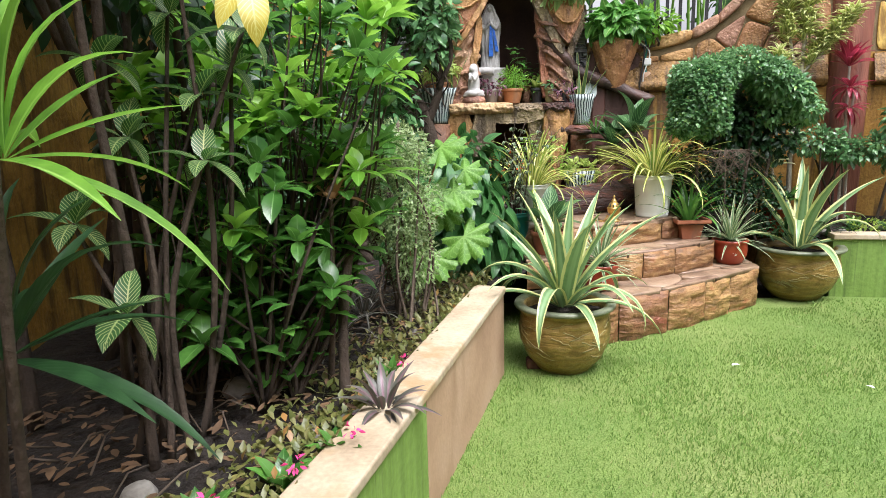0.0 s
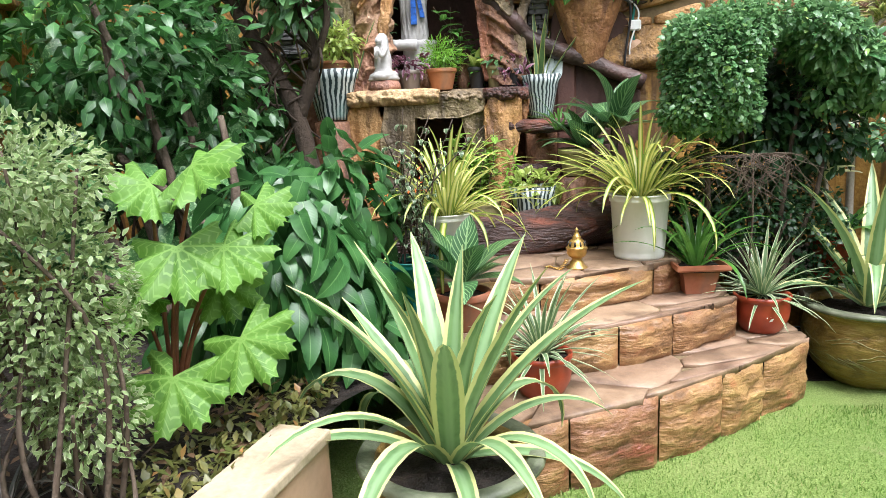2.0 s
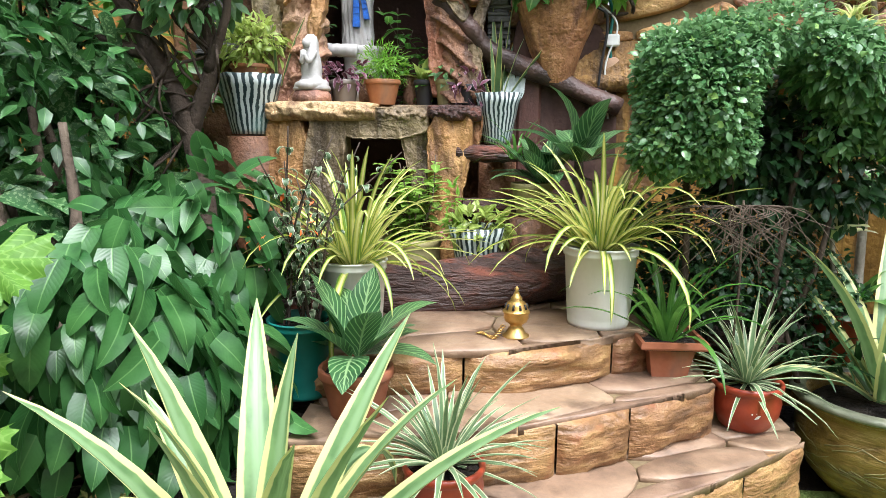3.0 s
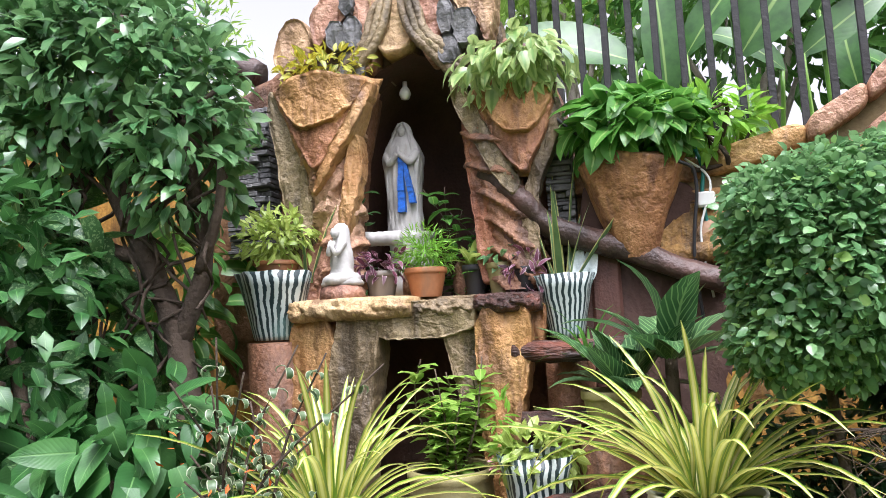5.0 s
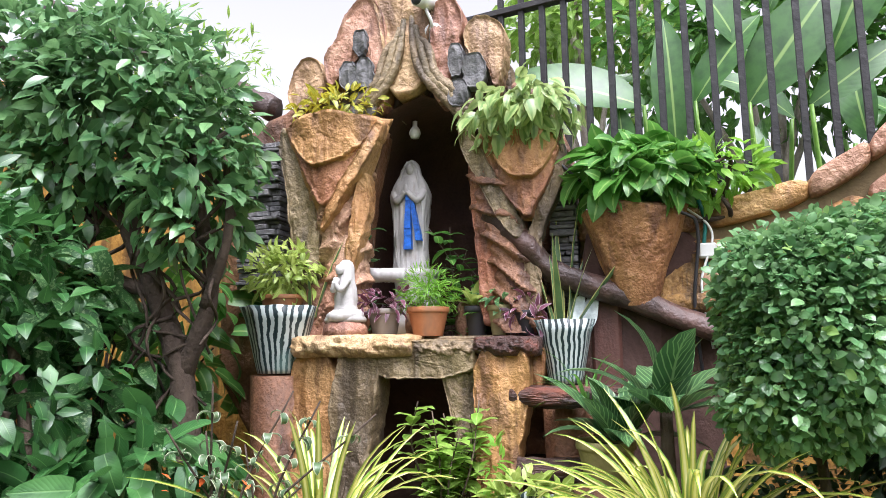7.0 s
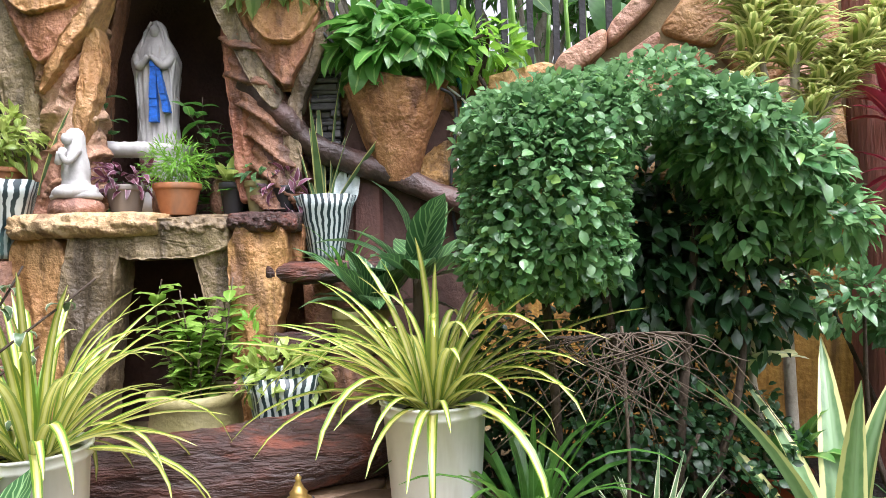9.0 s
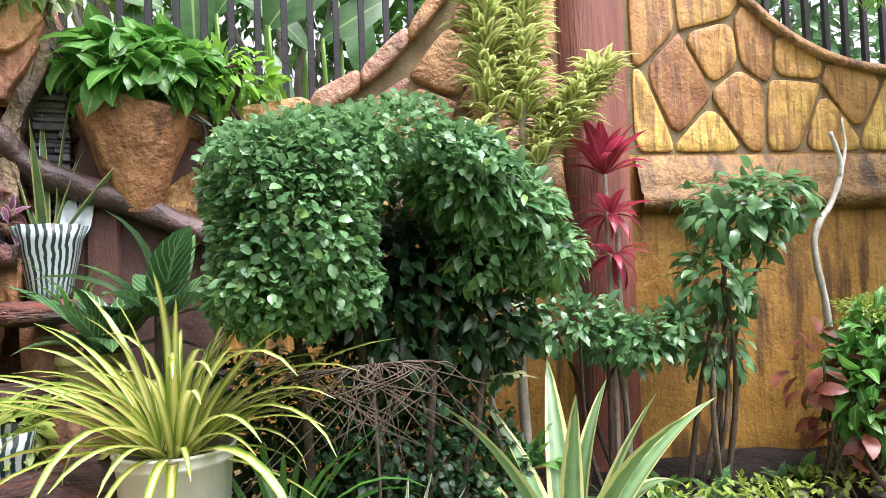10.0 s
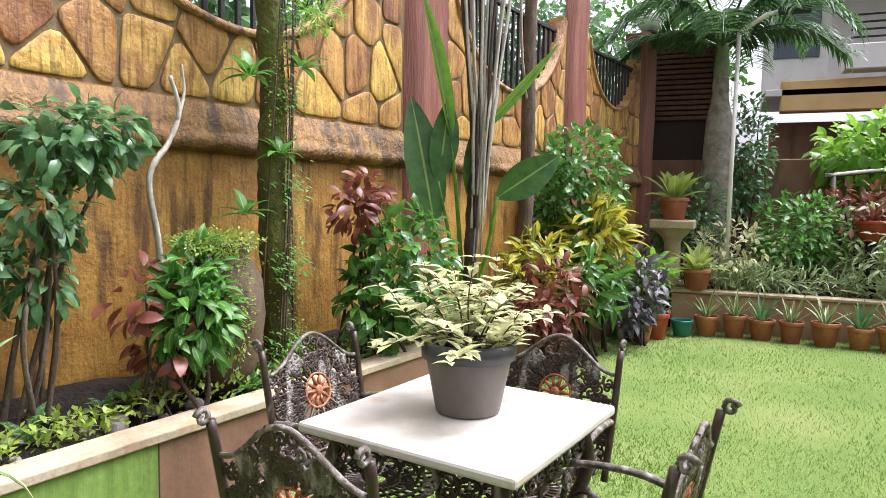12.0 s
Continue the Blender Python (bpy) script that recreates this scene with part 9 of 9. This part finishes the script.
def garden_chair(m, label):
    """Cast-iron armchair facing +y; its back stands at y = -0.22."""
    c = thing("garden_chair", label, "chair", "iron chairs round the table")
    c.matrix_world = m
    W = 0.21

    def tilt(p):
        return (p[0], -0.2 - 0.2 * (p[1] - 0.42) , p[1])
    for sx in (-1, 1):
        part("back_post", tube(Acc(), curve_pts([tilt((sx * W, 0.4)), tilt((sx * (W + 0.01), 0.62)), tilt((sx * (W + 0.015), 0.84))], 6), 0.013, 0.012, 8), M_IRONWORN, c)
        fin = Acc()
        q = tilt((sx * (W + 0.015), 0.85))
        scroll(fin, (q[0], q[1] - 0.02, q[2]), 0.022, 1.2, (0, -1, 0), (0, 0, 1), 0.008, 0.3)
        part("finial", fin, M_IRONTOP, c, "curled finial worn white")
    top = [tilt((W * u, 0.81 + 0.055 * math.cos(u * math.pi * 1.0) + 0.0 * u)) for u in np.linspace(-1, 1, 25)]
    part("top_rail", tube(Acc(), top, 0.0075, 0.0075, 7), M_IRONTOP, c, "wavy top rail worn to white")
    part("bottom_rail", tube(Acc(), [tilt((-W, 0.46)), tilt((W, 0.46))], 0.009, 0.009, 7), M_IRONWORN, c)
    lat = Acc()
    r2 = np.random.default_rng(5)
    for i in range(420):
        u, z = r2.uniform(-W + 0.01, W - 0.01), r2.uniform(0.47, 0.85)
        if z > 0.8 + 0.05 * math.cos(u / W * math.pi) or math.hypot(u, z - 0.665) < 0.066:
            continue
        q = tilt((u, z))
        scroll(lat, q, r2.uniform(0.012, 0.024), 1.1, (1, 0, 0), (0, -0.2, 1), 0.0055, r2.uniform(0, 6.3), 1 if i % 2 else -1)
    for a0 in np.linspace(0, 2 * math.pi, 18, endpoint=False):
        p0, p1 = (0.062 * math.cos(a0), 0.665 + 0.062 * math.sin(a0)), (0.15 * math.cos(a0) * 1.2, 0.665 + 0.17 * math.sin(a0))
        if p1[1] < 0.82:
            tube(lat, [tilt(p0), tilt(p1)], 0.006, 0.004, 5)
    part("lattice", lat, M_IRONWORN, c, "pierced iron tracery")
    md = Acc()
    ring = [tilt((0.06 * math.cos(w), 0.665 + 0.06 * math.sin(w))) for w in np.linspace(0, 2 * math.pi, 25)]
    tube(md, ring, 0.006, 0.006, 6, 0, False)
    medal = part("medallion", md, M_COPPER, c, "round copper sun medallion")
    for a0 in np.linspace(0, 2 * math.pi, 10, endpoint=False):
        ry = Acc()
        tube(ry, [tilt((0.018 * math.cos(a0), 0.665 + 0.018 * math.sin(a0))), tilt((0.04 * math.cos(a0), 0.665 + 0.04 * math.sin(a0))), tilt((0.056 * math.cos(a0), 0.665 + 0.056 * math.sin(a0)))], 0.009, 0.004, 6)
        part("ray", ry, M_COPPER, medal)
    hb = Acc()
    o = [(0.022 * math.cos(w), 0.022 * math.sin(w)) for w in np.linspace(0, 2 * math.pi, 16, endpoint=False)]
    q = tilt((0, 0.665))
    part("boss", plate(hb, o, 0.012, ((1, -0.5), (1, 0.3), (0.7, 0.9), (0.3, 1)), 0, (q[0], q[1] + 0.0, q[2]), (1, 0, 0), (0, -0.2, 1), (0, 1, 0.2)), M_COPPER, medal)
    se = Acc()
    n = 48
    for rr in (0.21, 0.17, 0.13, 0.09, 0.05):
        tube(se, [(rr * math.cos(w), 0.02 + rr * math.sin(w), 0.405) for w in np.linspace(0, 2 * math.pi, 29)], 0.011 if rr > 0.2 else 0.006, None, 6, 0, False)
    seat = part("seat", se, M_IRONWORN, c, "pierced round iron seat")
    for w in np.linspace(0, 2 * math.pi, 30, endpoint=False):
        part("spoke", tube(Acc(), [(0.04 * math.cos(w), 0.02 + 0.04 * math.sin(w), 0.405), (0.21 * math.cos(w + 0.2), 0.02 + 0.21 * math.sin(w + 0.2), 0.405)], 0.005, 0.005, 5), M_IRONWORN, seat)
    for sx in (-1, 1):
        for sy, y1 in ((1, 0.2), (-1, -0.22)):
            part("leg", tube(Acc(), curve_pts([(0.17 * sx, 0.14 * sy + 0.02, 0.4), (0.2 * sx, 0.17 * sy, 0.28), (0.16 * sx, 0.15 * sy, 0.13), (0.2 * sx, y1, 0.0)], 6), 0.016, 0.01, 8), M_IRONWORN, c)
        ar = Acc()
        tube(ar, curve_pts([(sx * 0.215, -0.23, 0.6), (sx * 0.235, -0.08, 0.625), (sx * 0.24, 0.1, 0.61), (sx * 0.235, 0.2, 0.57)], 7), 0.012, 0.009, 8)
        scroll(ar, (sx * 0.235, 0.195, 0.545), 0.026, 1.2, (0, 1, 0), (0, 0, 1), 0.01, 1.57, -1)
        part("armrest", ar, M_IRONTOP, c, "armrest worn pale on top")
        ab = Acc()
        tube(ab, curve_pts([(sx * 0.235, 0.14, 0.58), (sx * 0.225, 0.2, 0.5), (sx * 0.2, 0.13, 0.41)], 6), 0.01, 0.009, 7)
        scroll(ab, (sx * 0.22, 0.05, 0.5), 0.05, 1.4, (0, 1, 0), (0, 0, 1), 0.008, 0.5)
        scroll(ab, (sx * 0.22, -0.08, 0.5), 0.045, 1.4, (0, 1, 0), (0, 0, 1), 0.008, 2.5, -1)
        part("arm_scroll", ab, M_IRONWORN, c)
    return c


garden_chair(pose(3.76, 4.05, 0, 0, 0, 168), "dark cast-iron garden chair with copper sun medallion")
ch0 = bpy.data.objects["garden_chair"]
copy_thing(ch0, pose(3.93, 3.56, 0, 0, 0, 80))
copy_thing(ch0, pose(3.24, 3.78, 0, 0, 0, -97))
copy_thing(ch0, pose(3.42, 3.28, 0, 0, 0, -10))

# scraps on the lawn and a broken brick by the agave pot
for x, y, w, r in ((1.55, 3.53, 0.055, 0.3), (2.12, 3.19, 0.045, 2.0)):
    a = Acc()
    put(a, blade(w, w * 0.5, "oval", 30, 4, 0.2), (x, y, 0.03), (math.cos(r), math.sin(r), 0.1), (0, 0, 1))
    solid("fallen_petal", a, M_WHITEPOT, "white fallen petal lying on the lawn", "petal", "petals on the lawn")
a = Acc()
box(a, (0.43, 3.58, 0.0), (0.57, 3.66, 0.06), 0.01)
solid("broken_brick", a, M_WOODPOST, "broken dark red brick beside the agave pot", "brick", smooth=False)
